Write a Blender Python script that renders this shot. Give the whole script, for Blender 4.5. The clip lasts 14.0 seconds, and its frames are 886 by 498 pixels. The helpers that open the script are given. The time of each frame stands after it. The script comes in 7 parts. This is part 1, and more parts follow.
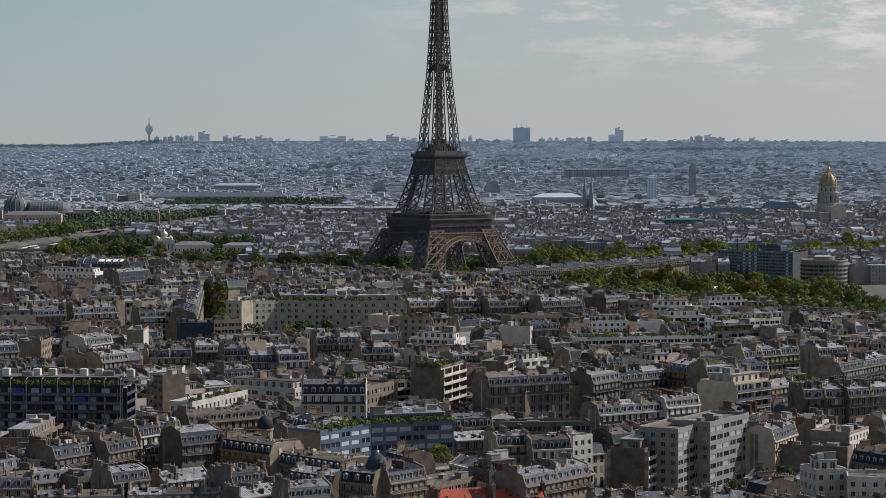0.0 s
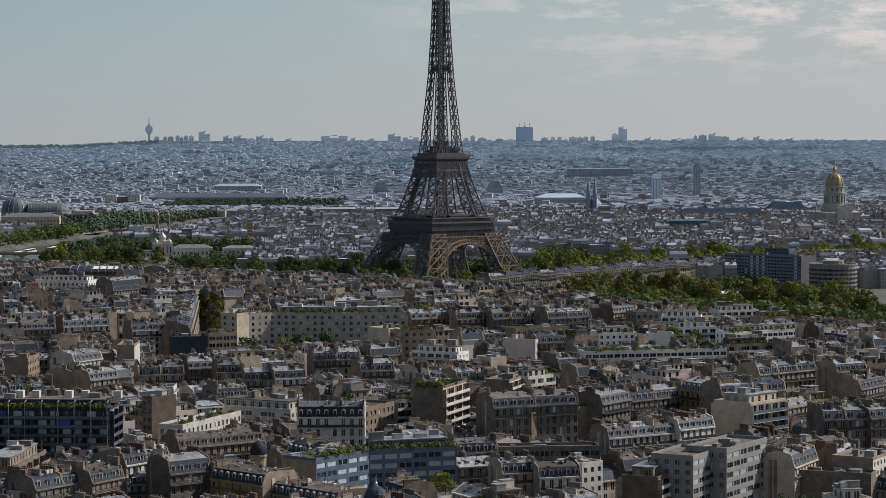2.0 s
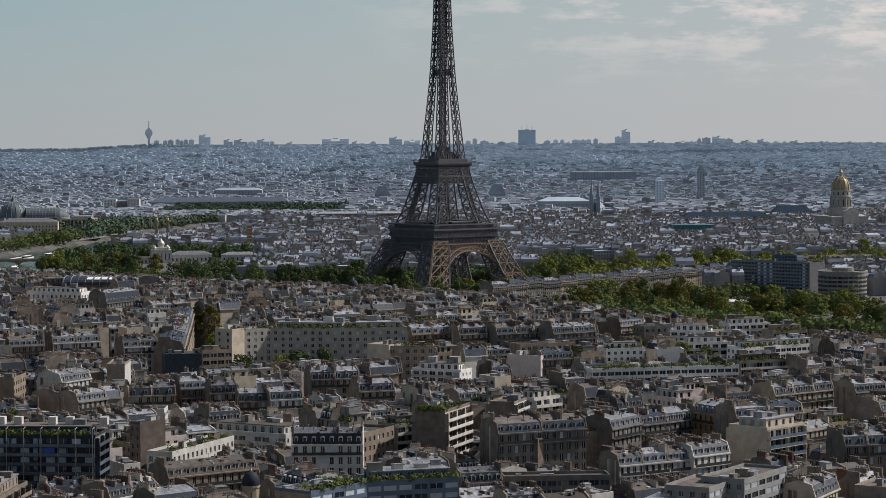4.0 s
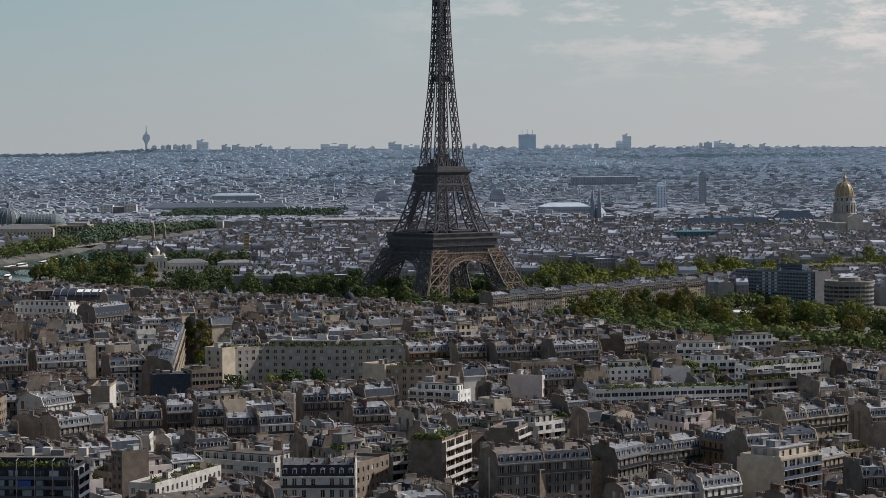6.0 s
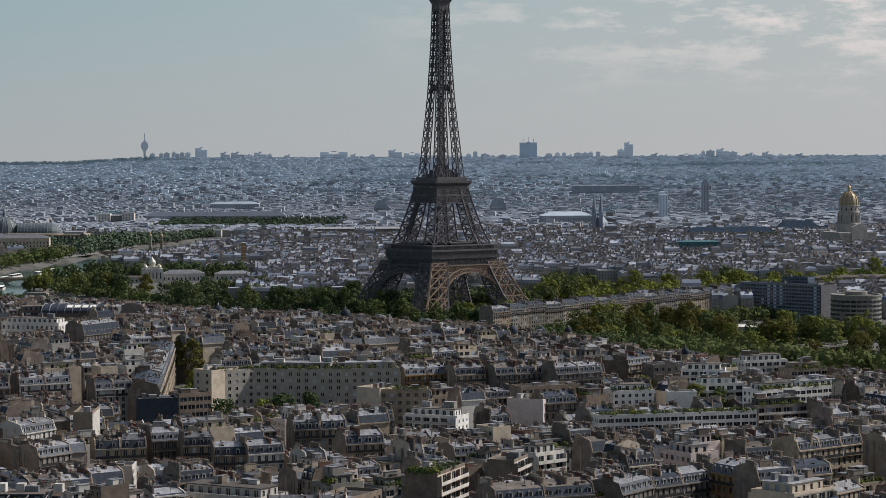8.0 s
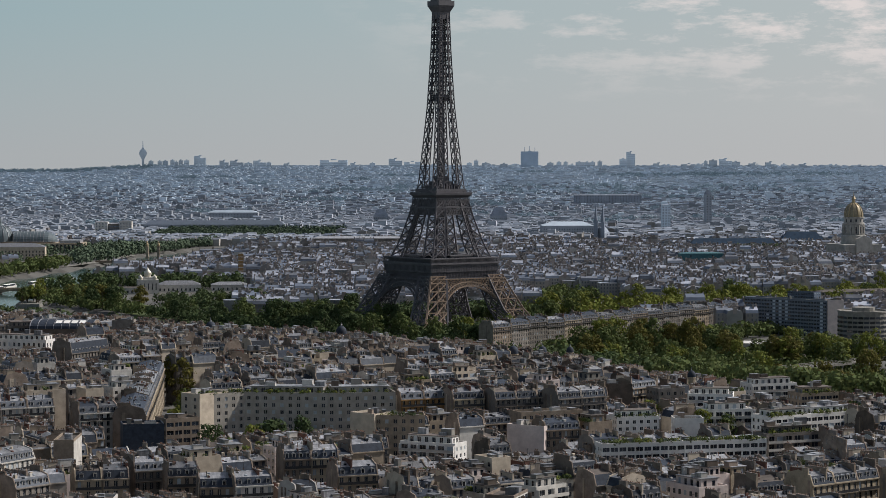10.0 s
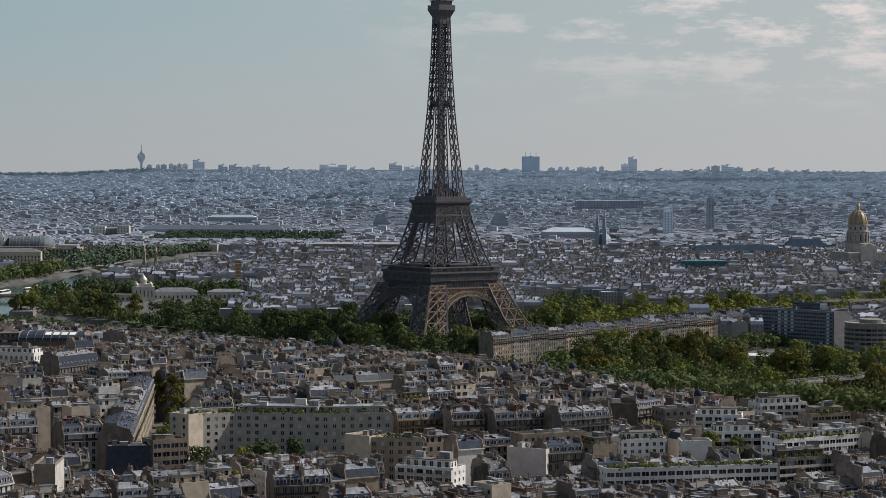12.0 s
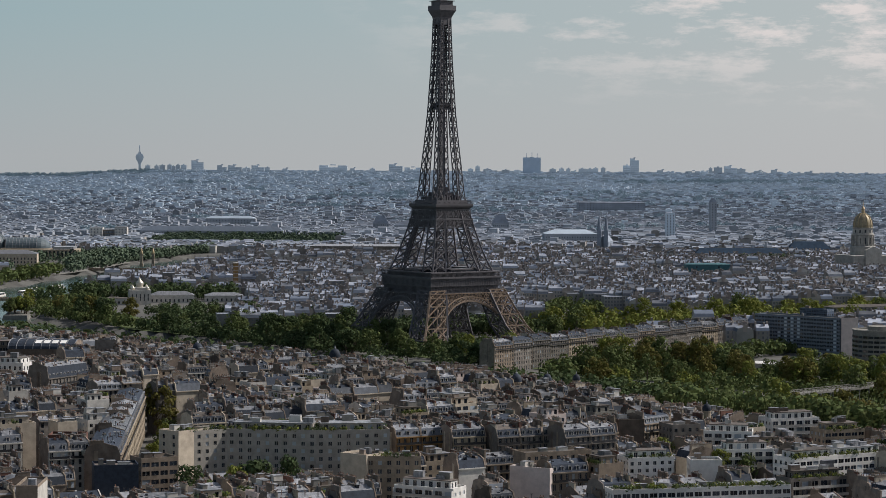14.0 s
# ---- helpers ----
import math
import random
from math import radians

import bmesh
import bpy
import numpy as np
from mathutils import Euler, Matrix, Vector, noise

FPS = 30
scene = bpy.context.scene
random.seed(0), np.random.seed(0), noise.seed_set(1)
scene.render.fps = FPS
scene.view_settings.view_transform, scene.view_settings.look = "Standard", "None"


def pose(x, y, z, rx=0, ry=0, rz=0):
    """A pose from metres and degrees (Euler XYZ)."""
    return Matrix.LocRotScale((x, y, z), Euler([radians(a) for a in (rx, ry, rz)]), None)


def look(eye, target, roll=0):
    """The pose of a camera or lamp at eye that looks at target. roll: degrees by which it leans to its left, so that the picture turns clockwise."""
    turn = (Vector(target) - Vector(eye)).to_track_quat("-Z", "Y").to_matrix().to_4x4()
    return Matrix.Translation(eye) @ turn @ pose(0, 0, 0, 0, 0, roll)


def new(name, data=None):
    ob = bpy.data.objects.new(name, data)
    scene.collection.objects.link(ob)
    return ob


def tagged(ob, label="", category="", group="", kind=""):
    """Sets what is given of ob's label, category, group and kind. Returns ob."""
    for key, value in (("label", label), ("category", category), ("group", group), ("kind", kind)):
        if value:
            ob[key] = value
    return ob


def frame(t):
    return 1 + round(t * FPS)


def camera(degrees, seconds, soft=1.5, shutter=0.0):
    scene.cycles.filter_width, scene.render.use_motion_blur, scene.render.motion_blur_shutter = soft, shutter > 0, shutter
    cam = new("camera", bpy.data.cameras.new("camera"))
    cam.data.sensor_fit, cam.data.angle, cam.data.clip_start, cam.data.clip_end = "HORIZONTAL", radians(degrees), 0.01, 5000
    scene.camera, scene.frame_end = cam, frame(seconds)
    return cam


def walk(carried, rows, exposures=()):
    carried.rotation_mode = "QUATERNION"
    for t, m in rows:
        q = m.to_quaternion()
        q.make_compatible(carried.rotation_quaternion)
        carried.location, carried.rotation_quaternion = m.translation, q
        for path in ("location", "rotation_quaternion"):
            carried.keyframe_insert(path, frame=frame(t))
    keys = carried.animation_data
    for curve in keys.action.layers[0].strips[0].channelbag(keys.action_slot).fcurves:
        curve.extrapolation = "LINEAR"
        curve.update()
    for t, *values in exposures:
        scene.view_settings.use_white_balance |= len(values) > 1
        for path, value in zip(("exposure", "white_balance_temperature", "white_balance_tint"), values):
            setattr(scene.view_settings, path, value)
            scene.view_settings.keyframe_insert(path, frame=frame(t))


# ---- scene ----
cam = camera(21.30, 14.0, soft=0.8)
PATH = [
    (0, (5.39, -2172.94, 129.63), (5.313, -2073.046, 125.003), 0.04),
    (0.5, (5.43, -2163.64, 130.66), (5.335, -2063.748, 126.017), -0.01),
    (1, (5.47, -2154.43, 131.67), (5.323, -2054.542, 126.977), -0.02),
    (1.5, (5.50, -2145.41, 132.63), (5.346, -2045.517, 127.934), -0.03),
    (2, (5.52, -2136.49, 133.56), (5.341, -2036.600, 128.836), -0.08),
    (2.5, (5.54, -2127.67, 134.46), (5.326, -2027.777, 129.746), -0.11),
    (3, (5.56, -2118.91, 135.35), (5.312, -2019.020, 130.636), -0.14),
    (5.5, (6.15, -2074.47, 139.90), (5.888, -1974.572, 135.336), -0.24),
    (6, (6.53, -2065.56, 140.86), (6.250, -1965.665, 136.314), -0.24),
    (6.5, (6.91, -2056.74, 141.81), (6.617, -1956.843, 137.314), -0.27),
    (7, (7.29, -2048.01, 142.73), (6.984, -1948.109, 138.290), -0.23),
    (7.5, (7.67, -2039.28, 143.64), (7.358, -1939.378, 139.272), -0.22),
    (8, (8.04, -2030.46, 144.55), (7.711, -1930.550, 140.265), -0.20),
    (10.5, (9.31, -1985.53, 149.04), (8.949, -1885.604, 145.096), 0.07),
    (11, (9.47, -1976.99, 149.85), (9.110, -1877.072, 145.941), 0.12),
    (11.5, (9.60, -1968.50, 150.65), (9.215, -1868.572, 146.748), 0.18),
    (12, (9.69, -1959.99, 151.43), (9.300, -1860.064, 147.567), 0.21),
    (12.5, (9.73, -1951.48, 152.21), (9.334, -1851.558, 148.393), 0.26),
    (13, (9.73, -1943.07, 152.96), (9.329, -1843.146, 149.146), 0.27),
    (13.5, (9.69, -1934.79, 153.67), (9.286, -1834.860, 149.822), 0.29),
    (14, (9.63, -1926.55, 154.38), (9.223, -1826.627, 150.490), 0.30),
]
walk(cam, [(t, look(eye, target, roll)) for t, eye, target, roll in PATH])

# ---- world and sun: a hazy late-morning sky, sun high over the right ----
SUN_AZ, SUN_EL = 72.0, 42.0        # degrees clockwise from +y, and above the horizon
world = bpy.data.worlds.new("sky")
scene.world = world
world.use_nodes = True
wn, wl = world.node_tree.nodes, world.node_tree.links
wn.clear()
w_out = wn.new("ShaderNodeOutputWorld")
w_bg = wn.new("ShaderNodeBackground")
w_sky = wn.new("ShaderNodeTexSky")
w_sky.sky_type = "NISHITA"
w_sky.sun_disc = False
w_sky.sun_elevation = radians(SUN_EL)
w_sky.sun_rotation = radians(SUN_AZ)
w_sky.air_density, w_sky.dust_density, w_sky.ozone_density = 1.3, 1.0, 1.6
w_bg.inputs["Strength"].default_value = 0.066
# soft broken cloud, spread over the whole sky
w_co = wn.new("ShaderNodeTexCoord")
w_map = wn.new("ShaderNodeMapping")
w_map.inputs["Scale"].default_value = (5.5, 5.5, 21.0)
w_map.inputs["Location"].default_value = (1.72, 0.0, 0.37)
w_noise = wn.new("ShaderNodeTexNoise")
w_noise.inputs["Scale"].default_value = 5.0
w_noise.inputs["Detail"].default_value = 7.0
w_noise.inputs["Roughness"].default_value = 0.66
w_ramp = wn.new("ShaderNodeValToRGB")
w_ramp.color_ramp.elements[0].position = 0.485
w_ramp.color_ramp.elements[1].position = 0.62
w_mix = wn.new("ShaderNodeMix")
w_mix.data_type = "RGBA"
w_pale = wn.new("ShaderNodeMix")
w_pale.data_type = "RGBA"
# haze brightens the sky towards the horizon
w_sep = wn.new("ShaderNodeSeparateXYZ")
w_low = wn.new("ShaderNodeMapRange")
w_low.interpolation_type = "SMOOTHSTEP"
w_low.inputs["From Min"].default_value, w_low.inputs["From Max"].default_value = 0.0, 0.45
w_low.inputs["To Min"].default_value, w_low.inputs["To Max"].default_value = 0.85, 0.0
wl.new(w_co.outputs["Generated"], w_sep.inputs["Vector"])
wl.new(w_sep.outputs["Z"], w_low.inputs["Value"])
wl.new(w_low.outputs["Result"], w_pale.inputs["Factor"])
# and more so towards the sun
w_dot = wn.new("ShaderNodeVectorMath")
w_dot.operation = "DOT_PRODUCT"
w_dot.inputs[1].default_value = (math.cos(radians(SUN_EL)) * math.sin(radians(SUN_AZ)), math.cos(radians(SUN_EL)) * math.cos(radians(SUN_AZ)), math.sin(radians(SUN_EL)))
w_glow = wn.new("ShaderNodeMapRange")
w_glow.inputs["From Min"].default_value, w_glow.inputs["From Max"].default_value = 0.1, 0.6
w_haze = wn.new("ShaderNodeMix")
w_haze.data_type = "RGBA"
w_rise = wn.new("ShaderNodeMapRange")
w_rise.inputs["From Min"].default_value, w_rise.inputs["From Max"].default_value = 0.0, 0.06
w_blue = wn.new("ShaderNodeMix")
w_blue.data_type = "RGBA"
w_blue.inputs["A"].default_value = (6.55, 7.0, 7.4, 1)
w_blue.inputs["B"].default_value = (4.6, 6.55, 7.45, 1)
wl.new(w_sep.outputs["Z"], w_rise.inputs["Value"])
wl.new(w_rise.outputs["Result"], w_blue.inputs["Factor"])
wl.new(w_blue.outputs["Result"], w_haze.inputs["A"])
w_haze.inputs["B"].default_value = (8.8, 8.75, 9.0, 1)
wl.new(w_co.outputs["Generated"], w_dot.inputs[0])
wl.new(w_dot.outputs["Value"], w_glow.inputs["Value"])
wl.new(w_glow.outputs["Result"], w_haze.inputs["Factor"])
wl.new(w_haze.outputs["Result"], w_pale.inputs["B"])
w_mix.inputs["B"].default_value = (10.9, 10.1, 9.9, 1)
wl.new(w_co.outputs["Generated"], w_map.inputs["Vector"])
wl.new(w_map.outputs["Vector"], w_noise.inputs["Vector"])
wl.new(w_noise.outputs["Fac"], w_ramp.inputs["Fac"])
wl.new(w_sky.outputs["Color"], w_pale.inputs["A"])
wl.new(w_pale.outputs["Result"], w_mix.inputs["A"])
# cloud thins out towards the horizon
w_thin = wn.new("ShaderNodeMapRange")
w_thin.interpolation_type = "SMOOTHSTEP"
w_thin.inputs["From Min"].default_value, w_thin.inputs["From Max"].default_value = 0.012, 0.055
w_part = wn.new("ShaderNodeMath")
w_part.operation = "MULTIPLY"
wl.new(w_sep.outputs["Z"], w_thin.inputs["Value"])
wl.new(w_thin.outputs["Result"], w_part.inputs[0])
wl.new(w_ramp.outputs["Color"], w_part.inputs[1])
w_side = wn.new("ShaderNodeMapRange")
w_side.inputs["From Min"].default_value, w_side.inputs["From Max"].default_value = 0.23, 0.37
w_part2 = wn.new("ShaderNodeMath")
w_part2.operation = "MULTIPLY"
wl.new(w_dot.outputs["Value"], w_side.inputs["Value"])
wl.new(w_part.outputs["Value"], w_part2.inputs[0])
wl.new(w_side.outputs["Result"], w_part2.inputs[1])
wl.new(w_part2.outputs["Value"], w_mix.inputs["Factor"])
wl.new(w_mix.outputs["Result"], w_bg.inputs["Color"])
wl.new(w_bg.outputs["Background"], w_out.inputs["Surface"])

sun_data = bpy.data.lights.new("sun", "SUN")
sun_data.energy, sun_data.angle, sun_data.color = 5.0, radians(0.6), (1.0, 0.955, 0.90)
sun_ob = new("sun", sun_data)
a, e = radians(SUN_AZ), radians(SUN_EL)
sun_ob.matrix_world = look((900 * math.sin(a), 900 * math.cos(a), 900), (900 * math.sin(a) - math.sin(a) * math.cos(e), 900 * math.cos(a) - math.cos(a) * math.cos(e), 900 - math.sin(e)))

# ---- materials ----
def material(name, base, rough=0.8, metal=0.0, vary=0.25, grain=3.0, fine=25.0, stain=0.35, bump=0.15, hue=0.0, islands=False, spec=0.3):
    """A painted or mineral surface: stains at several metres, grain at centimetres, and a shift from object to object."""
    m = bpy.data.materials.new(name)
    m.use_nodes = True
    n, l = m.node_tree.nodes, m.node_tree.links
    b = n["Principled BSDF"]
    b.inputs["Roughness"].default_value = rough
    b.inputs["Metallic"].default_value = metal
    b.inputs["Specular IOR Level"].default_value = spec
    co = n.new("ShaderNodeTexCoord")
    big = n.new("ShaderNodeTexNoise")
    big.inputs["Scale"].default_value = 1.0 / grain
    big.inputs["Detail"].default_value = 5.0
    big.inputs["Roughness"].default_value = 0.62
    small = n.new("ShaderNodeTexNoise")
    small.inputs["Scale"].default_value = fine
    small.inputs["Detail"].default_value = 2.0
    l.new(co.outputs["Object"], big.inputs["Vector"])
    l.new(co.outputs["Object"], small.inputs["Vector"])
    if islands:
        rnd = n.new("ShaderNodeNewGeometry").outputs["Random Per Island"]
    else:
        # from thing to thing, and in a joined row from house to house
        tone, add, wrap = n.new("ShaderNodeAttribute"), n.new("ShaderNodeMath"), n.new("ShaderNodeMath")
        tone.attribute_name = "tone"
        add.operation, wrap.operation = "ADD", "FRACT"
        l.new(n.new("ShaderNodeObjectInfo").outputs["Random"], add.inputs[0])
        l.new(tone.outputs["Fac"], add.inputs[1])
        l.new(add.outputs["Value"], wrap.inputs[0])
        rnd = wrap.outputs["Value"]
    ramp = n.new("ShaderNodeMapRange")
    ramp.inputs["From Min"].default_value, ramp.inputs["From Max"].default_value = 0.3, 0.72
    ramp.inputs["To Min"].default_value, ramp.inputs["To Max"].default_value = 1 - stain, 1 + stain * 0.5
    l.new(big.outputs["Fac"], ramp.inputs["Value"])
    rr = n.new("ShaderNodeMapRange")
    rr.inputs["To Min"].default_value, rr.inputs["To Max"].default_value = 1 - vary, 1 + vary
    l.new(rnd, rr.inputs["Value"])
    mul = n.new("ShaderNodeMath")
    mul.operation = "MULTIPLY"
    l.new(ramp.outputs["Result"], mul.inputs[0])
    l.new(rr.outputs["Result"], mul.inputs[1])
    sm = n.new("ShaderNodeMapRange")
    sm.inputs["To Min"].default_value, sm.inputs["To Max"].default_value = 0.9, 1.1
    l.new(small.outputs["Fac"], sm.inputs["Value"])
    mul2 = n.new("ShaderNodeMath")
    mul2.operation = "MULTIPLY"
    l.new(mul.outputs["Value"], mul2.inputs[0])
    l.new(sm.outputs["Result"], mul2.inputs[1])
    hs = n.new("ShaderNodeHueSaturation")
    hs.inputs["Color"].default_value = (*base, 1)
    if hue:
        hr = n.new("ShaderNodeMapRange")
        hr.inputs["To Min"].default_value, hr.inputs["To Max"].default_value = 0.5 - hue, 0.5 + hue
        l.new(rnd, hr.inputs["Value"])
        l.new(hr.outputs["Result"], hs.inputs["Hue"])
    l.new(mul2.outputs["Value"], hs.inputs["Value"])
    l.new(hs.outputs["Color"], b.inputs["Base Color"])
    if bump:
        bp = n.new("ShaderNodeBump")
        bp.inputs["Strength"].default_value = bump
        bp.inputs["Distance"].default_value = 0.05
        l.new(small.outputs["Fac"], bp.inputs["Height"])
        l.new(bp.outputs["Normal"], b.inputs["Normal"])
    return m


STONE = material("cream_limestone", (0.27, 0.218, 0.165), 0.85, vary=0.3, stain=0.4, hue=0.012)
STONE_GREY = material("grey_limestone", (0.175, 0.155, 0.137), 0.85, vary=0.25, stain=0.42)
STONE_OCHRE = material("ochre_brick_and_stone", (0.27, 0.16, 0.07), 0.85, vary=0.2, stain=0.35)
PLASTER = material("white_plaster", (0.49, 0.465, 0.43), 0.85, vary=0.18, stain=0.3)
WHITE = material("white_painted_render", (0.68, 0.66, 0.63), 0.8, vary=0.1, stain=0.2)
PARTY = material("bare_party_wall_render", (0.195, 0.155, 0.126), 0.9, vary=0.5, stain=0.45)
CONCRETE = material("grey_concrete", (0.21, 0.2, 0.18), 0.85, vary=0.15, stain=0.35)
ZINC = material("weathered_zinc", (0.24, 0.243, 0.258), 0.42, metal=0.2, vary=0.5, stain=0.4, grain=2.0, spec=0.35)
LEAD = material("dull_lead_sheet", (0.085, 0.095, 0.115), 0.6, vary=0.4, stain=0.4, grain=2.0, spec=0.2)
SLATE = material("dark_slate", (0.032, 0.04, 0.056), 0.7, vary=0.35, stain=0.4, grain=1.5, spec=0.15)
GRAVEL_ROOF = material("grey_roof_felt", (0.10, 0.085, 0.076), 0.9, vary=0.45, stain=0.5)
RED_ROOF = material("red_painted_roof", (0.31, 0.06, 0.036), 0.7, vary=0.1, stain=0.3)
POT = material("terracotta_pots", (0.17, 0.1, 0.072), 0.9, vary=0.3)
GLASS = material("window_glass", (0.025, 0.03, 0.04), 0.12, vary=0.6, stain=0.2, bump=0, islands=True, spec=0.6)
PANE = material("window_pane", (0.03, 0.035, 0.045), 0.12, vary=0.6, stain=0.2, bump=0, spec=0.6)
FRAME = material("white_window_frame", (0.42, 0.41, 0.38), 0.6, vary=0.2, stain=0.15)
# the tower's brown iron, base lifted and blued to include haze
IRON = material("haze_lifted_iron", (0.10, 0.095, 0.105), 0.6, vary=0.05, stain=0.25, grain=6)
TAN_IRON = material("fresh_tan_iron_paint", (0.2, 0.147, 0.11), 0.6, vary=0.05, stain=0.2, grain=6)
RAIL = material("black_iron_railing", (0.03, 0.03, 0.033), 0.5, vary=0.2)
EARTH = material("city_ground", (0.1, 0.097, 0.09), 0.95, vary=0.0, stain=0.4, grain=20)
GRASS = material("lawn_grass", (0.06, 0.08, 0.025), 0.9, vary=0.1, stain=0.3, grain=8)
BARK = material("grey_bark", (0.09, 0.07, 0.05), 0.9, vary=0.2)
LEAF = material("green_foliage", (0.09, 0.113, 0.042), 0.75, vary=0.14, stain=0.35, grain=2.5, hue=0.02, islands=True, spec=0.04)
LEAF_LIGHT = material("light_green_foliage", (0.15, 0.165, 0.04), 0.75, vary=0.14, stain=0.3, grain=2.5, hue=0.025, islands=True, spec=0.04)
LEAF_DARK = material("dark_green_foliage", (0.06, 0.083, 0.037), 0.75, vary=0.14, stain=0.35, grain=2.5, hue=0.02, islands=True, spec=0.04)
# leaves beyond the river, greyed in the colour for haze
LEAF_HAZED = material("haze_greyed_foliage", (0.09, 0.12, 0.08), 0.8, vary=0.06, stain=0.15, grain=4, islands=True, spec=0.04)
# leaves on the horizon, aerial haze mixed into their blue-grey colour
FAR_LEAF = material("haze_blue_foliage", (0.33, 0.41, 0.455), 0.9, vary=0.2, stain=0.1, grain=30, bump=0, islands=True)
WATER = material("river_water", (0.03, 0.06, 0.055), 0.15, vary=0.0, stain=0.2, grain=15, bump=0.1, fine=0.5, spec=0.6)
PALE_GOLD = material("matte_pale_gilding", (0.52, 0.48, 0.4), 0.4, metal=0.4, vary=0.05, stain=0.2)
GOLD = material("gilding", (0.42, 0.33, 0.2), 0.55, metal=0.35, vary=0.05, stain=0.3)
# far slate and windows: haze put into the base colour, lighter and bluer
FAR_SLATE = material("hazed_slate_roofs", (0.2, 0.23, 0.28), 0.7, vary=0.4, stain=0.2, grain=12, bump=0, islands=True)
FAR_GLASS = material("hazed_windows", (0.13, 0.15, 0.18), 0.5, vary=0.4, stain=0.1, grain=12, bump=0, islands=True)
# mid-distance houses: random tones, darks lifted and blued in the colour for haze
STONE_GREY_LOT = material("mixed_stone_fronts", (0.29, 0.275, 0.26), 0.9, vary=0.45, stain=0.25, grain=15, bump=0, hue=0.02, islands=True)
ZINC_LOT = material("mixed_zinc_roofs", (0.245, 0.262, 0.305), 0.5, metal=0.2, vary=0.65, stain=0.35, grain=8, bump=0, islands=True)
SLATE_LOT = material("haze_lifted_slate_roofs", (0.115, 0.135, 0.175), 0.75, spec=0.15, vary=0.4, stain=0.25, grain=8, bump=0, islands=True)
WINDOW_LOT = material("haze_lifted_windows", (0.12, 0.13, 0.15), 0.35, vary=0.4, stain=0.1, grain=12, bump=0, islands=True)
# far walls and roofs: haze painted in, blue-grey first, then paler still
FAR_WALL = material("hazed_city_walls", (0.295, 0.315, 0.35), 0.9, vary=0.35, stain=0.2, grain=30, bump=0, islands=True)
FAR_ROOF = material("hazed_zinc_roofs", (0.26, 0.285, 0.335), 0.6, metal=0.1, vary=0.4, stain=0.3, grain=12, bump=0, islands=True)
FAR_PALE = material("haze_paled_walls", (0.53, 0.595, 0.67), 0.9, vary=0.25, stain=0.15, grain=30, bump=0, islands=True)
FAR_PALE_ROOF = material("haze_paled_roofs", (0.44, 0.505, 0.58), 0.8, vary=0.3, stain=0.15, grain=30, bump=0, islands=True)
BLUE_PANEL = material("blue_grey_facade_panels", (0.085, 0.115, 0.165), 0.5, vary=0.12, stain=0.25)
LIGHT_PANEL = material("pale_grey_facade_panels", (0.215, 0.208, 0.198), 0.7, vary=0.08, stain=0.22)
CREAM = material("cream_painted_render", (0.46, 0.39, 0.31), 0.85, vary=0.1, stain=0.28)
PALE_BEIGE = material("pale_beige_stone_cladding", (0.33, 0.305, 0.27), 0.85, vary=0.06, stain=0.25)
PINK = material("pinkish_white_render", (0.60, 0.51, 0.475), 0.85, vary=0.05, stain=0.22)
PARTY_BRICK = material("worn_brown_brick_wall", (0.20, 0.155, 0.12), 0.9, vary=0.05, stain=0.45, grain=1.6)
YELLOW = material("yellow_ochre_render", (0.42, 0.29, 0.13), 0.85, vary=0.08, stain=0.25)
BLIND = material("pale_window_blinds", (0.33, 0.37, 0.41), 0.5, vary=0.35, stain=0.2)
STONE_RED = material("dark_red_brown_render", (0.13, 0.065, 0.05), 0.9, vary=0.1, stain=0.3)
TEAL = material("teal_sheeting", (0.05, 0.13, 0.15), 0.7, vary=0.05, stain=0.25)
HALL_GLASS = material("curved_glass_roof", (0.09, 0.115, 0.13), 0.6, metal=0.0, vary=0.05, stain=0.25, spec=0.25)
AWNING = material("white_canvas", (0.75, 0.73, 0.7), 0.8, vary=0.1, stain=0.15)
# mid-distance chimneys, also lightened for haze
CHIMNEY_LOT = material("mixed_chimney_render", (0.25, 0.215, 0.195), 0.9, vary=0.4, stain=0.2, grain=12, bump=0, islands=True)
DARK_RAIL = material("smoked_balcony_glass", (0.085, 0.1, 0.125), 0.35, vary=0.4, stain=0.25)
BLUE_CANVAS = material("blue_canvas", (0.03, 0.06, 0.22), 0.8, vary=0.1, stain=0.2)
SLAB_PANEL = material("pale_blue_grey_cladding", (0.15, 0.18, 0.22), 0.6, vary=0.08, stain=0.2)
LEAF_OLIVE = material("turning_olive_foliage", (0.115, 0.105, 0.032), 0.75, vary=0.14, stain=0.3, grain=2.5, hue=0.02, islands=True, spec=0.04)
NAVY_ROOF = material("dark_blue_slate_roof", (0.025, 0.045, 0.075), 0.75, vary=0.15, stain=0.3, grain=6, spec=0.1)
DULL_GOLD = material("dull_gilded_lead", (0.29, 0.24, 0.16), 0.55, metal=0.3, vary=0.05, stain=0.35)


def let_light_through(m, share=0.22):
    """Leaves pass part of the light that falls on their far side."""
    n, l = m.node_tree.nodes, m.node_tree.links
    b = n["Principled BSDF"]
    t, mix = n.new("ShaderNodeBsdfTranslucent"), n.new("ShaderNodeMixShader")
    l.new(b.inputs["Base Color"].links[0].from_socket, t.inputs["Color"])
    mix.inputs["Fac"].default_value = share
    l.new(b.outputs["BSDF"], mix.inputs[1])
    l.new(t.outputs["BSDF"], mix.inputs[2])
    l.new(mix.outputs["Shader"], n["Material Output"].inputs["Surface"])


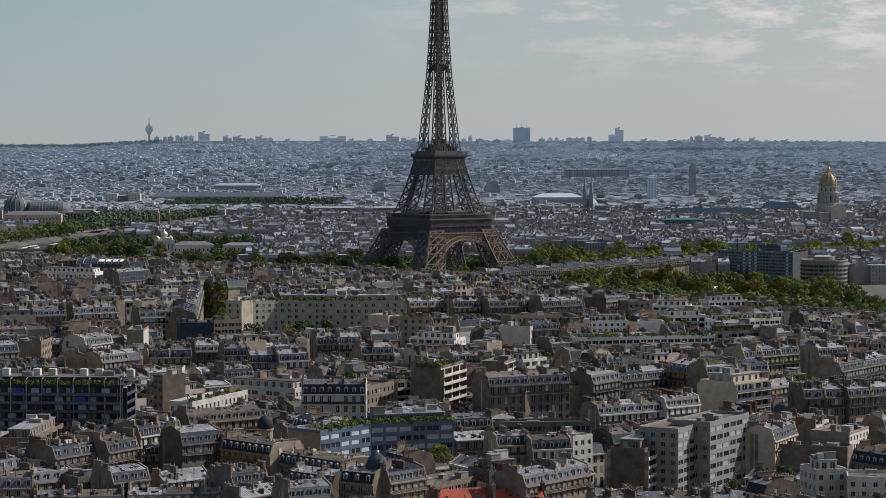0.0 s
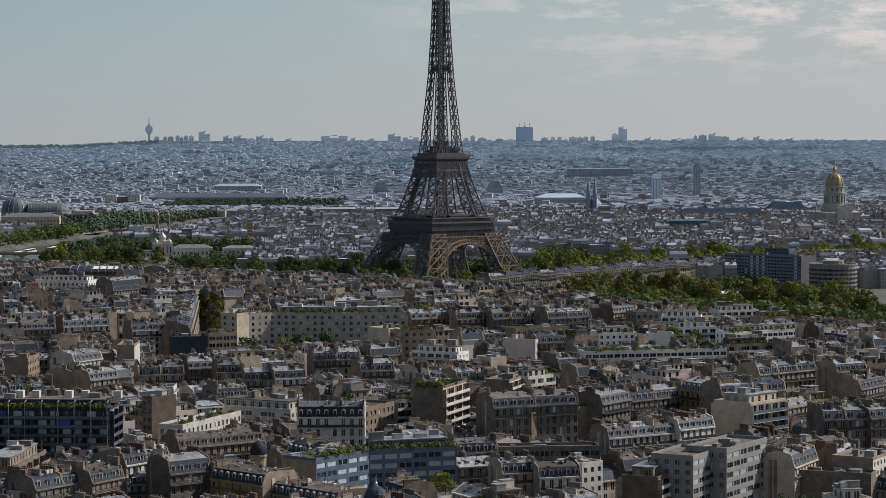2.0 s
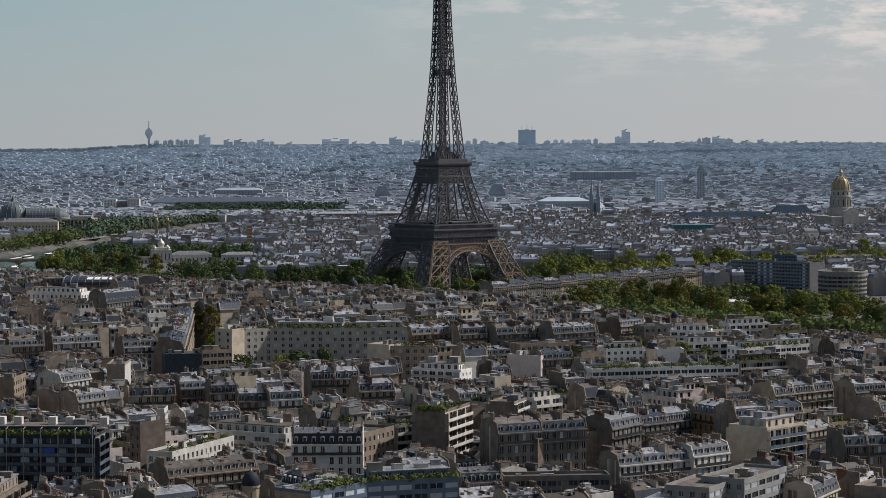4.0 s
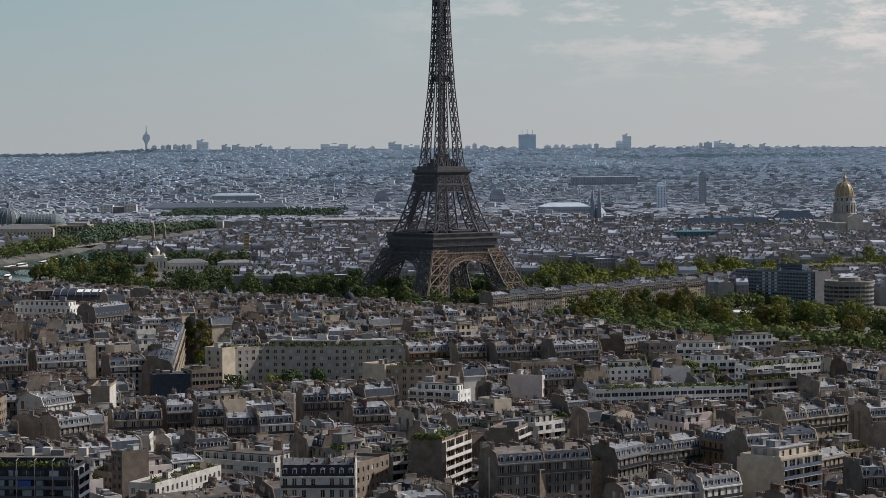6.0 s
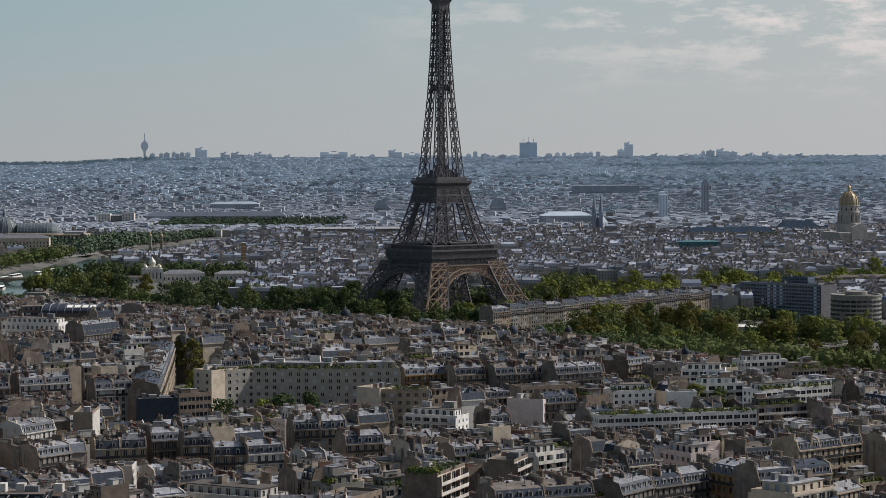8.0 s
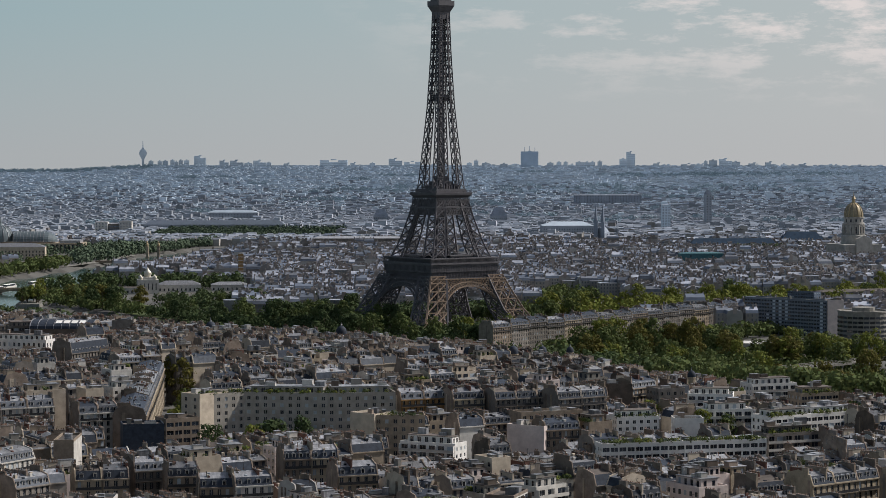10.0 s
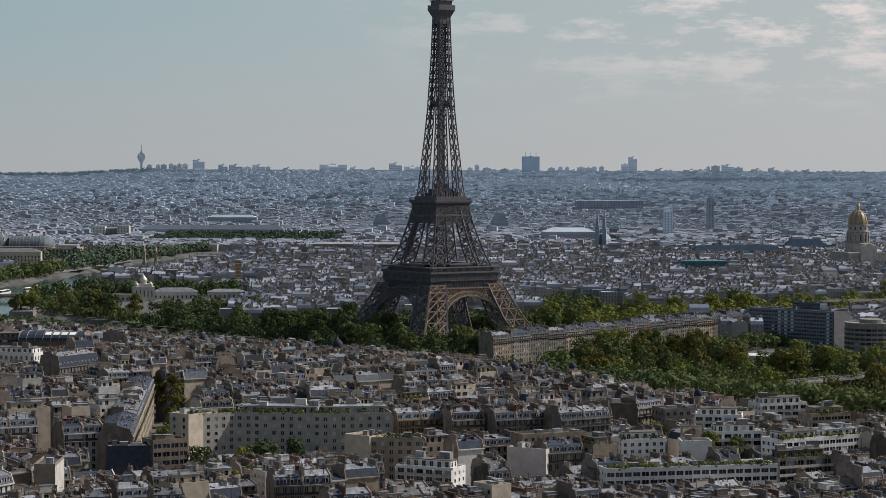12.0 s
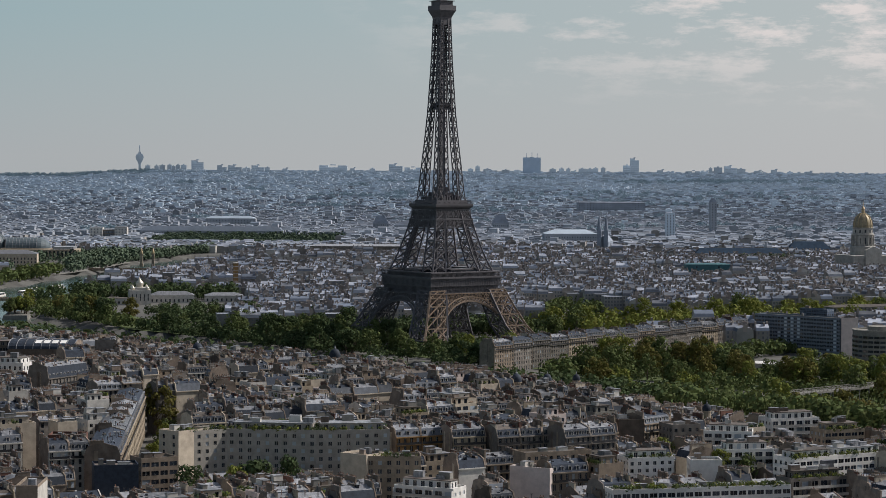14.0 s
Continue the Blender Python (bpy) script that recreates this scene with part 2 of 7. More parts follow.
for m in (LEAF, LEAF_LIGHT, LEAF_DARK, LEAF_OLIVE):
    let_light_through(m)


def sheets(m, across=0.65, along_slope=2.4, vary=0.22, seam=0.3):
    """Sheet metal laid in strips: each sheet a little lighter or darker, with a dark line along the standing seam."""
    n, l = m.node_tree.nodes, m.node_tree.links
    b = n["Principled BSDF"]
    co, sep = n.new("ShaderNodeTexCoord"), n.new("ShaderNodeSeparateXYZ")
    l.new(co.outputs["Object"], sep.inputs["Vector"])
    cell = n.new("ShaderNodeCombineXYZ")
    for axis, size in (("X", across), ("Y", along_slope)):
        d, fl = n.new("ShaderNodeMath"), n.new("ShaderNodeMath")
        d.operation, fl.operation = "DIVIDE", "FLOOR"
        d.inputs[1].default_value = size
        l.new(sep.outputs[axis], d.inputs[0])
        l.new(d.outputs["Value"], fl.inputs[0])
        l.new(fl.outputs["Value"], cell.inputs[axis])
        if axis == "X":
            fr = n.new("ShaderNodeMath")
            fr.operation = "FRACT"
            l.new(d.outputs["Value"], fr.inputs[0])
    white = n.new("ShaderNodeTexWhiteNoise")
    l.new(cell.outputs["Vector"], white.inputs["Vector"])
    tone = n.new("ShaderNodeMapRange")
    tone.inputs["To Min"].default_value, tone.inputs["To Max"].default_value = 1 - vary, 1 + vary
    l.new(white.outputs["Value"], tone.inputs["Value"])
    line = n.new("ShaderNodeMapRange")
    line.inputs["From Min"].default_value, line.inputs["From Max"].default_value = 0.0, 0.16
    line.inputs["To Min"].default_value, line.inputs["To Max"].default_value = 1 - seam, 1.0
    l.new(fr.outputs["Value"], line.inputs["Value"])
    mul, mul2 = n.new("ShaderNodeMath"), n.new("ShaderNodeMath")
    mul.operation = mul2.operation = "MULTIPLY"
    l.new(tone.outputs["Result"], mul.inputs[0])
    l.new(line.outputs["Result"], mul.inputs[1])
    hs = n["Hue/Saturation/Value"]
    l.new(hs.inputs["Value"].links[0].from_socket, mul2.inputs[0])
    l.new(mul.outputs["Value"], mul2.inputs[1])
    l.new(mul2.outputs["Value"], hs.inputs["Value"])


sheets(ZINC)

# ---- building blocks for meshes ----
class Shape:
    """Gathers faces for one mesh."""

    def __init__(self):
        self.v, self.f, self.k, self.mats = [], [], [], []

    def slot(self, m):
        if m not in self.mats:
            self.mats.append(m)
        return self.mats.index(m)

    def face(self, pts, m):
        i = len(self.v)
        self.v.extend([tuple(p) for p in pts])
        self.f.append(tuple(range(i, i + len(pts))))
        self.k.append(self.slot(m))

    def solid(self, pts, faces, m):
        i, s = len(self.v), self.slot(m)
        self.v.extend([tuple(p) for p in pts])
        for f in faces:
            self.f.append(tuple(i + q for q in f))
            self.k.append(s)

    def box(self, x0, x1, y0, y1, z0, z1, m):
        self.solid([(x0, y0, z0), (x1, y0, z0), (x1, y1, z0), (x0, y1, z0), (x0, y0, z1), (x1, y0, z1), (x1, y1, z1), (x0, y1, z1)],
                   [(0, 3, 2, 1), (4, 5, 6, 7), (0, 1, 5, 4), (1, 2, 6, 5), (2, 3, 7, 6), (3, 0, 4, 7)], m)

    def bar(self, a, b, t, m, t2=None):
        a, b = Vector(a), Vector(b)
        d = b - a
        if d.length < 1e-6:
            return
        d.normalize()
        s = d.cross(Vector((0, 0, 1)))
        if s.length < 1e-3:
            s = Vector((1, 0, 0))
        s.normalize()
        u = s.cross(d)
        s, u = s * t / 2, u * (t2 or t) / 2
        self.solid([a - s - u, a + s - u, a + s + u, a - s + u, b - s - u, b + s - u, b + s + u, b - s + u],
                   [(0, 1, 5, 4), (1, 2, 6, 5), (2, 3, 7, 6), (3, 0, 4, 7), (0, 3, 2, 1), (4, 5, 6, 7)], m)

    def ring(self, rows, m, sides=12, cx=0.0, cy=0.0, cap=True, sx=1.0, sy=1.0):
        """A turned solid: rows of (radius, height)."""
        i, s = len(self.v), self.slot(m)
        for r, z in rows:
            for k in range(sides):
                a = 2 * math.pi * (k + 0.5) / sides
                self.v.append((cx + sx * r * math.cos(a), cy + sy * r * math.sin(a), z))
        for j in range(len(rows) - 1):
            for k in range(sides):
                q = (k + 1) % sides
                self.f.append((i + j * sides + k, i + j * sides + q, i + (j + 1) * sides + q, i + (j + 1) * sides + k))
                self.k.append(s)
        if cap:
            self.f.append(tuple(i + (len(rows) - 1) * sides + k for k in range(sides)))
            self.k.append(s)

    def mesh(self, name, smooth=False):
        me = bpy.data.meshes.new(name)
        me.from_pydata(self.v, [], self.f)
        for m in self.mats:
            me.materials.append(m)
        me.polygons.foreach_set("material_index", self.k)
        if smooth:
            me.polygons.foreach_set("use_smooth", [True] * len(self.f))
        me.update()
        return me


BAKE = []        # while it holds a Shape, the parts of a house are joined into it
BAKED = []       # what that house is


def bake(shape, m):
    """Adds a shape at the pose m to the one that is being gathered."""
    into = BAKE[-1]
    i = len(into.v)
    r = np.array(m)
    v = np.array(shape.v) @ r[:3, :3].T + r[:3, 3]
    into.v.extend(map(tuple, v.tolist()))
    slots = [into.slot(q) for q in shape.mats]
    into.f.extend([tuple(i + q for q in f) for f in shape.f])
    into.k.extend([slots[q] for q in shape.k])


def part(name, shape, parent, label="", smooth=False, kind=""):
    if isinstance(parent, Matrix):
        bake(shape, parent)
        return None
    ob = new(name, shape if isinstance(shape, bpy.types.Mesh) else shape.mesh(name, smooth))
    ob.parent = parent
    return tagged(ob, label=label, kind=kind)


def thing(name, label, category, m, group="", kind=""):
    if BAKE:
        BAKED[:] = [name, label, category, group]
        return m
    ob = new(name)
    ob.empty_display_size = 1.0
    ob.matrix_world = m
    return tagged(ob, label, category, group, kind)


def smooth01(x):
    x = max(0.0, min(1.0, x))
    return x * x * (3 - 2 * x)


# ---- the lie of the land ----
EYE_X, EYE_Y, EYE_Z = 7.0, -2060.0, 141.0     # middle of the flight


def far(x, y, z):
    """Beyond 3.7 km the land is drawn together towards the viewer, sizes with it, to stay within 5 km."""
    d = y - EYE_Y
    if d <= 3700:
        return x, y, z
    u = (d - 3700) / 1220
    s = (3700 + 1220 * u / (u + 1)) / d
    return EYE_X + (x - EYE_X) * s, EYE_Y + d * s, EYE_Z + (z - EYE_Z) * s


RIVER = [(600, -968), (216, -536), (-166, -106), (-445, 271), (-500, 568), (-406, 1242), (-394, 1470), (-294, 1884)]
RIVER_HALF = 60.0


def river_distance(x, y):
    """Signed distance from the river's middle: negative on the tower's bank."""
    best, sign = 1e9, 1
    for (ax, ay), (bx, by) in zip(RIVER, RIVER[1:]):
        ex, ey = bx - ax, by - ay
        t = max(0, min(1, ((x - ax) * ex + (y - ay) * ey) / (ex * ex + ey * ey)))
        dx, dy = x - ax - t * ex, y - ay - t * ey
        d = math.hypot(dx, dy)
        if d < best:
            best, sign = d, (1 if ex * (y - ay) - ey * (x - ax) > 0 else -1)
    return best * sign


def ground_z(x, y):
    """Height of the ground (true, not drawn together)."""
    if y < 1700:
        r = river_distance(x, y)
        if abs(r) < RIVER_HALF:
            return -7.0
        if r > 0 and y < 100:
            return 1 + (20 + 7 * smooth01((y + 1500) / 500)) * smooth01((r - 70) / 130) * smooth01((150 - y) / 500)
        return 0.5
    hill = smooth01((y - 3200) / 5200)
    wave = noise.noise(Vector((x / 1500, y / 2200, 3.1)))
    left = smooth01((x / (y + 2020) + 0.17) / 0.05)
    return 0.5 + hill * (60 + 22 * left + 10 * wave * left)

# ---- ground: one sheet to the horizon, with the river's channel in it ----
def build_ground():
    ys = [-2700 + 16 * i for i in range(275)]
    y = ys[-1]
    while y < 12500:
        y += 60 + (y - 1700) * 0.05
        ys.append(y)
    cols = 150
    v = []
    for y in ys:
        half = max(1450.0, 0.42 * (y - EYE_Y))
        for k in range(cols + 1):
            x = EYE_X + half * (2 * k / cols - 1)
            v.append(far(x, y, ground_z(x, y)))
    f = [(j * (cols + 1) + k, j * (cols + 1) + k + 1, (j + 1) * (cols + 1) + k + 1, (j + 1) * (cols + 1) + k)
         for j in range(len(ys) - 1) for k in range(cols)]
    me = bpy.data.meshes.new("ground")
    me.from_pydata(v, [], f)
    me.materials.append(EARTH)
    tagged(new("ground", me), "grey-brown city ground sloping down to the river", "ground", kind="structure")


def ribbon(points, half, z, m, name, label, category, lift=0.0, kind="structure"):
    s = Shape()
    for i in range(len(points) - 1):
        quad = []
        for q, side in ((i, -1), (i, 1), (i + 1, 1), (i + 1, -1)):
            p0, p1 = points[max(q - 1, 0)], points[min(q + 1, len(points) - 1)]
            dx, dy = p1[0] - p0[0], p1[1] - p0[1]
            n = math.hypot(dx, dy)
            quad.append((points[q][0] - side * dy / n * half, points[q][1] + side * dx / n * half, z))
        s.face(quad[::-1], m)
    return tagged(new(name, s.mesh(name)), label, category, kind=kind)


build_ground()
ribbon(RIVER, RIVER_HALF + 14, -4.0, WATER, "water", "green-grey river water between stone quays", "water")


# ---- the wrought-iron lattice tower ----
TOWER_TURN = 36.2
OUT = [(0, 62.0), (18, 50.0), (38, 40.8), (52, 35.2), (57, 33.4), (63, 29.4), (74, 25.4), (97, 19.2), (110, 16.4), (116, 14.6), (130, 13.0), (143, 12.0), (165, 10.1), (189, 8.3), (215, 7.0), (235, 6.1), (258, 5.4), (276, 5.0)]
LEG = [(0, 24.0), (57, 14.0), (63, 13.2), (110, 8.6), (116, 7.0), (143, 5.4), (189, 4.2), (276, 2.6)]


def along(table, z):
    for (z0, a0), (z1, a1) in zip(table, table[1:]):
        if z <= z1:
            return a0 + (a1 - a0) * (z - z0) / (z1 - z0)
    return table[-1][1]


def lattice_leg(s, sx, sy, levels, chord, brace, fine=1, front=None):
    """One of the four piers: corner chords, level girders and crossed braces on each side."""
    def corners(z):
        o = along(OUT, z)
        i = max(o - along(LEG, z), 0.25)
        return [(sx * a, sy * b, z) for a, b in ((o, o), (i, o), (i, i), (o, i))]
    for z0, z1 in zip(levels, levels[1:]):
        a, b = corners(z0), corners(z1)
        for k in range(4):
            q = (k + 1) % 4
            m = front if front and k == 0 and sy < 0 else IRON
            s.bar(a[k], b[k], chord, m)
            s.bar(b[k], b[q], brace * 1.25, m)
            for h in range(fine):
                # crossed braces, in columns side by side
                def mix(p, r, t):
                    return Vector(p).lerp(Vector(r), t)
                l0, l1 = mix(a[k], a[q], h / fine), mix(a[k], a[q], (h + 1) / fine)
                u0, u1 = mix(b[k], b[q], h / fine), mix(b[k], b[q], (h + 1) / fine)
                s.bar(l0, u1, brace, m)
                s.bar(l1, u0, brace, m)
                if h:
                    s.bar(l0, u0, brace, m)


def girder_ring(s, half, z0, z1, m, t=0.5, n=24, cross=True, front=None):
    """A square ring of trussed girder: rails above and below with crossed braces."""
    plain = m
    for k in range(4):
        m = front if front and k == 0 else plain
        def at(u, z):
            p = (u, -half)
            for _ in range(k):
                p = (-p[1], p[0])
            return (p[0], p[1], z)
        s.bar(at(-half, z0), at(half, z0), t, m)
        s.bar(at(-half, z1), at(half, z1), t, m)
        for i in range(n):
            u0, u1 = half * (2 * i / n - 1), half * (2 * (i + 1) / n - 1)
            s.bar(at(u0, z0), at(u0, z1), t * 0.6, m)
            if cross:
                s.bar(at(u0, z0), at(u1, z1), t * 0.5, m)
                s.bar(at(u1, z0), at(u0, z1), t * 0.5, m)


def square_tube(s, half, z0, z1, m, thick=1.0):
    for a0, a1, b0, b1 in ((-half, half, -half, -half + thick), (-half, half, half - thick, half), (-half, -half + thick, -half + thick, half - thick), (half - thick, half, -half + thick, half - thick)):
        s.box(a0, a1, b0, b1, z0, z1, m)


def build_tower():
    t = thing("lattice_tower", "tall brown wrought-iron lattice tower on four splayed legs", "tower", pose(0, 0, 0.3, 0, 0, TOWER_TURN))
    low = [0, 9, 18, 27, 35, 41.5, 47]
    mid = [62, 70, 78.5, 87, 95.5, 103, 110]
    up = [119]
    while up[-1] < 262:
        up.append(up[-1] + 9.6 * (1 - 0.42 * (up[-1] - 119) / 150))
    up.append(268)
    for sx in (-1, 1):
        for sy in (-1, 1):
            s = Shape()
            lattice_leg(s, sx, sy, low, 1.5, 0.75, 2, TAN_IRON)
            part("pier", s, t)
            s = Shape()
            lattice_leg(s, sx, sy, mid, 1.15, 0.55, 1)
            # slanting lift track inside the pier
            for off in (-1.6, 1.6):
                a = along(OUT, 62) - along(LEG, 62) / 2
                b = along(OUT, 110) - along(LEG, 110) / 2
                s.bar((sx * (a + off), sy * a, 60), (sx * (b + off), sy * b, 110), 1.0, IRON)
                s.bar((sx * a, sy * (a + off), 60), (sx * b, sy * (b + off), 110), 1.0, IRON)
            part("upper_pier", s, t)
            s = Shape()
            s.box(sx * 37 if sx > 0 else -64, 64 if sx > 0 else -37, sy * 37 if sy > 0 else -64, 64 if sy > 0 else -37, -1, 2.0, STONE_GREY)
            part("plinth", s, t, "grey masonry plinth")
            s = Shape()
            lattice_leg(s, sx, sy, up, 0.75, 0.42, 1)
            part("shaft_corner", s, t)
    # arches between the piers, just inside each face
    for k in range(4):
        s = Shape()

        def put(u, z, inset=0.0):
            p = (u, -(along(OUT, z) - 0.6 - inset))
            for _ in range(k):
                p = (-p[1], p[0])
            return (p[0], p[1], z)
        n, m = 40, TAN_IRON if k == 0 else IRON
        for i in range(n):
            a0, a1 = math.pi * (0.05 + 0.90 * i / n), math.pi * (0.05 + 0.90 * (i + 1) / n)
            inner0, inner1 = (-36.5 * math.cos(a0), 2 + 36.5 * math.sin(a0)), (-36.5 * math.cos(a1), 2 + 36.5 * math.sin(a1))
            outer0, outer1 = (-39.8 * math.cos(a0), 2 + 40.0 * math.sin(a0)), (-39.8 * math.cos(a1), 2 + 40.0 * math.sin(a1))
            s.bar(put(*inner0), put(*inner1), 1.0, m)
            s.bar(put(*outer0), put(*outer1), 0.8, m)
            s.bar(put(*inner0), put(*outer0), 0.45, m)
            s.bar(put(*inner0), put(*outer1), 0.35, m)
            s.bar(put(*inner0, 3.5), put(*inner1, 3.5), 0.8, m)
            # hangers from the girder above down to the arch
            if abs(outer0[0]) > 8 and 22 < outer0[1] < 38:
                s.bar(put(*outer0), put(outer0[0], 39.0), 0.35, m)
        part("arch", s, t, "fresh tan-painted openwork arch" if k == 0 else "")
    # girder belt over the arches, and the frieze on brackets that carries the first platform
    s = Shape()
    girder_ring(s, along(OUT, 42) - 0.4, 39.0, 44.6, IRON, 0.75, 22, front=TAN_IRON)
    girder_ring(s, along(OUT, 42) - 12, 39.0, 44.6, IRON, 0.7, 18)
    part("belt_girder", s, t)
    s = Shape()
    square_tube(s, 33.0, 45.0, 50.2, IRON, 13.0)
    girder_ring(s, 34.0, 45.0, 50.2, IRON, 0.5, 44, False)
    for i, (h, z0, z1) in enumerate(((34.4, 50.2, 56.6), (35.6, 56.6, 57.8))):
        square_tube(s, h, z0, z1, IRON, 14.0 if i < 1 else 19.0)
    girder_ring(s, 34.6, 50.8, 55.8, IRON, 0.35, 40, False)
    part("first_platform", s, t)
    s = Shape()
    girder_ring(s, 35.2, 57.8, 61.2, IRON, 0.45, 60, False)
    square_tube(s, 35.3, 61.2, 61.9, IRON, 4.0)
    square_tube(s, 31.5, 57.8, 61.2, IRON, 0.4)
    part("first_gallery", s, t)
    for k, (x, y) in enumerate(((0, -24), (24, 0), (0, 24), (-24, 0))):
        s = Shape()
        hx, hy = (11, 5) if k % 2 == 0 else (5, 11)
        s.box(x - hx, x + hx, y - hy, y + hy, 57.9, 63.2, GLASS)
        s.box(x - hx - 0.6, x + hx + 0.6, y - hy - 0.6, y + hy + 0.6, 63.2, 64.0, IRON)
        part("pavilion", s, t, "low glazed pavilion on the platform")
    # second platform, flared like a cornice
    s = Shape()
    girder_ring(s, along(OUT, 101) + 0.1, 97.5, 103.5, IRON, 0.8, 14)
    girder_ring(s, along(OUT, 107) + 0.1, 104.5, 111.5, IRON, 0.8, 14)
    for z0, z1, h0, h1 in ((111.8, 114.2, 16.6, 18.7), (114.2, 115.7, 18.7, 18.9)):
        for k in range(4):
            pts = []
            for u, h, z in ((-1, h0, z0), (1, h0, z0), (1, h1, z1), (-1, h1, z1)):
                p = (u * h, -h)
                for _ in range(k):
                    p = (-p[1], p[0])
                pts.append((p[0], p[1], z))
            s.face(pts, IRON)
    s.box(-18.9, 18.9, -18.9, 18.9, 115.7, 116.1, IRON)
    s.box(-16.2, 16.2, -16.2, 16.2, 111.4, 111.8, IRON)
    part("second_platform", s, t)
    s = Shape()
    girder_ring(s, 18.7, 116.1, 118.0, IRON, 0.3, 30, False)
    square_tube(s, 15.4, 116.1, 119.2, IRON, 2.5)
    s.box(-9.5, 9.5, -9.5, 9.5, 116.1, 122.0, IRON)
    s.box(-7.0, 7.0, -7.0, 7.0, 122.0, 125.5, IRON)
    s.box(-4.2, 4.2, -4.2, 4.2, 125.5, 130.0, IRON)
    for i in range(-4, 5):
        s.box(i * 2.6 - 0.7, i * 2.6 + 0.7, -12.5, -10.0, 119.2, 121.5 + (i % 3) * 1.1, IRON)
        s.box(10.0, 12.5, i * 2.6 - 0.7, i * 2.6 + 0.7, 119.2, 121.0 + (i % 2) * 1.8, IRON)
    part("second_gallery", s, t)
    # lift shafts in the middle of the upper column
    s = Shape()
    for x in (-2.2, 2.2):
        for y in (-2.2, 2.2):
            s.bar((x, y, 116), (x * 0.7, y * 0.7, 270), 0.7, IRON)
    z = 122.0
    while z < 268:
        w = 2.2 * (1 - 0.3 * (z - 116) / 154)
        s.bar((-w, -w, z), (w, -w, z), 0.3, IRON)
        s.bar((w, -w, z), (w, w, z), 0.3, IRON)
        s.bar((w, w, z), (-w, w, z), 0.3, IRON)
        s.bar((-w, w, z), (-w, -w, z), 0.3, IRON)
        s.bar((-w, -w, z), (w, -w, z + 4), 0.25, IRON)
        s.bar((w, -w, z), (w, w, z + 4), 0.25, IRON)
        z += 4.0
    part("lift_shaft", s, t)
    s = Shape()
    s.box(-6.4, 6.4, -6.4, 6.4, 193.0, 193.8, IRON)
    s.box(-5.0, 5.0, -5.0, 5.0, 193.8, 198.5, IRON)
    girder_ring(s, 6.3, 193.8, 197.0, IRON, 0.3, 10)
    part("middle_platform", s, t)
    # top cabin
    s = Shape()
    for z0, z1, h0, h1 in ((262, 268, 5.2, 5.6), (268, 273.5, 5.6, 8.2)):
        for k in range(4):
            pts = []
            for u, h, z in ((-1, h0, z0), (1, h0, z0), (1, h1, z1), (-1, h1, z1)):
                p = (u * h, -h)
                for _ in range(k):
                    p = (-p[1], p[0])
                pts.append((p[0], p[1], z))
            s.face(pts, IRON)
    s.box(-8.2, 8.2, -8.2, 8.2, 273.5, 277.5, IRON)
    s.box(-6.3, 6.3, -6.3, 6.3, 277.5, 281.0, IRON)
    s.box(-7.4, 7.4, -7.4, 7.4, 281.0, 281.6, IRON)
    s.ring([(4.6, 281.6), (4.4, 286), (3.2, 290), (1.6, 293), (1.2, 300)], IRON, 10)
    part("top_cabin", s, t)
    s = Shape()
    s.ring([(0.9, 300), (0.6, 315), (0.3, 330)], IRON, 8)
    part("antenna", s, t)


build_tower()

# ---- apartment buildings ----
def facade(s, o, u, length, z0, floors, bays, m, panes, win_w=1.15, win_share=0.66, recess=0.22, plain=False, margin=0.0):
    """A wall from o along u with windows: piers, strips above and below, reveals. panes gathers (centre, normal angle, width, height)."""
    ux, uy = u
    nx, ny = uy, -ux

    def p(a, z, back=0.0):
        return (o[0] + ux * a - nx * back, o[1] + uy * a - ny * back, z)
    ang = math.degrees(math.atan2(nx, -ny))
    z = z0
    step = (length - 2 * margin) / bays
    for fh in floors:
        wh = fh * win_share
        zb, zt = z + (fh - wh) * 0.45, z + (fh - wh) * 0.45 + wh
        s.face([p(0, z), p(length, z), p(length, zb), p(0, zb)], m)
        s.face([p(0, zt), p(length, zt), p(length, z + fh), p(0, z + fh)], m)
        a = 0.0
        for b in range(bays):
            w0 = margin + step * (b + 0.5) - win_w / 2
            w1 = w0 + win_w
            s.face([p(a, zb), p(w0, zb), p(w0, zt), p(a, zt)], m)
            if not plain:
                s.face([p(w0, zb), p(w1, zb), p(w1, zb, recess), p(w0, zb, recess)], m)
                s.face([p(w0, zt, recess), p(w1, zt, recess), p(w1, zt), p(w0, zt)], m)
                s.face([p(w0, zb), p(w0, zb, recess), p(w0, zt, recess), p(w0, zt)], m)
                s.face([p(w1, zb, recess), p(w1, zb), p(w1, zt), p(w1, zt, recess)], m)
            c = p((w0 + w1) / 2, zb, recess)
            panes.append((c, ang, win_w, wh))
            a = w1
        s.face([p(a, zb), p(length, zb), p(length, zt), p(a, zt)], m)
        z += fh
    return z


def window_mesh(pane):
    """A casement of one metre by one metre, to be scaled: panes in a white frame with a middle post."""
    s = Shape()
    s.face([(-0.5, 0, 0), (0.5, 0, 0), (0.5, 0, 1), (-0.5, 0, 1)], pane)
    for x0, x1, z0, z1 in ((-0.5, -0.42, 0, 1), (0.42, 0.5, 0, 1), (-0.05, 0.05, 0, 1), (-0.42, -0.05, 0.95, 1), (0.05, 0.42, 0.95, 1), (-0.42, -0.05, 0, 0.05), (0.05, 0.42, 0, 0.05)):
        s.box(x0, x1, -0.06, -0.005, z0, z1, FRAME)
    return s.mesh("window")


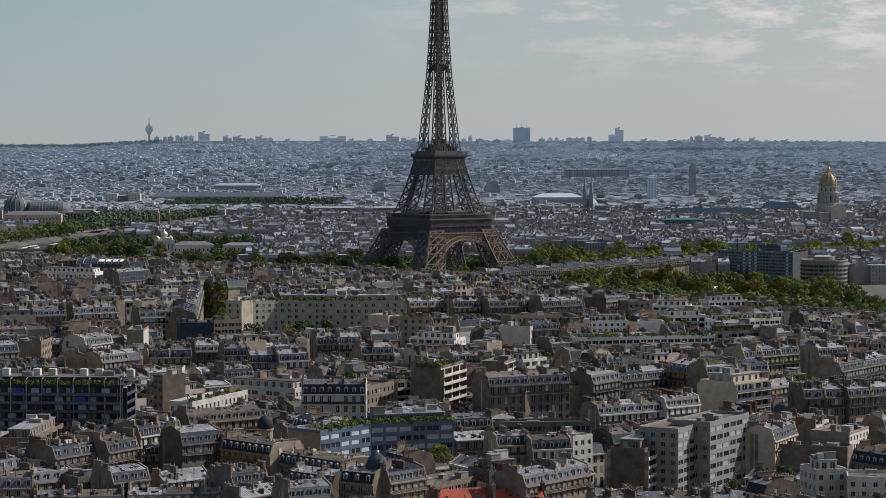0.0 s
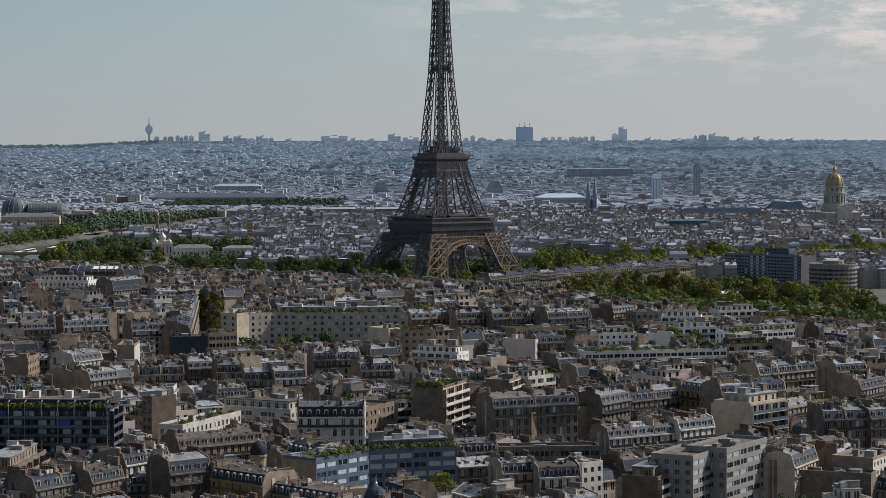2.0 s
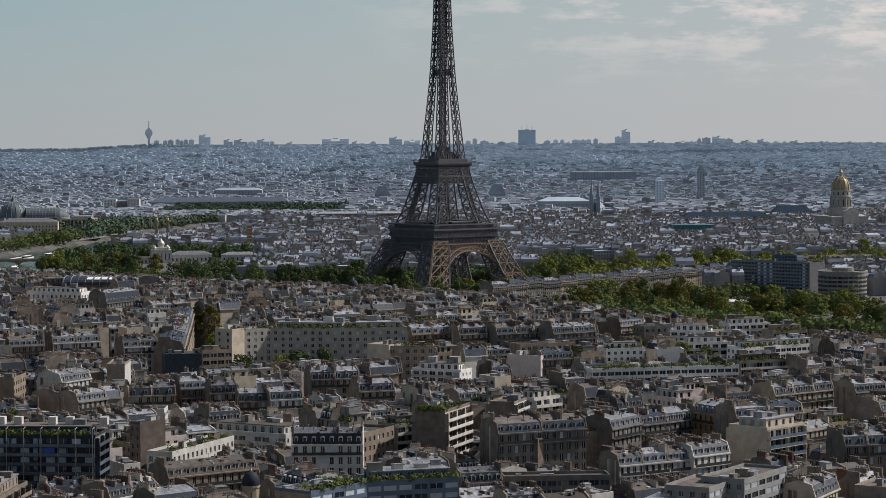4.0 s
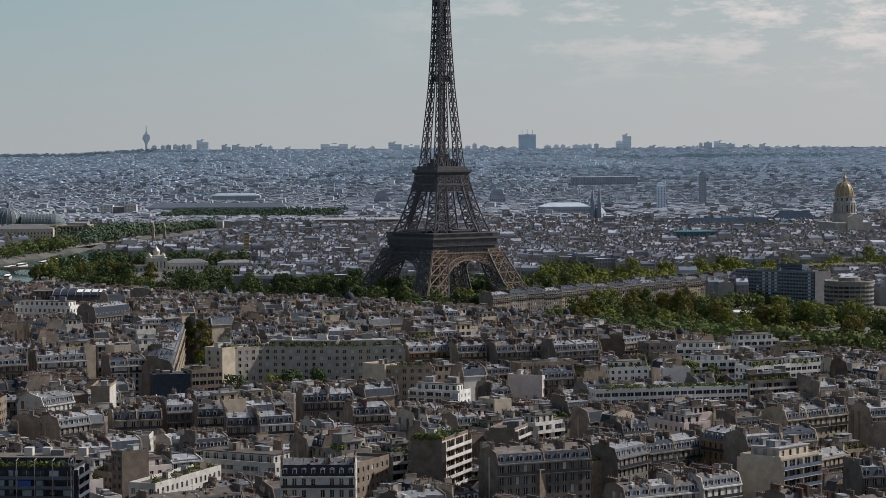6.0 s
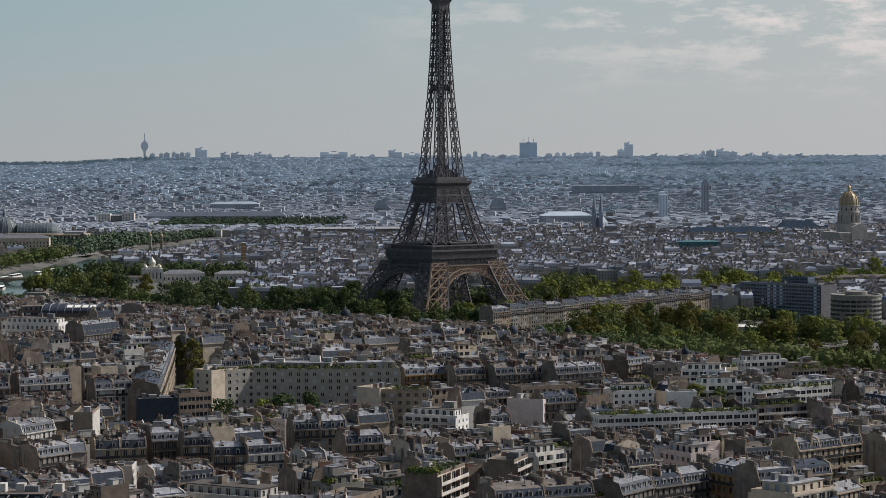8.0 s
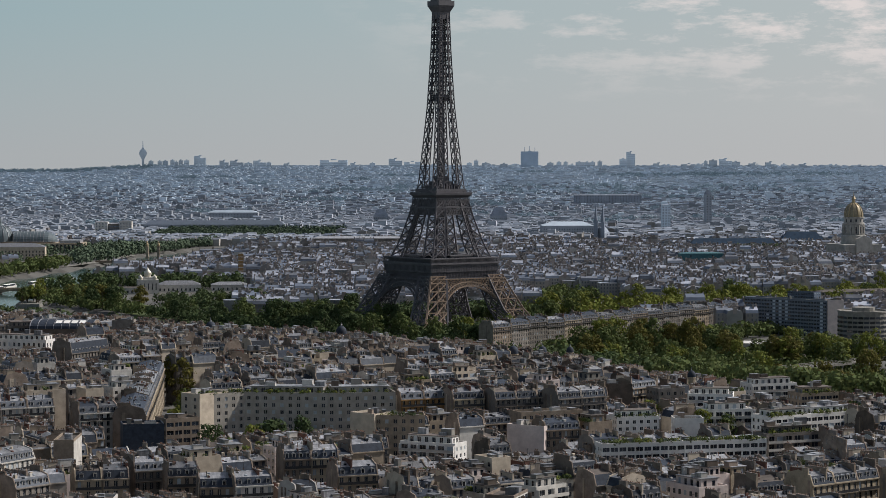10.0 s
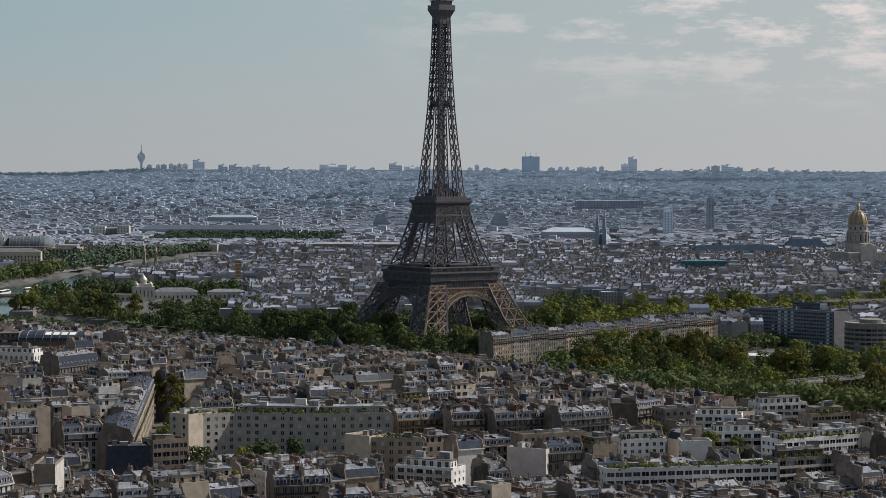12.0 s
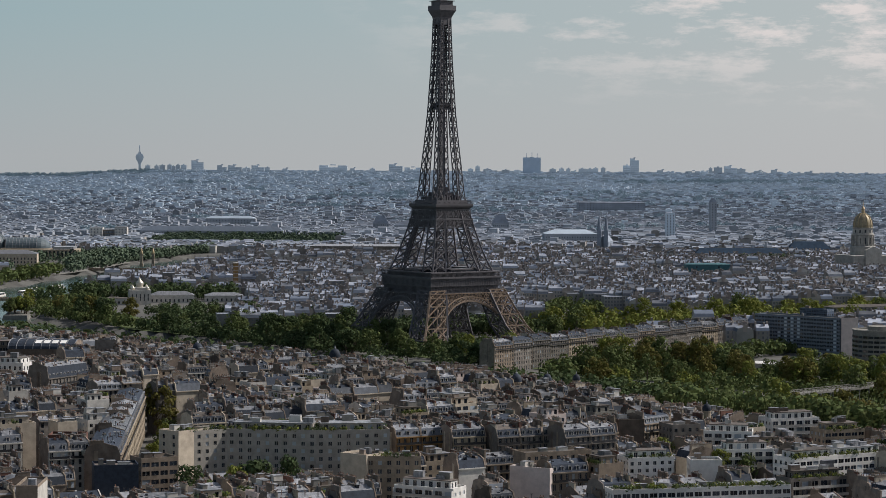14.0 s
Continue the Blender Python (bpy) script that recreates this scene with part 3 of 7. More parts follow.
def dormer_shape(s, x, y, z, w=1.25, h=1.75, depth=1.6, roof=None):
    """A dormer whose front stands at (x, y), facing -y in its own building."""
    s.box(x - w / 2, x + w / 2, y, y + depth, z, z + h, PLASTER)
    s.face([(x - w * 0.36, y - 0.02, z + 0.15), (x + w * 0.36, y - 0.02, z + 0.15), (x + w * 0.36, y - 0.02, z + h - 0.2), (x - w * 0.36, y - 0.02, z + h - 0.2)], GLASS)
    s.solid([(x - w * 0.62, y - 0.2, z + h), (x + w * 0.62, y - 0.2, z + h), (x + w * 0.62, y + depth, z + h), (x - w * 0.62, y + depth, z + h), (x, y - 0.2, z + h + 0.35), (x, y + depth, z + h + 0.35)],
            [(0, 1, 4), (1, 2, 5, 4), (2, 3, 5), (3, 0, 4, 5), (0, 3, 2, 1)], ZINC)


WINDOW = window_mesh(PANE)
WINDOW_BLIND = window_mesh(BLIND)
DORMER = Shape()
dormer_shape(DORMER, 0, 0, 0)
DORMER = DORMER.mesh("dormer")


def chimney(s, x, y, z0, z1, length, thick, rng):
    body = rng.choice((PARTY, STONE_RED, PARTY, STONE_GREY, STONE, CREAM, PARTY_BRICK))
    s.box(x - thick / 2, x + thick / 2, y - length / 2, y + length / 2, z0, z1, body)
    s.box(x - thick / 2 - 0.08, x + thick / 2 + 0.08, y - length / 2 - 0.08, y + length / 2 + 0.08, z1, z1 + 0.18, STONE_GREY)
    n = max(2, int(length / 0.8))
    for i in range(n):
        r = 0.17 + 0.05 * rng.random()
        s.ring([(r, z1 + 0.18), (r * 0.8, z1 + 0.35 + 0.6 * rng.random() ** 2)], POT if rng.random() < 0.75 else ZINC, 5, x, y - length / 2 + (i + 0.5) * length / n)


def put_windows(panes, parent, single, drawn=0.1):
    """Windows as objects of their own where single, else joined."""
    if single:
        for c, ang, w, h in panes:
            ob = new("window", WINDOW_BLIND if (c[0] * 12.9898 + c[2] * 78.233) % 1.0 < drawn else WINDOW)
            ob.parent = parent
            ob.matrix_basis = Matrix.LocRotScale(c, Euler((0, 0, radians(ang))), (w, 1, h))
        return
    s = Shape()
    for c, ang, w, h in panes:
        ca, sa = math.cos(radians(ang)), math.sin(radians(ang))
        def q(a, b, z):
            return (c[0] + a * ca - b * sa, c[1] + a * sa + b * ca, c[2] + z)
        s.face([q(-w / 2, 0, 0), q(w / 2, 0, 0), q(w / 2, 0, h), q(-w / 2, 0, h)], BLIND if (c[0] * 12.9898 + c[2] * 78.233) % 1.0 < drawn else GLASS)
        if not BAKE:
            s.face([q(-0.05, -0.03, 0), q(0.05, -0.03, 0), q(0.05, -0.03, h), q(-0.05, -0.03, h)], FRAME)
    part("glazing", s, parent, kind="stuff")


def mansard_house(x, y, w, d, turn, base, h, rng, wall=None, lower=None, near=False, side_windows=False, label="", rise=None, chimneys=3, steep=2.8, balconies=True, upper=None, coarse=False, crossed=False, bare=None, name="apartment_building"):
    """A stone apartment house with mansard roof, dormers, party walls and chimney stacks; (x, y) its middle, -y its front."""
    wall = wall or rng.choice([STONE, CREAM, STONE_GREY, PLASTER, STONE, STONE_GREY, STONE_GREY, CREAM])
    lower = lower or rng.choice([SLATE, SLATE, SLATE, SLATE, ZINC])
    upper = upper or rng.choice((ZINC, ZINC, ZINC, ZINC, GRAVEL_ROOF, SLATE))
    slope = LEAD if lower == ZINC and steep > 2 else lower
    kind_word = {STONE: "cream limestone", STONE_GREY: "grey limestone", PLASTER: "white plastered", STONE_OCHRE: "ochre brick", PARTY: "brown rendered", CONCRETE: "grey concrete", STONE_RED: "red-brown", BLUE_PANEL: "blue-grey", PINK: "pinkish white", PARTY_BRICK: "brown brick", CREAM: "cream rendered", YELLOW: "yellow rendered", LIGHT_PANEL: "pale grey", SLAB_PANEL: "pale blue-grey"}[wall]
    roof_word = {SLATE: "slate and zinc mansard roof", ZINC: "pale zinc mansard roof", GRAVEL_ROOF: "felt roof", RED_ROOF: "red roof"}[lower]
    t = thing(name, label or f"{kind_word} apartment building with {roof_word} and chimneys", "building", pose(x, y, base - 1.0, 0, 0, turn), "apartment buildings" if name == "apartment_building" else "courtyard houses")
    h = h + 1.0
    s, panes = Shape(), []
    n = max(2, round((h - 5.0) / 3.15))
    floors = [5.0] + [(h - 5.0) / n] * n
    bays = max(2, round(w / 2.6))
    X, Y = w / 2, d / 2
    facade(s, (-X, -Y), (1, 0), w, 0, floors, bays, wall, panes, plain=coarse, recess=-0.03 if coarse else 0.22)
    back = []
    if coarse:
        s.face([(X, Y, 0), (-X, Y, 0), (-X, Y, h), (X, Y, h)], wall)
    else:
        facade(s, (X, Y), (-1, 0), w, 0, floors, bays, wall, back, plain=True, recess=-0.03)
    rise = (d * 0.5 - 1.2) * 0.28 if rise is None else rise
    prof = [(-Y, h), (-Y + 1.15, h + steep), (0, h + steep + rise), (Y - 1.15, h + steep), (Y, h)]
    # party walls
    bare = rng.random() if bare is None else bare
    for sx in (-1, 1):
        if side_windows:
            sb = max(2, round(d / 3.2))
            if sx > 0:
                facade(s, (X, -Y), (0, 1), d, 0, floors, sb, wall, panes)
            else:
                facade(s, (-X, Y), (0, -1), d, 0, floors, sb, wall, panes)
        side = wall if side_windows or bare < 0.35 else PARTY
        lift = 0.35
        poly = [(-Y, 0 if not side_windows else h), (Y, 0 if not side_windows else h)] + [(b, c + lift) for b, c in prof[::-1]]
        k = len(poly)
        xo, xi = sx * X, sx * (X - 0.4)
        pts = [(xo, b, c) for b, c in poly] + [(xi, b, c) for b, c in poly]
        faces = [tuple(range(k)) if sx > 0 else tuple(range(k))[::-1], tuple(range(k, 2 * k))[::-1] if sx > 0 else tuple(range(k, 2 * k))]
        faces += [(i, k + i, k + (i + 1) % k, (i + 1) % k) for i in range(k)]
        s.solid(pts, faces, side)
        if not side_windows:
            # old flues standing a little proud of the bare wall
            for _ in range(rng.randint(1, 3)):
                yy, hw = rng.uniform(-Y * 0.75, Y * 0.75), rng.uniform(0.25, 0.7)
                x0, x1 = sorted((xo - sx * 0.02, xo + sx * 0.14))
                s.box(x0, x1, yy - hw, yy + hw, h * rng.uniform(0.2, 0.6), h + steep * 0.55, rng.choice((PARTY_BRICK, STONE, PARTY, CREAM, STONE_GREY)))
    # cornice
    s.box(-X, X, -Y - 0.45, -Y + 0.1, h - 0.35, h + 0.05, wall)
    s.box(-X, X, Y - 0.1, Y + 0.45, h - 0.35, h + 0.05, wall)
    part("wall", s, t)
    r = Shape()
    a, b = -X + 0.4, X - 0.4
    mats = [slope, upper, upper, slope]
    r.solid([(q, yy, zz) for yy, zz in prof for q in (a, b)], [(0, 1, 3, 2), (2, 3, 5, 4), (4, 5, 7, 6), (6, 7, 9, 8)], upper)
    r.k[:] = [r.slot(q) for q in mats]
    c = fittings = Shape()
    # standing seams
    if near:
        for i in (1, 2):
            (y0, z0), (y1, z1) = prof[i], prof[i + 1]
            for k in range(1, int((b - a) / 0.9)):
                xx = a + k * 0.9
                c.bar((xx, y0, z0 + 0.03), (xx, y1, z1 + 0.03), 0.07, upper)
        # roof lights and vents
        for _ in range(rng.randint(1, 3)):
            xx, f = rng.uniform(a + 1, b - 1), rng.uniform(0.25, 0.75)
            i = rng.choice((1, 1, 2))
            (y0, z0), (y1, z1) = prof[i], prof[i + 1]
            yy, zz = y0 + (y1 - y0) * f, z0 + (z1 - z0) * f
            c.box(xx - 0.5, xx + 0.5, yy - 0.6, yy + 0.6, zz - 0.2, zz + 0.28, GLASS if rng.random() < 0.5 else ZINC)
    db = max(1, bays - rng.randint(0, 1))
    for k in range(db):
        xx = -X + w * (k + 0.5) / db
        if abs(xx) > X - 1.0 or steep < 2.0:
            continue
        if near:
            ob = new("dormer", DORMER)
            ob.parent = t
            ob.location = (xx, -Y + 0.3, h + 0.35)
        else:
            dormer_shape(c, xx, -Y + 0.3, h + 0.35)
    part("roof", r, t)
    # chimney stacks on the party walls
    for k in range(chimneys):
        c = Shape()
        sx = -1 if k % 2 == 0 else 1
        yy = rng.uniform(-Y * 0.5, Y * 0.5)
        length = rng.uniform(2.2, d * 0.5)
        chimney(c, sx * (X - 0.4), yy, h + steep * 0.6, h + steep + rise + rng.uniform(0.4, 1.5), length, rng.uniform(0.5, 0.8), rng)
        part("chimney", c, t)
    if crossed:
        # a chimney wall running right across the roof, and roof lights
        c = Shape()
        xx = rng.uniform(-X * 0.35, X * 0.35)
        chimney(c, xx, rng.uniform(-Y * 0.3, Y * 0.3), h + steep * 0.4, h + steep + rise + rng.uniform(0.3, 1.2), min(d * 0.7, rng.uniform(3, 8)), 0.6, rng)
        for _ in range(rng.randint(2, 6)):
            bx, f = rng.uniform(-X + 1, X - 1), rng.uniform(0.1, 0.8)
            sy = rng.choice((-1, 1))
            by, bz = sy * (Y - 1.15) * (1 - f), h + steep + rise * f
            c.box(bx - 0.45, bx + 0.45, by - 0.6, by + 0.6, bz - 0.3, bz + rng.uniform(0.2, 1.1), rng.choice((ZINC, PLASTER, GLASS, PARTY, CREAM)))
        part("chimney", c, t)
    c = fittings
    for _ in range(int(w * 0.7) + rng.randint(1, 4)):
        bx, f, sy = rng.uniform(-X + 0.8, X - 0.8), rng.uniform(0.05, 0.9), rng.choice((-1, -1, 1))
        by, bz = sy * (Y - 1.15) * (1 - f), h + steep + rise * f
        what = rng.random()
        if what < 0.35:
            hw, hd, hz = rng.uniform(0.15, 0.5), rng.uniform(0.2, 0.6), rng.uniform(0.25, 0.9)
            c.box(bx - hw, bx + hw, by - hd, by + hd, bz - 0.3, bz + hz, rng.choice((PLASTER, PARTY, STONE_RED, CREAM, SLATE)))
        elif what < 0.65:
            c.box(bx - 0.4, bx + 0.4, by - 0.55, by + 0.55, bz - 0.3, bz + 0.16, rng.choice((GLASS, GLASS, BLIND)))
        elif what < 0.85:
            c.ring([(0.13, bz - 0.3), (0.13, bz + rng.uniform(0.6, 1.4)), (0.22, bz + 1.5)], rng.choice((RAIL, POT, ZINC)), 5, bx, by)
        else:
            # an aerial
            hz = rng.uniform(1.6, 3.0)
            c.bar((bx, by, bz - 0.3), (bx, by, bz + hz), 0.09, RAIL)
            c.bar((bx - 0.6, by, bz + hz - 0.2), (bx + 0.6, by, bz + hz - 0.2), 0.08, RAIL)
    part("roof_clutter", c, t, kind="stuff")
    if balconies:
        rows = (2, n) if n >= 4 else (n,)
        for k in (rows if near else rows[-1:]):
            zb = 5.0 + (k - 1) * (h - 5.0) / n
            c = Shape()
            c.box(-X + 0.3, X - 0.3, -Y - 0.75, -Y, zb - 0.18, zb, wall)
            if not near:
                c.box(-X + 0.3, X - 0.3, -Y - 0.75, -Y - 0.69, zb, zb + 0.9, RAIL)
            slab = part("balcony", c, t, "stone balcony with black iron railing")
            if near:
                # bars and handrail
                c = Shape()
                c.bar((-X + 0.3, -Y - 0.72, zb + 0.92), (X - 0.3, -Y - 0.72, zb + 0.92), 0.08, RAIL)
                c.bar((-X + 0.3, -Y - 0.72, zb + 0.1), (X - 0.3, -Y - 0.72, zb + 0.1), 0.06, RAIL)
                for q in range(int((w - 0.6) / 0.28)):
                    xx = -X + 0.3 + q * 0.28
                    c.box(xx, xx + 0.07, -Y - 0.74, -Y - 0.70, zb, zb + 0.92, RAIL)
                part("railing", c, slab, "black iron railing")
    if near:
        put_windows(panes, t, True)
        put_windows(back, t, False)
    else:
        put_windows(panes + back, t, False)
    return t


def flat_block(x, y, w, d, turn, base, h, rng, style="grid", wall=None, near=False, label="", side=None, penthouse=True, plants=0, parapet=None, blank_sides=False, side_style=None, floor=2.85, coarse=False, bay=3.0, drawn=0.08, fin=None, posts=0, name="apartment_block"):
    """A post-war flat-roofed block: punched windows, window bands or full-width balconies."""
    wall = wall or rng.choice([PLASTER, CREAM, STONE, CONCRETE, PINK])
    side = side or wall
    parapet = parapet or PLASTER
    fin = fin or wall
    word = {STONE: "cream stone-clad", PALE_BEIGE: "pale beige", STONE_GREY: "grey stone-clad", PLASTER: "white", WHITE: "bright white", CONCRETE: "grey concrete", STONE_OCHRE: "ochre brick", PARTY: "brown rendered", SLATE: "dark", STONE_RED: "red-brown", BLUE_PANEL: "blue-grey", PINK: "pinkish white", PARTY_BRICK: "brown brick", CREAM: "cream rendered", YELLOW: "yellow rendered", LIGHT_PANEL: "pale grey", SLAB_PANEL: "pale blue-grey"}[wall]
    feature = {"grid": "rows of square windows", "ribbon": "bands of windows", "balcony": "full-width balconies", "blank": "a blank end wall"}[style]
    t = thing(name, label or f"{word} flat-roofed apartment block with {feature}", "building", pose(x, y, base - 1.0, 0, 0, turn), "flat-roofed blocks")
    h = h + 1.0
    n = max(2, round((h - 4.0) / floor))
    floors = [4.0] + [(h - 4.0) / n] * n
    X, Y = w / 2, d / 2
    s, panes, back = Shape(), [], []
    sides = [((-X, -Y), (1, 0), w, panes), ((X, -Y), (0, 1), d, panes), ((X, Y), (-1, 0), w, back), ((-X, Y), (0, -1), d, panes)]
    balcony_rows = []
    for k, (o, u, length, out) in enumerate(sides):
        st = style if k in (0, 2) else (side_style or ("blank" if blank_sides else "grid"))
        if k == 2 and style == "blank":
            st = "grid"
        if k == 2 and coarse:
            st = "blank"
        m = wall if k in (0, 2) else side
        if st == "blank":
            p = [(o[0], o[1], 0), (o[0] + u[0] * length, o[1] + u[1] * length, 0)]
            s.face([p[0], p[1], (*p[1][:2], h), (*p[0][:2], h)], m)
            continue
        if st == "grid":
            facade(s, o, u, length, 0, floors, max(2, round(length / bay)), m, out, 1.3, 0.5, -0.03 if coarse else 0.22, coarse)
        elif st == "ribbon":
            b = max(1, round(length / (3.1 if drawn < 0.3 else 4.6)))
            facade(s, o, u, length, 0, floors, b, m, out, length / b * 0.82, 0.52, -0.03 if coarse else 0.15, coarse)
        else:
            b = max(1, round(length / 4.0))
            facade(s, o, u, length, 0, floors, b, m, out, length / b * 0.7, 0.74, -0.03 if coarse else 0.15, coarse)
            if k != 2:
                balcony_rows.append((o, u, length))
    s.face([(-X, -Y, h), (X, -Y, h), (X, Y, h), (-X, Y, h)], GRAVEL_ROOF)
    for x0, x1, y0, y1 in ((-X, X, -Y, -Y + 0.3), (-X, X, Y - 0.3, Y), (-X, -X + 0.3, -Y + 0.3, Y - 0.3), (X - 0.3, X, -Y + 0.3, Y - 0.3)):
        s.box(x0, x1, y0, y1, h + 0.002, h + 0.85, wall)
    part("wall", s, t)
    for o, u, length in balcony_rows:
        nx, ny = u[1], -u[0]
        for k in range(1, n + 1):
            zb = 4.0 + (k - 1) * (h - 4.0) / n
            c = Shape()
            def q(a, out, z):
                return (o[0] + u[0] * a + nx * out, o[1] + u[1] * a + ny * out, z)
            for (a0, a1, o0, o1, z0, z1, m) in ((0.1, length - 0.1, 0.0, 1.3, zb - 0.2, zb, wall), (0.1, length - 0.1, 1.22, 1.3, zb, zb + 0.95, parapet)):
                c.solid([q(a0, o1, z0), q(a1, o1, z0), q(a1, o0, z0), q(a0, o0, z0), q(a0, o1, z1), q(a1, o1, z1), q(a1, o0, z1), q(a0, o0, z1)],
                        [(0, 3, 2, 1), (4, 5, 6, 7), (0, 1, 5, 4), (1, 2, 6, 5), (2, 3, 7, 6), (3, 0, 4, 7)], m)
            # dividing fins
            b = max(1, round(length / 8.0))
            for i in range(b + 1):
                a0 = min(max(0.1, length * i / b - 0.08), length - 0.26)
                c.solid([q(a0, 1.2, zb), q(a0 + 0.16, 1.2, zb), q(a0 + 0.16, 0, zb), q(a0, 0, zb), q(a0, 1.2, zb + floor - 0.25), q(a0 + 0.16, 1.2, zb + floor - 0.25), q(a0 + 0.16, 0, zb + floor - 0.25), q(a0, 0, zb + floor - 0.25)],
                        [(0, 3, 2, 1), (4, 5, 6, 7), (0, 1, 5, 4), (1, 2, 6, 5), (2, 3, 7, 6), (3, 0, 4, 7)], fin)
            part("balcony", c, t)
    if penthouse:
        ph, pp = Shape(), []
        px, py = X - 2.2, Y - 2.4
        if px > 2 and py > 2:
            z = facade(ph, (-px, -py), (1, 0), 2 * px, h, [2.9], max(2, round(px / 1.6)), wall, pp, 1.5, 0.7)
            facade(ph, (px, -py), (0, 1), 2 * py, h, [2.9], max(2, round(py / 1.8)), wall, pp, 1.3, 0.6)
            facade(ph, (px, py), (-1, 0), 2 * px, h, [2.9], 2, wall, pp, 1.3, 0.6)
            facade(ph, (-px, py), (0, -1), 2 * py, h, [2.9], 2, wall, pp, 1.3, 0.6)
            ph.box(-px - 0.3, px + 0.3, -py - 0.3, py + 0.3, h + 2.9, h + 3.15, ZINC if rng.random() < 0.4 else GRAVEL_ROOF)
            part("penthouse", ph, t)
            put_windows(pp, t, False)
            top = h + 3.15
        else:
            px, py, top = X - 1, Y - 1, h
    else:
        px, py, top = X - 1.0, Y - 1.0, h
    for k in range(posts):
        # slim posts before the balconies, carried up over the terrace, and white housings behind them
        a = -X + 0.6 + (w - 1.2) * k / (posts - 1)
        c = Shape()
        c.bar((a, -Y - 1.5, 4.0), (a, -Y - 1.5, h + 2.6), 0.2, LIGHT_PANEL)
        c.bar((a, -Y - 1.5, h + 2.6), (a, -Y + 1.0, h + 3.0), 0.2, LIGHT_PANEL)
        part("post", c, t, "slim white steel post")
        if k % 3 != 1:
            c = Shape()
            c.box(a + 0.6, a + 3.0, -1.5, 1.0, top, top + 2.3, PLASTER)
            part("roof_housing", c, t, "white roof housing")
        if k % 4 == 1:
            c, zz = Shape(), 4.0 + (h - 4.0) * (n - 1 - k // 4) / n
            c.solid([(a + 0.4, -Y - 1.45, zz + 0.9), (a + 4.2, -Y - 1.45, zz + 0.9), (a + 4.2, -Y - 1.32, zz + 2.5), (a + 0.4, -Y - 1.32, zz + 2.5), (a + 0.4, -Y - 1.40, zz + 0.9), (a + 4.2, -Y - 1.40, zz + 0.9), (a + 4.2, -Y - 1.27, zz + 2.5), (a + 0.4, -Y - 1.27, zz + 2.5)],
                    [(0, 1, 2, 3), (7, 6, 5, 4), (0, 4, 5, 1), (1, 5, 6, 2), (2, 6, 7, 3), (3, 7, 4, 0)], BLUE_CANVAS)
            part("awning", c, t, "deep blue canvas awning")
    for _ in range(rng.randint(2, 5)):
        c = Shape()
        bx, by = rng.uniform(-px + 1, px - 1), rng.uniform(-py * 0.8, py * 0.8)
        a, b, hh = rng.uniform(0.5, 2.2), rng.uniform(0.5, 1.6), rng.uniform(0.7, 2.4)
        c.box(bx - a, bx + a, by - b, by + b, top, top + hh, rng.choice([PLASTER, CONCRETE, ZINC, PARTY]))
        c.box(bx - a - 0.1, bx + a + 0.1, by - b - 0.1, by + b + 0.1, top + hh, top + hh + 0.12, ZINC)
        part("roof_housing", c, t)
    if plants:
        g = Shape()
        for _ in range(plants):
            k = rng.random()
            bx = rng.uniform(-X + 0.8, X - 0.8)
            by = -Y + rng.uniform(0.7, 1.7) if k < 0.7 else rng.uniform(-Y + 1, Y - 1)
            leaf_clump(g, (bx, by, h + 1.0), rng.uniform(0.7, 1.7), rng, 26, rng.choice([LEAF, LEAF_DARK, LEAF_LIGHT]))
        part("roof_garden", g, t, "green potted shrubs on the roof terrace", kind="stuff")
    if near:
        put_windows(panes, t, True, drawn)
        put_windows(back, t, False)
    else:
        put_windows(panes + back, t, False, drawn)
    return t


def leaf_clump(s, c, r, rng, n, m):
    """Leaf sprays scattered over a lump, each a bent quad facing outwards."""
    k = s.slot(m)
    sx, sy, sz = rng.uniform(0.85, 1.15), rng.uniform(0.85, 1.15), rng.uniform(0.75, 1.0)
    for _ in range(n):
        a, b = rng.uniform(0, 2 * math.pi), math.asin(rng.uniform(-0.6, 1))
        d = r * rng.uniform(0.72, 1.06)
        n0 = Vector((math.cos(a) * math.cos(b), math.sin(a) * math.cos(b), math.sin(b)))
        p = Vector(c) + Vector((n0.x * sx, n0.y * sy, n0.z * sz)) * d
        n0 = (n0 + Vector((rng.uniform(-1, 1), rng.uniform(-1, 1), rng.uniform(-1, 1))) * 0.26).normalized()
        u = n0.orthogonal().normalized()
        v = n0.cross(u)
        q = r * rng.uniform(0.16, 0.34)
        i = len(s.v)
        s.v.extend([tuple(p - u * q), tuple(p - v * q * 0.8 - n0 * q * 0.15), tuple(p + u * q), tuple(p + v * q * 0.8 - n0 * q * 0.25)])
        s.f.append((i, i + 1, i + 2, i + 3))
        s.k.append(k)


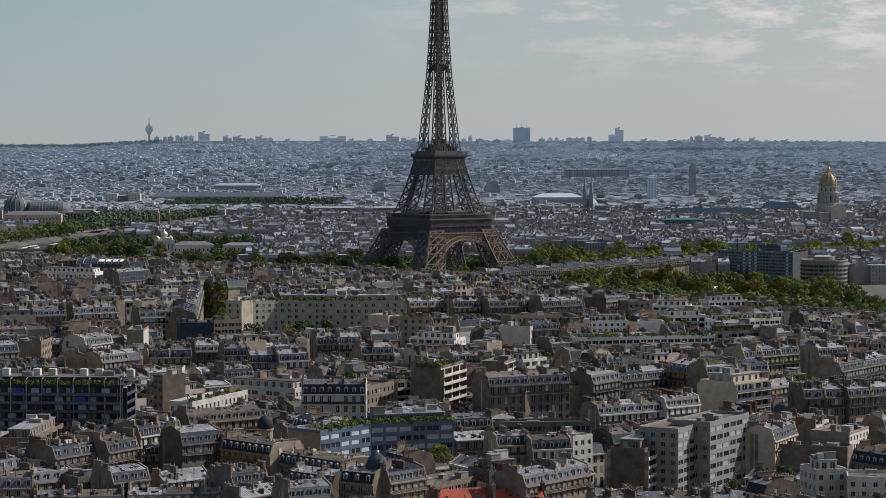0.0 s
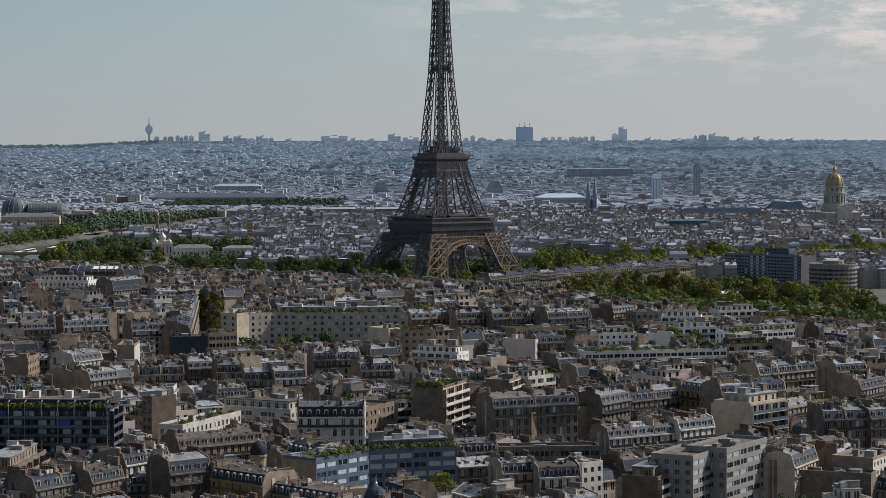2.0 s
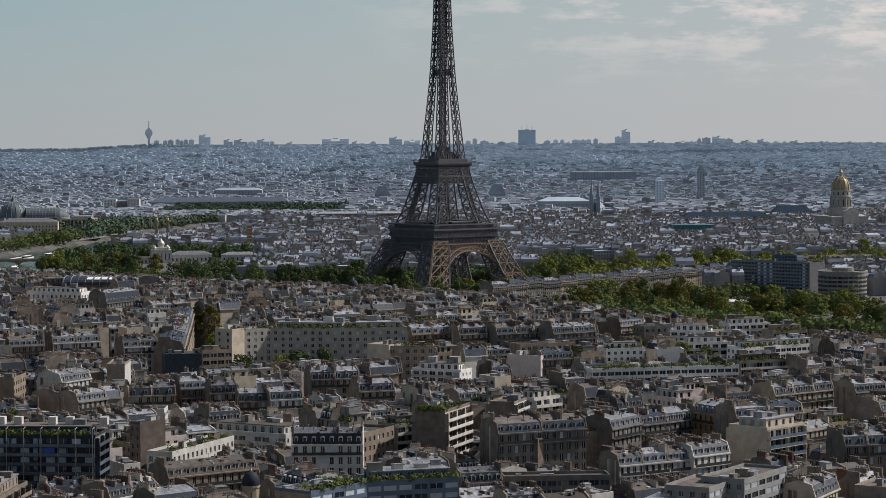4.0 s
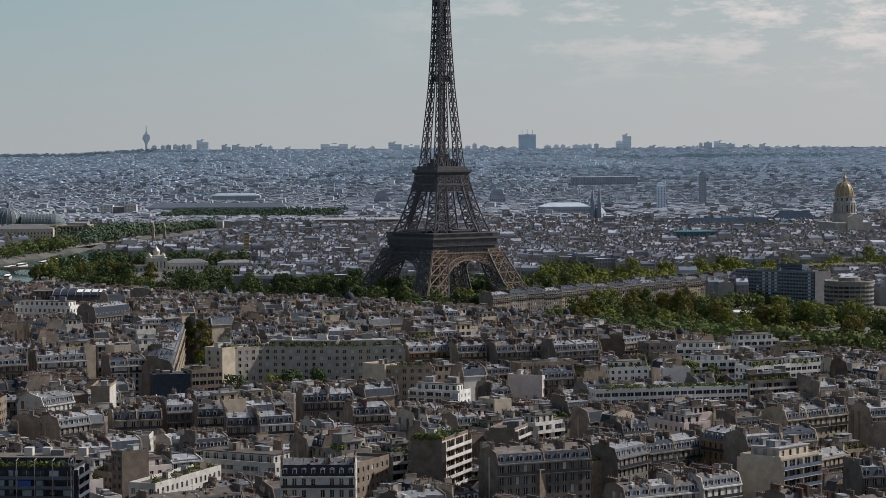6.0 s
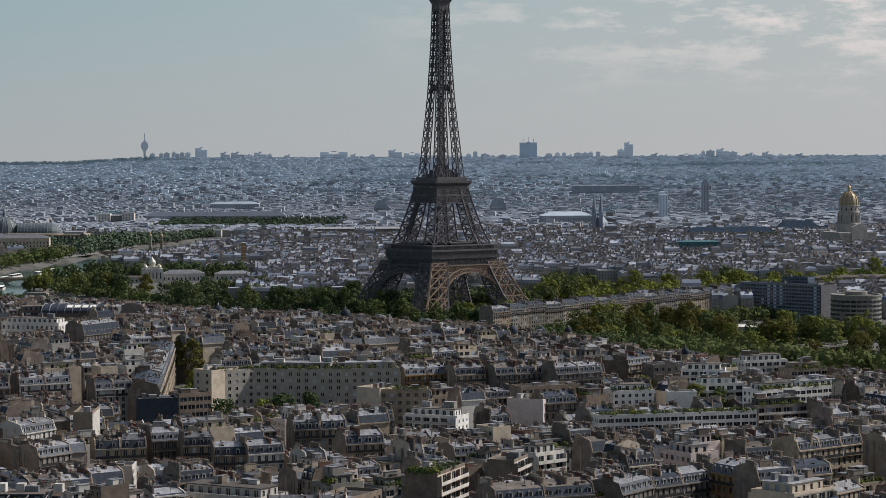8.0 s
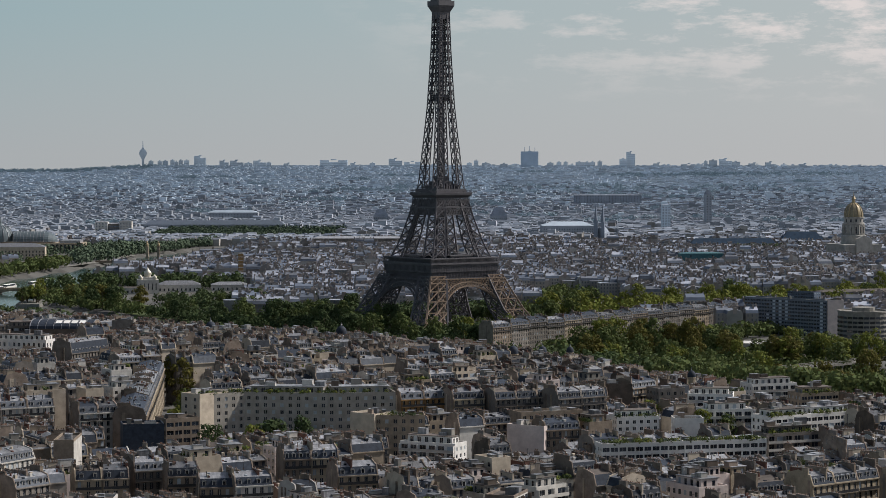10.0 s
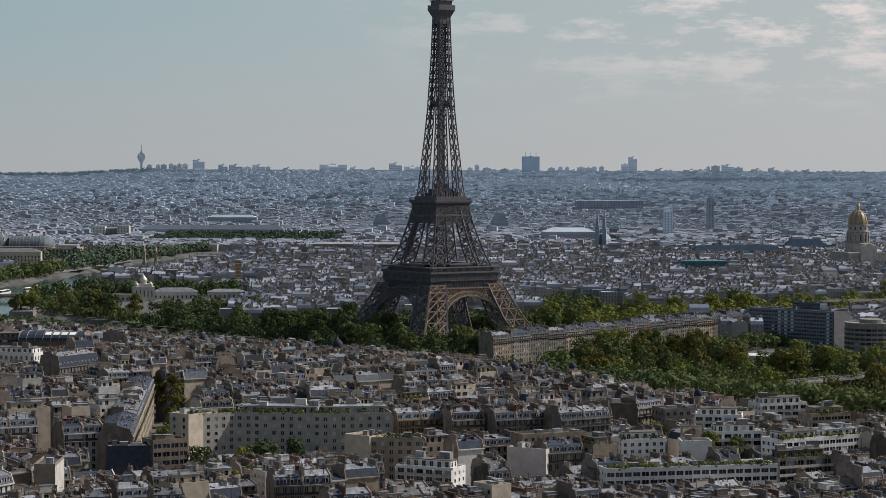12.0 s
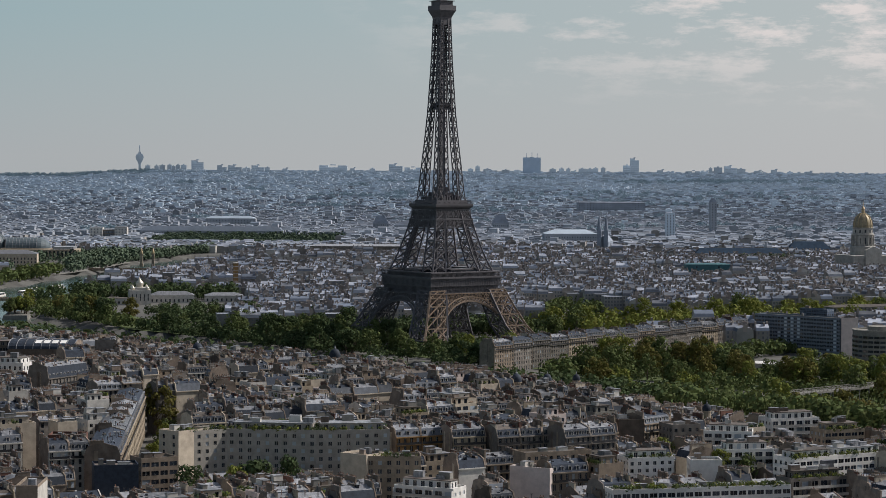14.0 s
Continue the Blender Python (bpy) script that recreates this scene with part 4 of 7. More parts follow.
# ---- trees ----
def tree_mesh(rng, height, spread, m, clumps=30, leaves=34):
    """A tapered trunk with limbs, and a crown of leaf clumps with gaps."""
    t, c = Shape(), Shape()
    th = height * 0.16
    t.ring([(0.42, 0), (0.32, th), (0.25, height * 0.35), (0.12, height * 0.7)], BARK, 7)
    for k in range(6):
        a = 2 * math.pi * k / 6 + rng.uniform(-0.4, 0.4)
        z0 = th * rng.uniform(0.85, 1.5)
        r = spread * rng.uniform(0.5, 0.8)
        t.bar((0, 0, z0), (r * math.cos(a), r * math.sin(a), z0 + height * rng.uniform(0.18, 0.4)), 0.18, BARK)
    for _ in range(clumps):
        a, f = rng.uniform(0, 2 * math.pi), rng.random()
        z = th + (height - th) * (0.10 + 0.82 * f)
        rad = spread * math.sqrt(max(0.05, 1 - ((f - 0.38) / 0.66) ** 2)) * math.sqrt(rng.uniform(0.1, 0.85))
        leaf_clump(c, (rad * math.cos(a), rad * math.sin(a), z), spread * rng.uniform(0.26, 0.44), rng, leaves, m)
    return t.mesh("trunk"), c.mesh("crown")


TREE_RNG = random.Random(11)
TREES = {}
for key, word, m in (("green", "green", LEAF), ("light", "light green", LEAF_LIGHT), ("dark", "dark green", LEAF_DARK), ("olive", "olive", LEAF_OLIVE)):
    TREES[key] = [tree_mesh(TREE_RNG, TREE_RNG.uniform(14, 18), TREE_RNG.uniform(5.2, 7.0), m) for _ in range(3)]


def tree(x, y, z, rng, key="green", size=1.0):
    word = {"green": "green", "light": "light green", "dark": "dark green", "olive": "yellowing olive-green"}[key]
    t = thing("tree", f"leafy {word} broad-crowned deciduous tree", "tree", pose(x, y, z - 0.2, 0, 0, rng.uniform(0, 360)) @ Matrix.Diagonal((size, size, size * rng.uniform(0.9, 1.12), 1)), "city trees")
    trunk, crown = rng.choice(TREES[key])
    part("trunk", trunk, t)
    part("crown", crown, t)
    return t

# ---- the near quarter on the hill ----
NEAR_LINE = -1475.0     # nearer than this, every window is an object of its own
JOIN_LINE = -1270.0     # beyond this, ordinary houses are joined
OPEN = []               # fronts with lower houses before them: middle, half width, height of the lowest open part
TAKEN = []              # ground already built on: middle, width, depth, turn

TAKEN.append((-108, -975, 15, 215, 5))        # the long street left open
TAKEN.append((99, -1514, 16, 22, 0))          # a yard with two tall trees


def corners(x, y, w, d, turn):
    c, s = math.cos(radians(turn)), math.sin(radians(turn))
    return [(x + a * w / 2 * c - b * d / 2 * s, y + a * w / 2 * s + b * d / 2 * c) for a, b in ((-1, -1), (1, -1), (1, 1), (-1, 1))]


def taken(x, y, w, d, turn):
    """Whether a footprint runs into one that is there already."""
    reach = math.hypot(w, d) / 2
    one = None
    for q in TAKEN:
        if math.hypot(x - q[0], y - q[1]) > reach + math.hypot(q[2], q[3]) / 2:
            continue
        one = one or corners(x, y, w * 0.9, d * 0.9, turn)
        two = corners(*q)
        apart = False
        for ang in (turn, turn + 90, q[4], q[4] + 90):
            c, s = math.cos(radians(ang)), math.sin(radians(ang))
            p1, p2 = [a * c + b * s for a, b in one], [a * c + b * s for a, b in two]
            if max(p1) < min(p2) or max(p2) < min(p1):
                apart = True
                break
        if not apart:
            return True
    return False


def in_view(x, y, margin=25.0):
    """Whether a place lies in the strip of land that the flight looks over."""
    d = y + 2173
    return d > 540 and abs(x - EYE_X) < 0.192 * d + margin


def far_edge(x):
    """Where the quarter ends and the wooded slope to the river begins."""
    return min(-540 - 0.7 * (x + 225) + 110 * smooth01((-x - 60) / 60), -800 - 1.3 * (x - 71))


def roof_limit(x, y, w):
    """The greatest roof height: the quarter sinks towards the river, and fronts behind lower houses stay open to the west."""
    top = 41.5 + 6 * smooth01((x + 170) / 140) - 4.5 * smooth01((x - 40) / 80) + 0.054 * (far_edge(x) - y)
    for a, b, half, low in OPEN:
        if y < b - 4 and abs((x - EYE_X) * (b + 2140) / (y + 2140) - (a - EYE_X)) < half + w * 0.3:
            top = min(top, low + (133.0 - low) * (b - y) / (b + 2140))
    return top

# ---- buildings that stand out, each at its place: middle, width, depth, turn, height of the eaves ----
def house(x, y, w, d, turn, eave, seed, show=5.0, **how):
    TAKEN.append((x, y, w, d, turn))
    OPEN.append((x, y, (w * abs(math.cos(radians(turn))) + d * abs(math.sin(radians(turn)))) / 2, eave - show))
    z = ground_z(x, y)
    how.setdefault("crossed", seed % 3 != 0)
    mansard_house(x, y, w, d, turn, z, eave - z, random.Random(seed), near=y < NEAR_LINE, **how)


def block(x, y, w, d, turn, eave, seed, show=5.0, **how):
    TAKEN.append((x, y, w, d, turn))
    OPEN.append((x, y, (w * abs(math.cos(radians(turn))) + d * abs(math.sin(radians(turn)))) / 2, eave - show))
    z = ground_z(x, y)
    flat_block(x, y, w, d, turn, z, eave - z, random.Random(seed), near=y < NEAR_LINE, **how)


block(-122.5, -1385.7, 43.5, 14.0, -4.3, 47.5, 101, style='balcony', side_style='balcony', wall=SLATE, side=CONCRETE, parapet=DARK_RAIL, fin=SLATE, drawn=0.45, plants=130, posts=9, label='dark grey apartment block with long balconies and planted roof terrace', show=14)
block(-120.8, -1455.7, 10.8, 36.2, -4.1, 40, 102, style='blank', side_style='balcony', wall=PARTY, parapet=STONE, plants=0, label='brown rendered block with stepped cream balconies', show=9)
house(-106.7, -1502.4, 11.0, 12.0, 56.5, 39.5, 103, wall=STONE_GREY, lower=SLATE)
house(-100.6, -1493.2, 11.0, 12.0, 56.5, 39.5, 104, wall=STONE_GREY, lower=SLATE)
house(-93.0, -1488.9, 14.4, 12.0, 60.2, 39.5, 105, wall=PARTY, lower=SLATE)
house(-86.4, -1474.6, 9.7, 11.0, 57.2, 42, 106, wall=PLASTER, lower=SLATE)
house(-81.1, -1466.5, 9.7, 11.0, 57.2, 42, 107, wall=PLASTER, lower=SLATE)
house(-69.9, -1479.0, 14.0, 12.0, 40.4, 40.5, 108, wall=STONE_GREY, lower=SLATE, steep=3.4)
house(-82.1, -1473.7, 9.5, 11.0, 23.6, 36.5, 109, wall=STONE_GREY, lower=SLATE)
house(-71.9, -1473.1, 11.4, 11.0, 26.6, 36.5, 110, wall=STONE_GREY, lower=SLATE)
house(-47.9, -1490.6, 21.5, 13.0, -43.3, 39.5, 111, wall=STONE_OCHRE, lower=SLATE, upper=GRAVEL_ROOF, rise=0.4)
house(-29.5, -1504.5, 28.8, 13.0, -45.8, 37.0, 112, wall=STONE, lower=SLATE, upper=GRAVEL_ROOF, rise=0.4)
house(-70.1, -1506.3, 16.6, 9.0, 42.4, 33.5, 113, wall=PLASTER, lower=ZINC, steep=0.3, rise=2.3, chimneys=1, balconies=False, label='low white rendered house with ribbed zinc gable roof', show=6)
house(-85.6, -1515.9, 12.7, 11.0, 43.5, 34.5, 114, wall=STONE_GREY, lower=SLATE)
block(-96.0, -1510.5, 10.8, 10.0, 38.0, 34.5, 115, style='grid', wall=STONE_GREY, blank_sides=True, penthouse=False)
house(-121.4, -1510.2, 11.1, 11.0, 63.3, 37, 116, wall=STONE_GREY, lower=ZINC)
house(-116.4, -1500.3, 11.1, 11.0, 63.3, 37, 117, wall=STONE_GREY, lower=ZINC)
block(-108.6, -1500.5, 13.3, 10.0, 64.0, 38, 118, style='blank', wall=CREAM, blank_sides=True, penthouse=False, label='house end with blank beige rendered wall')
house(-108.1, -1509.4, 13.1, 10.0, 42.4, 33.5, 119, wall=PARTY, lower=ZINC)
house(-115.3, -1518.0, 11.1, 12.0, 11.3, 33, 120, wall=STONE, lower=ZINC)
house(-48.3, -1526.0, 18.2, 11.0, 52.8, 32, 121, wall=PARTY, lower=ZINC, steep=0.3, rise=2.0)
house(-52.2, -1517.9, 12.8, 11.0, 43.0, 34.5, 122, wall=STONE_GREY, lower=SLATE)
house(-33.4, -1534.6, 13.1, 12.0, 27.8, 33, 123, wall=STONE_GREY, lower=ZINC)
house(-28.7, -1517.3, 17.0, 11.0, -39.1, 34, 124, wall=PARTY, lower=SLATE)
house(-77.4, -1522.0, 10.1, 12.0, 4.1, 29, 125, wall=STONE_GREY, lower=ZINC)
house(-67.4, -1521.3, 10.1, 12.0, 4.1, 29, 126, wall=STONE_GREY, lower=ZINC)
house(-57.3, -1520.6, 10.1, 12.0, 4.1, 29, 127, wall=STONE_GREY, lower=ZINC)
house(-101.5, -1526.7, 12.2, 12.0, 7.3, 29, 128, wall=PARTY, lower=ZINC)
house(-89.4, -1525.2, 12.2, 12.0, 7.3, 29, 129, wall=PARTY, lower=ZINC)
block(-90.3, -1357.2, 10.5, 4.9, 48.5, 47.5, 130, style='blank', side_style='grid', wall=PARTY, side=STONE, penthouse=False, label='tall house with blank brown end wall and stone side', show=13)
block(-77.1, -1351.8, 42.7, 9.0, 68.6, 39.5, 131, style='grid', wall=PLASTER, plants=16, penthouse=False, floor=3.2)
house(-69.6, -1388.6, 31.6, 12.0, 37.3, 36.5, 132, chimneys=3, wall=STONE, lower=GRAVEL_ROOF, upper=GRAVEL_ROOF, steep=2.6, label='cream house under a broad brown tiled roof with dormers')
block(-58.4, -1320.6, 31.3, 14.0, -29.2, 40, 133, style='ribbon', wall=PLASTER, penthouse=True)
house(-31.4, -1390.3, 21.5, 12.0, 0.4, 45.5, 134, chimneys=4, wall=PLASTER, lower=SLATE, steep=3.2, side_windows=True, label='white apartment building with deep slate mansard and zinc top')
block(-23.3, -1349.3, 25.2, 12.0, 64.6, 43.5, 135, style='grid', wall=STONE, penthouse=False)
block(-29.3, -1467.0, 23.0, 13.0, 51.5, 43, 136, drawn=0.6, style='ribbon', wall=BLUE_PANEL, side=STONE, blank_sides=True, plants=60, penthouse=False, label='blue-grey panelled apartment block with planted roof terrace', show=9)
block(-6.6, -1451.5, 26.7, 13.0, 19.1, 43, 137, drawn=0.6, style='ribbon', wall=BLUE_PANEL, blank_sides=True, plants=90, penthouse=True, label='blue-grey panelled apartment block with planted roof terrace', show=9)
block(3.3, -1337.4, 10.1, 24.0, -19.8, 49.5, 138, style='blank', side_style='balcony', wall=PARTY, side=CREAM, plants=120, penthouse=False, label='tall block with white balconies, blank brown end and roof garden', show=13)
block(25.7, -1291.4, 8.9, 15.0, -18.2, 46.5, 139, style='blank', side_style='balcony', wall=PARTY, side=PLASTER, penthouse=False)
block(37.0, -1256.1, 13.6, 10.0, 44.0, 44, 140, style='balcony', wall=PLASTER, penthouse=True)
house(24.7, -1371.2, 15.6, 13.0, 25.1, 46.5, 141, wall=STONE_GREY, lower=SLATE, show=11)
house(38.8, -1364.6, 15.6, 13.0, 25.1, 46.5, 142, wall=STONE_GREY, lower=SLATE, show=11)
block(39.7, -1359.1, 33.4, 13.0, 46.1, 43.5, 143, style='blank', wall=PARTY_BRICK, blank_sides=True, plants=14, penthouse=False, label='long blank brown party wall topped by a small roof garden', show=9)
house(12.9, -1423.4, 12.9, 11.0, 20.4, 38.5, 144, wall=PARTY, lower=SLATE)
house(12.9, -1431.8, 14.0, 11.0, 23.7, 35.5, 145, wall=PARTY, lower=ZINC, steep=0.3, rise=2.0)
house(24.5, -1456.1, 11.2, 11.0, 21.2, 37, 146, wall=STONE, lower=SLATE)
house(36.3, -1457.5, 13.1, 11.0, 17.7, 36, 147, wall=PLASTER, lower=SLATE)
block(44.1, -1450.5, 8.4, 11.0, 40.9, 38.5, 148, style='grid', wall=PLASTER, penthouse=False)
block(36.3, -1415.8, 31.1, 9.0, 5.9, 38.5, 149, style='ribbon', wall=STONE_GREY, blank_sides=True, penthouse=False)
house(-15.4, -1531.5, 11.3, 12.0, -33.6, 36.5, 150, wall=STONE, lower=SLATE, show=7)
house(-8.8, -1528.0, 14.7, 12.0, 47.0, 36.5, 151, wall=STONE, lower=ZINC, show=6)
block(5.2, -1503.1, 30.3, 12.0, 53.9, 32.5, 152, style='ribbon', wall=PARTY, penthouse=False, label='long low brown flat-roofed block with window bands')
house(28.1, -1513.4, 15.7, 12.0, 51.1, 33.5, 153, wall=PARTY, lower=ZINC)
house(37.9, -1501.2, 15.7, 12.0, 51.1, 33.5, 154, wall=PARTY, lower=ZINC)
block(20.4, -1495.7, 12.7, 11.0, 33.4, 34.5, 155, style='grid', wall=STONE_GREY, plants=12, penthouse=True)
house(9.0, -1519.7, 17.9, 14.0, 23.4, 28.5, 156, wall=STONE, lower=RED_ROOF, upper=RED_ROOF, steep=0.4, rise=3.6, balconies=False, label='house with bright red painted gable roof and dark chimneys')
house(25.5, -1518.8, 15.5, 14.0, 15.3, 28.5, 157, wall=STONE, lower=RED_ROOF, upper=RED_ROOF, steep=0.4, rise=3.6, balconies=False, label='house with bright red painted gable roof and dark chimneys')
block(74.4, -1462.4, 22.3, 13.0, 61.7, 43, 158, drawn=0.35, style='ribbon', wall=LIGHT_PANEL, penthouse=False, label='pale grey tower block with bands of windows', show=20)
block(87.2, -1451.0, 29.0, 13.0, 59.0, 44, 159, drawn=0.35, style='ribbon', wall=LIGHT_PANEL, penthouse=False, label='pale grey tower block with bands of windows', show=21)
block(63.2, -1468.5, 10.7, 17.0, -24.0, 37.5, 160, style='blank', side_style='balcony', wall=PARTY, side=CONCRETE, penthouse=True, label='block with blank brown end wall and grey balconies', show=13)
house(50.9, -1524.2, 11.1, 13.0, 6.7, 28, 161, wall=STONE_GREY, lower=ZINC)
house(61.9, -1522.9, 11.1, 13.0, 6.7, 28, 162, wall=STONE_GREY, lower=ZINC)
house(72.9, -1521.6, 11.1, 13.0, 6.7, 28, 163, wall=STONE_GREY, lower=ZINC)
house(83.9, -1520.3, 11.1, 13.0, 6.7, 28, 164, wall=STONE_GREY, lower=ZINC)
block(106.0, -1357.1, 14.8, 20.0, -43.1, 46, 165, style='blank', side_style='balcony', wall=CREAM, side=CONCRETE, parapet=BLUE_PANEL, penthouse=True, label='block with blank cream end wall and dark balconies', show=9)
house(98.5, -1320.8, 21.9, 13.0, -57.5, 45.5, 166, wall=STONE_OCHRE, lower=ZINC, label='ornate ochre stone apartment building with white dormers', show=8)
house(101.9, -1327.8, 14.1, 12.0, 31.1, 46, 167, wall=STONE, lower=SLATE)
house(114.0, -1320.5, 14.1, 12.0, 31.1, 46, 168, wall=STONE, lower=SLATE)
house(108.0, -1436.1, 22.0, 10.0, 63.2, 36.5, 169, bare=0.0, show=12, wall=CREAM, lower=ZINC, steep=3.5, label='tan-beige house with high gable wall and zinc dormers')
block(103.1, -1433.2, 4.8, 9.0, 0.3, 35.5, 170, show=14, style='blank', wall=YELLOW, blank_sides=True, penthouse=False, label='yellow rendered house with blank wall')
block(130.2, -1432.2, 12.8, 18.1, -29.1, 38, 171, style='blank', side_style='grid', wall=PARTY, side=PLASTER, penthouse=False, show=6)
block(120.6, -1443.9, 21.9, 8.0, -21.2, 34.5, 172, show=8, style='blank', wall=PARTY_BRICK, blank_sides=True, penthouse=False)
block(116.3, -1486.9, 9.7, 12.0, 14.2, 33.5, 173, style='grid', wall=PLASTER, penthouse=True, label='white rendered block with square windows', show=8)
block(129.8, -1494.8, 15.9, 14.0, -7.8, 32.5, 174, style='grid', wall=PLASTER, penthouse=False, label='white rendered block with square windows', show=8)
house(125.3, -1419.8, 14.5, 9.0, 45.4, 37, 175, wall=PARTY, lower=ZINC, steep=0.3, rise=2.5)
house(128.6, -1374.6, 8.1, 12.0, 19.1, 42.5, 176, wall=STONE_GREY, lower=SLATE)
house(136.3, -1371.9, 8.1, 12.0, 19.1, 42.5, 177, wall=STONE_GREY, lower=SLATE)
house(143.7, -1370.2, 10.4, 12.0, 31.2, 42.5, 178, wall=STONE_GREY, lower=SLATE)
house(152.6, -1364.8, 10.4, 12.0, 31.2, 42.5, 179, wall=STONE_GREY, lower=SLATE)
house(125.4, -1315.6, 18.5, 9.0, 48.4, 40, 180, wall=STONE, lower=ZINC, steep=0.3, rise=2.2)
house(154.5, -1286.2, 21.7, 12.0, 55.5, 43.5, 181, wall=STONE_GREY, lower=SLATE)
house(166.8, -1268.2, 21.7, 12.0, 55.5, 43.5, 182, wall=STONE_GREY, lower=SLATE)
block(149.9, -1237.6, 7.2, 12.0, 0.5, 47.5, 183, style='blank', wall=PARTY, blank_sides=True, penthouse=False, show=9)
house(154.1, -1252.6, 14.6, 12.0, 30.1, 46, 184, wall=STONE, lower=SLATE)
house(121.6, -1257.8, 10.4, 12.0, 38.7, 45.5, 185, wall=STONE, lower=SLATE, show=8)
house(129.7, -1251.3, 10.4, 12.0, 38.7, 45.5, 186, wall=STONE, lower=SLATE, show=8)
house(137.8, -1244.8, 10.4, 12.0, 38.7, 45.5, 187, wall=STONE, lower=SLATE, show=8)
house(69.3, -1322.6, 12.2, 12.0, 41.8, 43, 188, wall=STONE_GREY, lower=SLATE)
house(78.4, -1314.5, 12.2, 12.0, 41.8, 43, 189, wall=STONE_GREY, lower=SLATE)
house(57.3, -1347.2, 18.8, 12.0, 55.7, 45, 190, wall=STONE_GREY, lower=ZINC)
house(57.6, -1388.1, 9.4, 11.0, 31.9, 38.5, 191, wall=PLASTER, lower=ZINC)
house(65.5, -1383.2, 9.4, 11.0, 31.9, 38.5, 192, wall=PLASTER, lower=ZINC)
house(73.5, -1378.2, 9.4, 11.0, 31.9, 38.5, 193, wall=PLASTER, lower=ZINC)
house(83.3, -1373.5, 16.2, 10.0, 39.3, 39.5, 194, wall=PLASTER, lower=ZINC)
block(-164.2, -1202.7, 10.4, 21.9, -1.9, 46.5, 195, style='blank', side_style='grid', wall=STONE, side=STONE, penthouse=False, show=8)
block(-125.1, -1174.2, 7.0, 20.9, 1.3, 49, 196, style='blank', side_style='blank', wall=STONE, side=PLASTER, penthouse=False, show=8)
house(-111.2, -1222.8, 8.9, 12.0, 16.4, 42, 197, wall=STONE, lower=SLATE)
house(-102.6, -1220.3, 8.9, 12.0, 16.4, 42, 198, wall=STONE, lower=SLATE)
house(-93.6, -1207.6, 11.8, 12.0, 26.3, 43, 199, wall=STONE_GREY, lower=ZINC)
house(-80.6, -1218.0, 10.6, 12.0, 14.1, 42.5, 200, wall=STONE, lower=SLATE)
house(-66.5, -1236.4, 13.0, 12.0, 10.9, 41.5, 201, wall=STONE, lower=SLATE)
house(-56.5, -1236.0, 12.8, 12.0, 22.5, 42, 202, wall=PLASTER, lower=SLATE)
house(-44.8, -1193.9, 9.7, 12.0, 16.8, 45, 203, wall=STONE, lower=SLATE)
house(-35.6, -1191.1, 9.7, 12.0, 16.8, 45, 204, wall=STONE, lower=SLATE)
house(-23.6, -1222.5, 14.0, 12.0, 21.4, 43.5, 205, wall=STONE, lower=SLATE)
block(-99.1, -1264.6, 6.9, 12.0, 0.4, 41, 206, style='blank', wall=PLASTER, penthouse=False, label='house with blank white gable end')
block(-107.7, -1108.8, 15.3, 12.0, 12.8, 46.5, 207, style='blank', wall=SLATE, blank_sides=True, penthouse=False, label='dark slate-clad block with blank wall', show=7)
block(-97.2, -1085.1, 13.9, 11.0, 29.6, 46, 208, style='ribbon', wall=STONE, penthouse=False)
block(-137.6, -1026.4, 13.7, 11.0, 0.6, 47, 209, style='blank', wall=STONE_RED, blank_sides=True, penthouse=False, label='block with dark red-brown blank wall')
house(-141.3, -1207.6, 18.3, 12.0, 61.5, 46, 210, wall=PLASTER, lower=ZINC)
house(-140.4, -1235.5, 15.2, 12.0, 72.5, 42, 211, wall=STONE, lower=ZINC, label='narrow stone house with sunlit cream side')
house(-129.4, -1239.9, 15.0, 11.0, 52.9, 42, 212, wall=STONE_GREY, lower=ZINC)
house(-173.1, -1232.6, 11.4, 12.0, 41.7, 45, 213, wall=STONE_GREY, lower=SLATE)
house(-180.4, -1077.1, 15.7, 12.0, 27.1, 48, 214, wall=PARTY, lower=ZINC)
house(-167.7, -1057.0, 11.3, 12.0, 29.3, 47.5, 215, wall=PLASTER, lower=ZINC)
house(-157.8, -1051.4, 11.3, 12.0, 29.3, 47.5, 216, wall=PLASTER, lower=ZINC)
block(-224.6, -714.5, 36.1, 13.0, -19.4, 47.5, 217, style='grid', wall=WHITE, penthouse=True, floor=4.5, label='white building with tall dark windows and roof terraces')
house(-184.2, -770.8, 32.1, 13.0, 62.0, 46, 218, wall=STONE_GREY, lower=SLATE, steep=5.5)
block(-190.6, -561.7, 13.1, 12.0, 0.8, 47, 219, style='blank', wall=STONE_GREY, penthouse=False)
block(-235.8, -573.9, 48.0, 16.0, 18.2, 45, 220, style='ribbon', wall=STONE_GREY, penthouse=True)
block(-88.5, -1064.4, 10.4, 16.0, -39.8, 53.5, 221, style='grid', wall=CREAM, blank_sides=True, penthouse=False, show=16, bay=4.4)
block(-85.2, -1060.4, 20.2, 13.0, 34.6, 53, 222, style='grid', wall=PALE_BEIGE, blank_sides=True, plants=20, penthouse=False, label='long curved pale beige apartment block with planted roof edge', show=15, bay=3.5, drawn=0.22)
block(-55.9, -1055.4, 33.4, 13.0, -6.4, 53, 223, style='grid', wall=PALE_BEIGE, blank_sides=True, plants=44, penthouse=True, label='long curved pale beige apartment block with planted roof edge', show=15, bay=3.5, drawn=0.22)
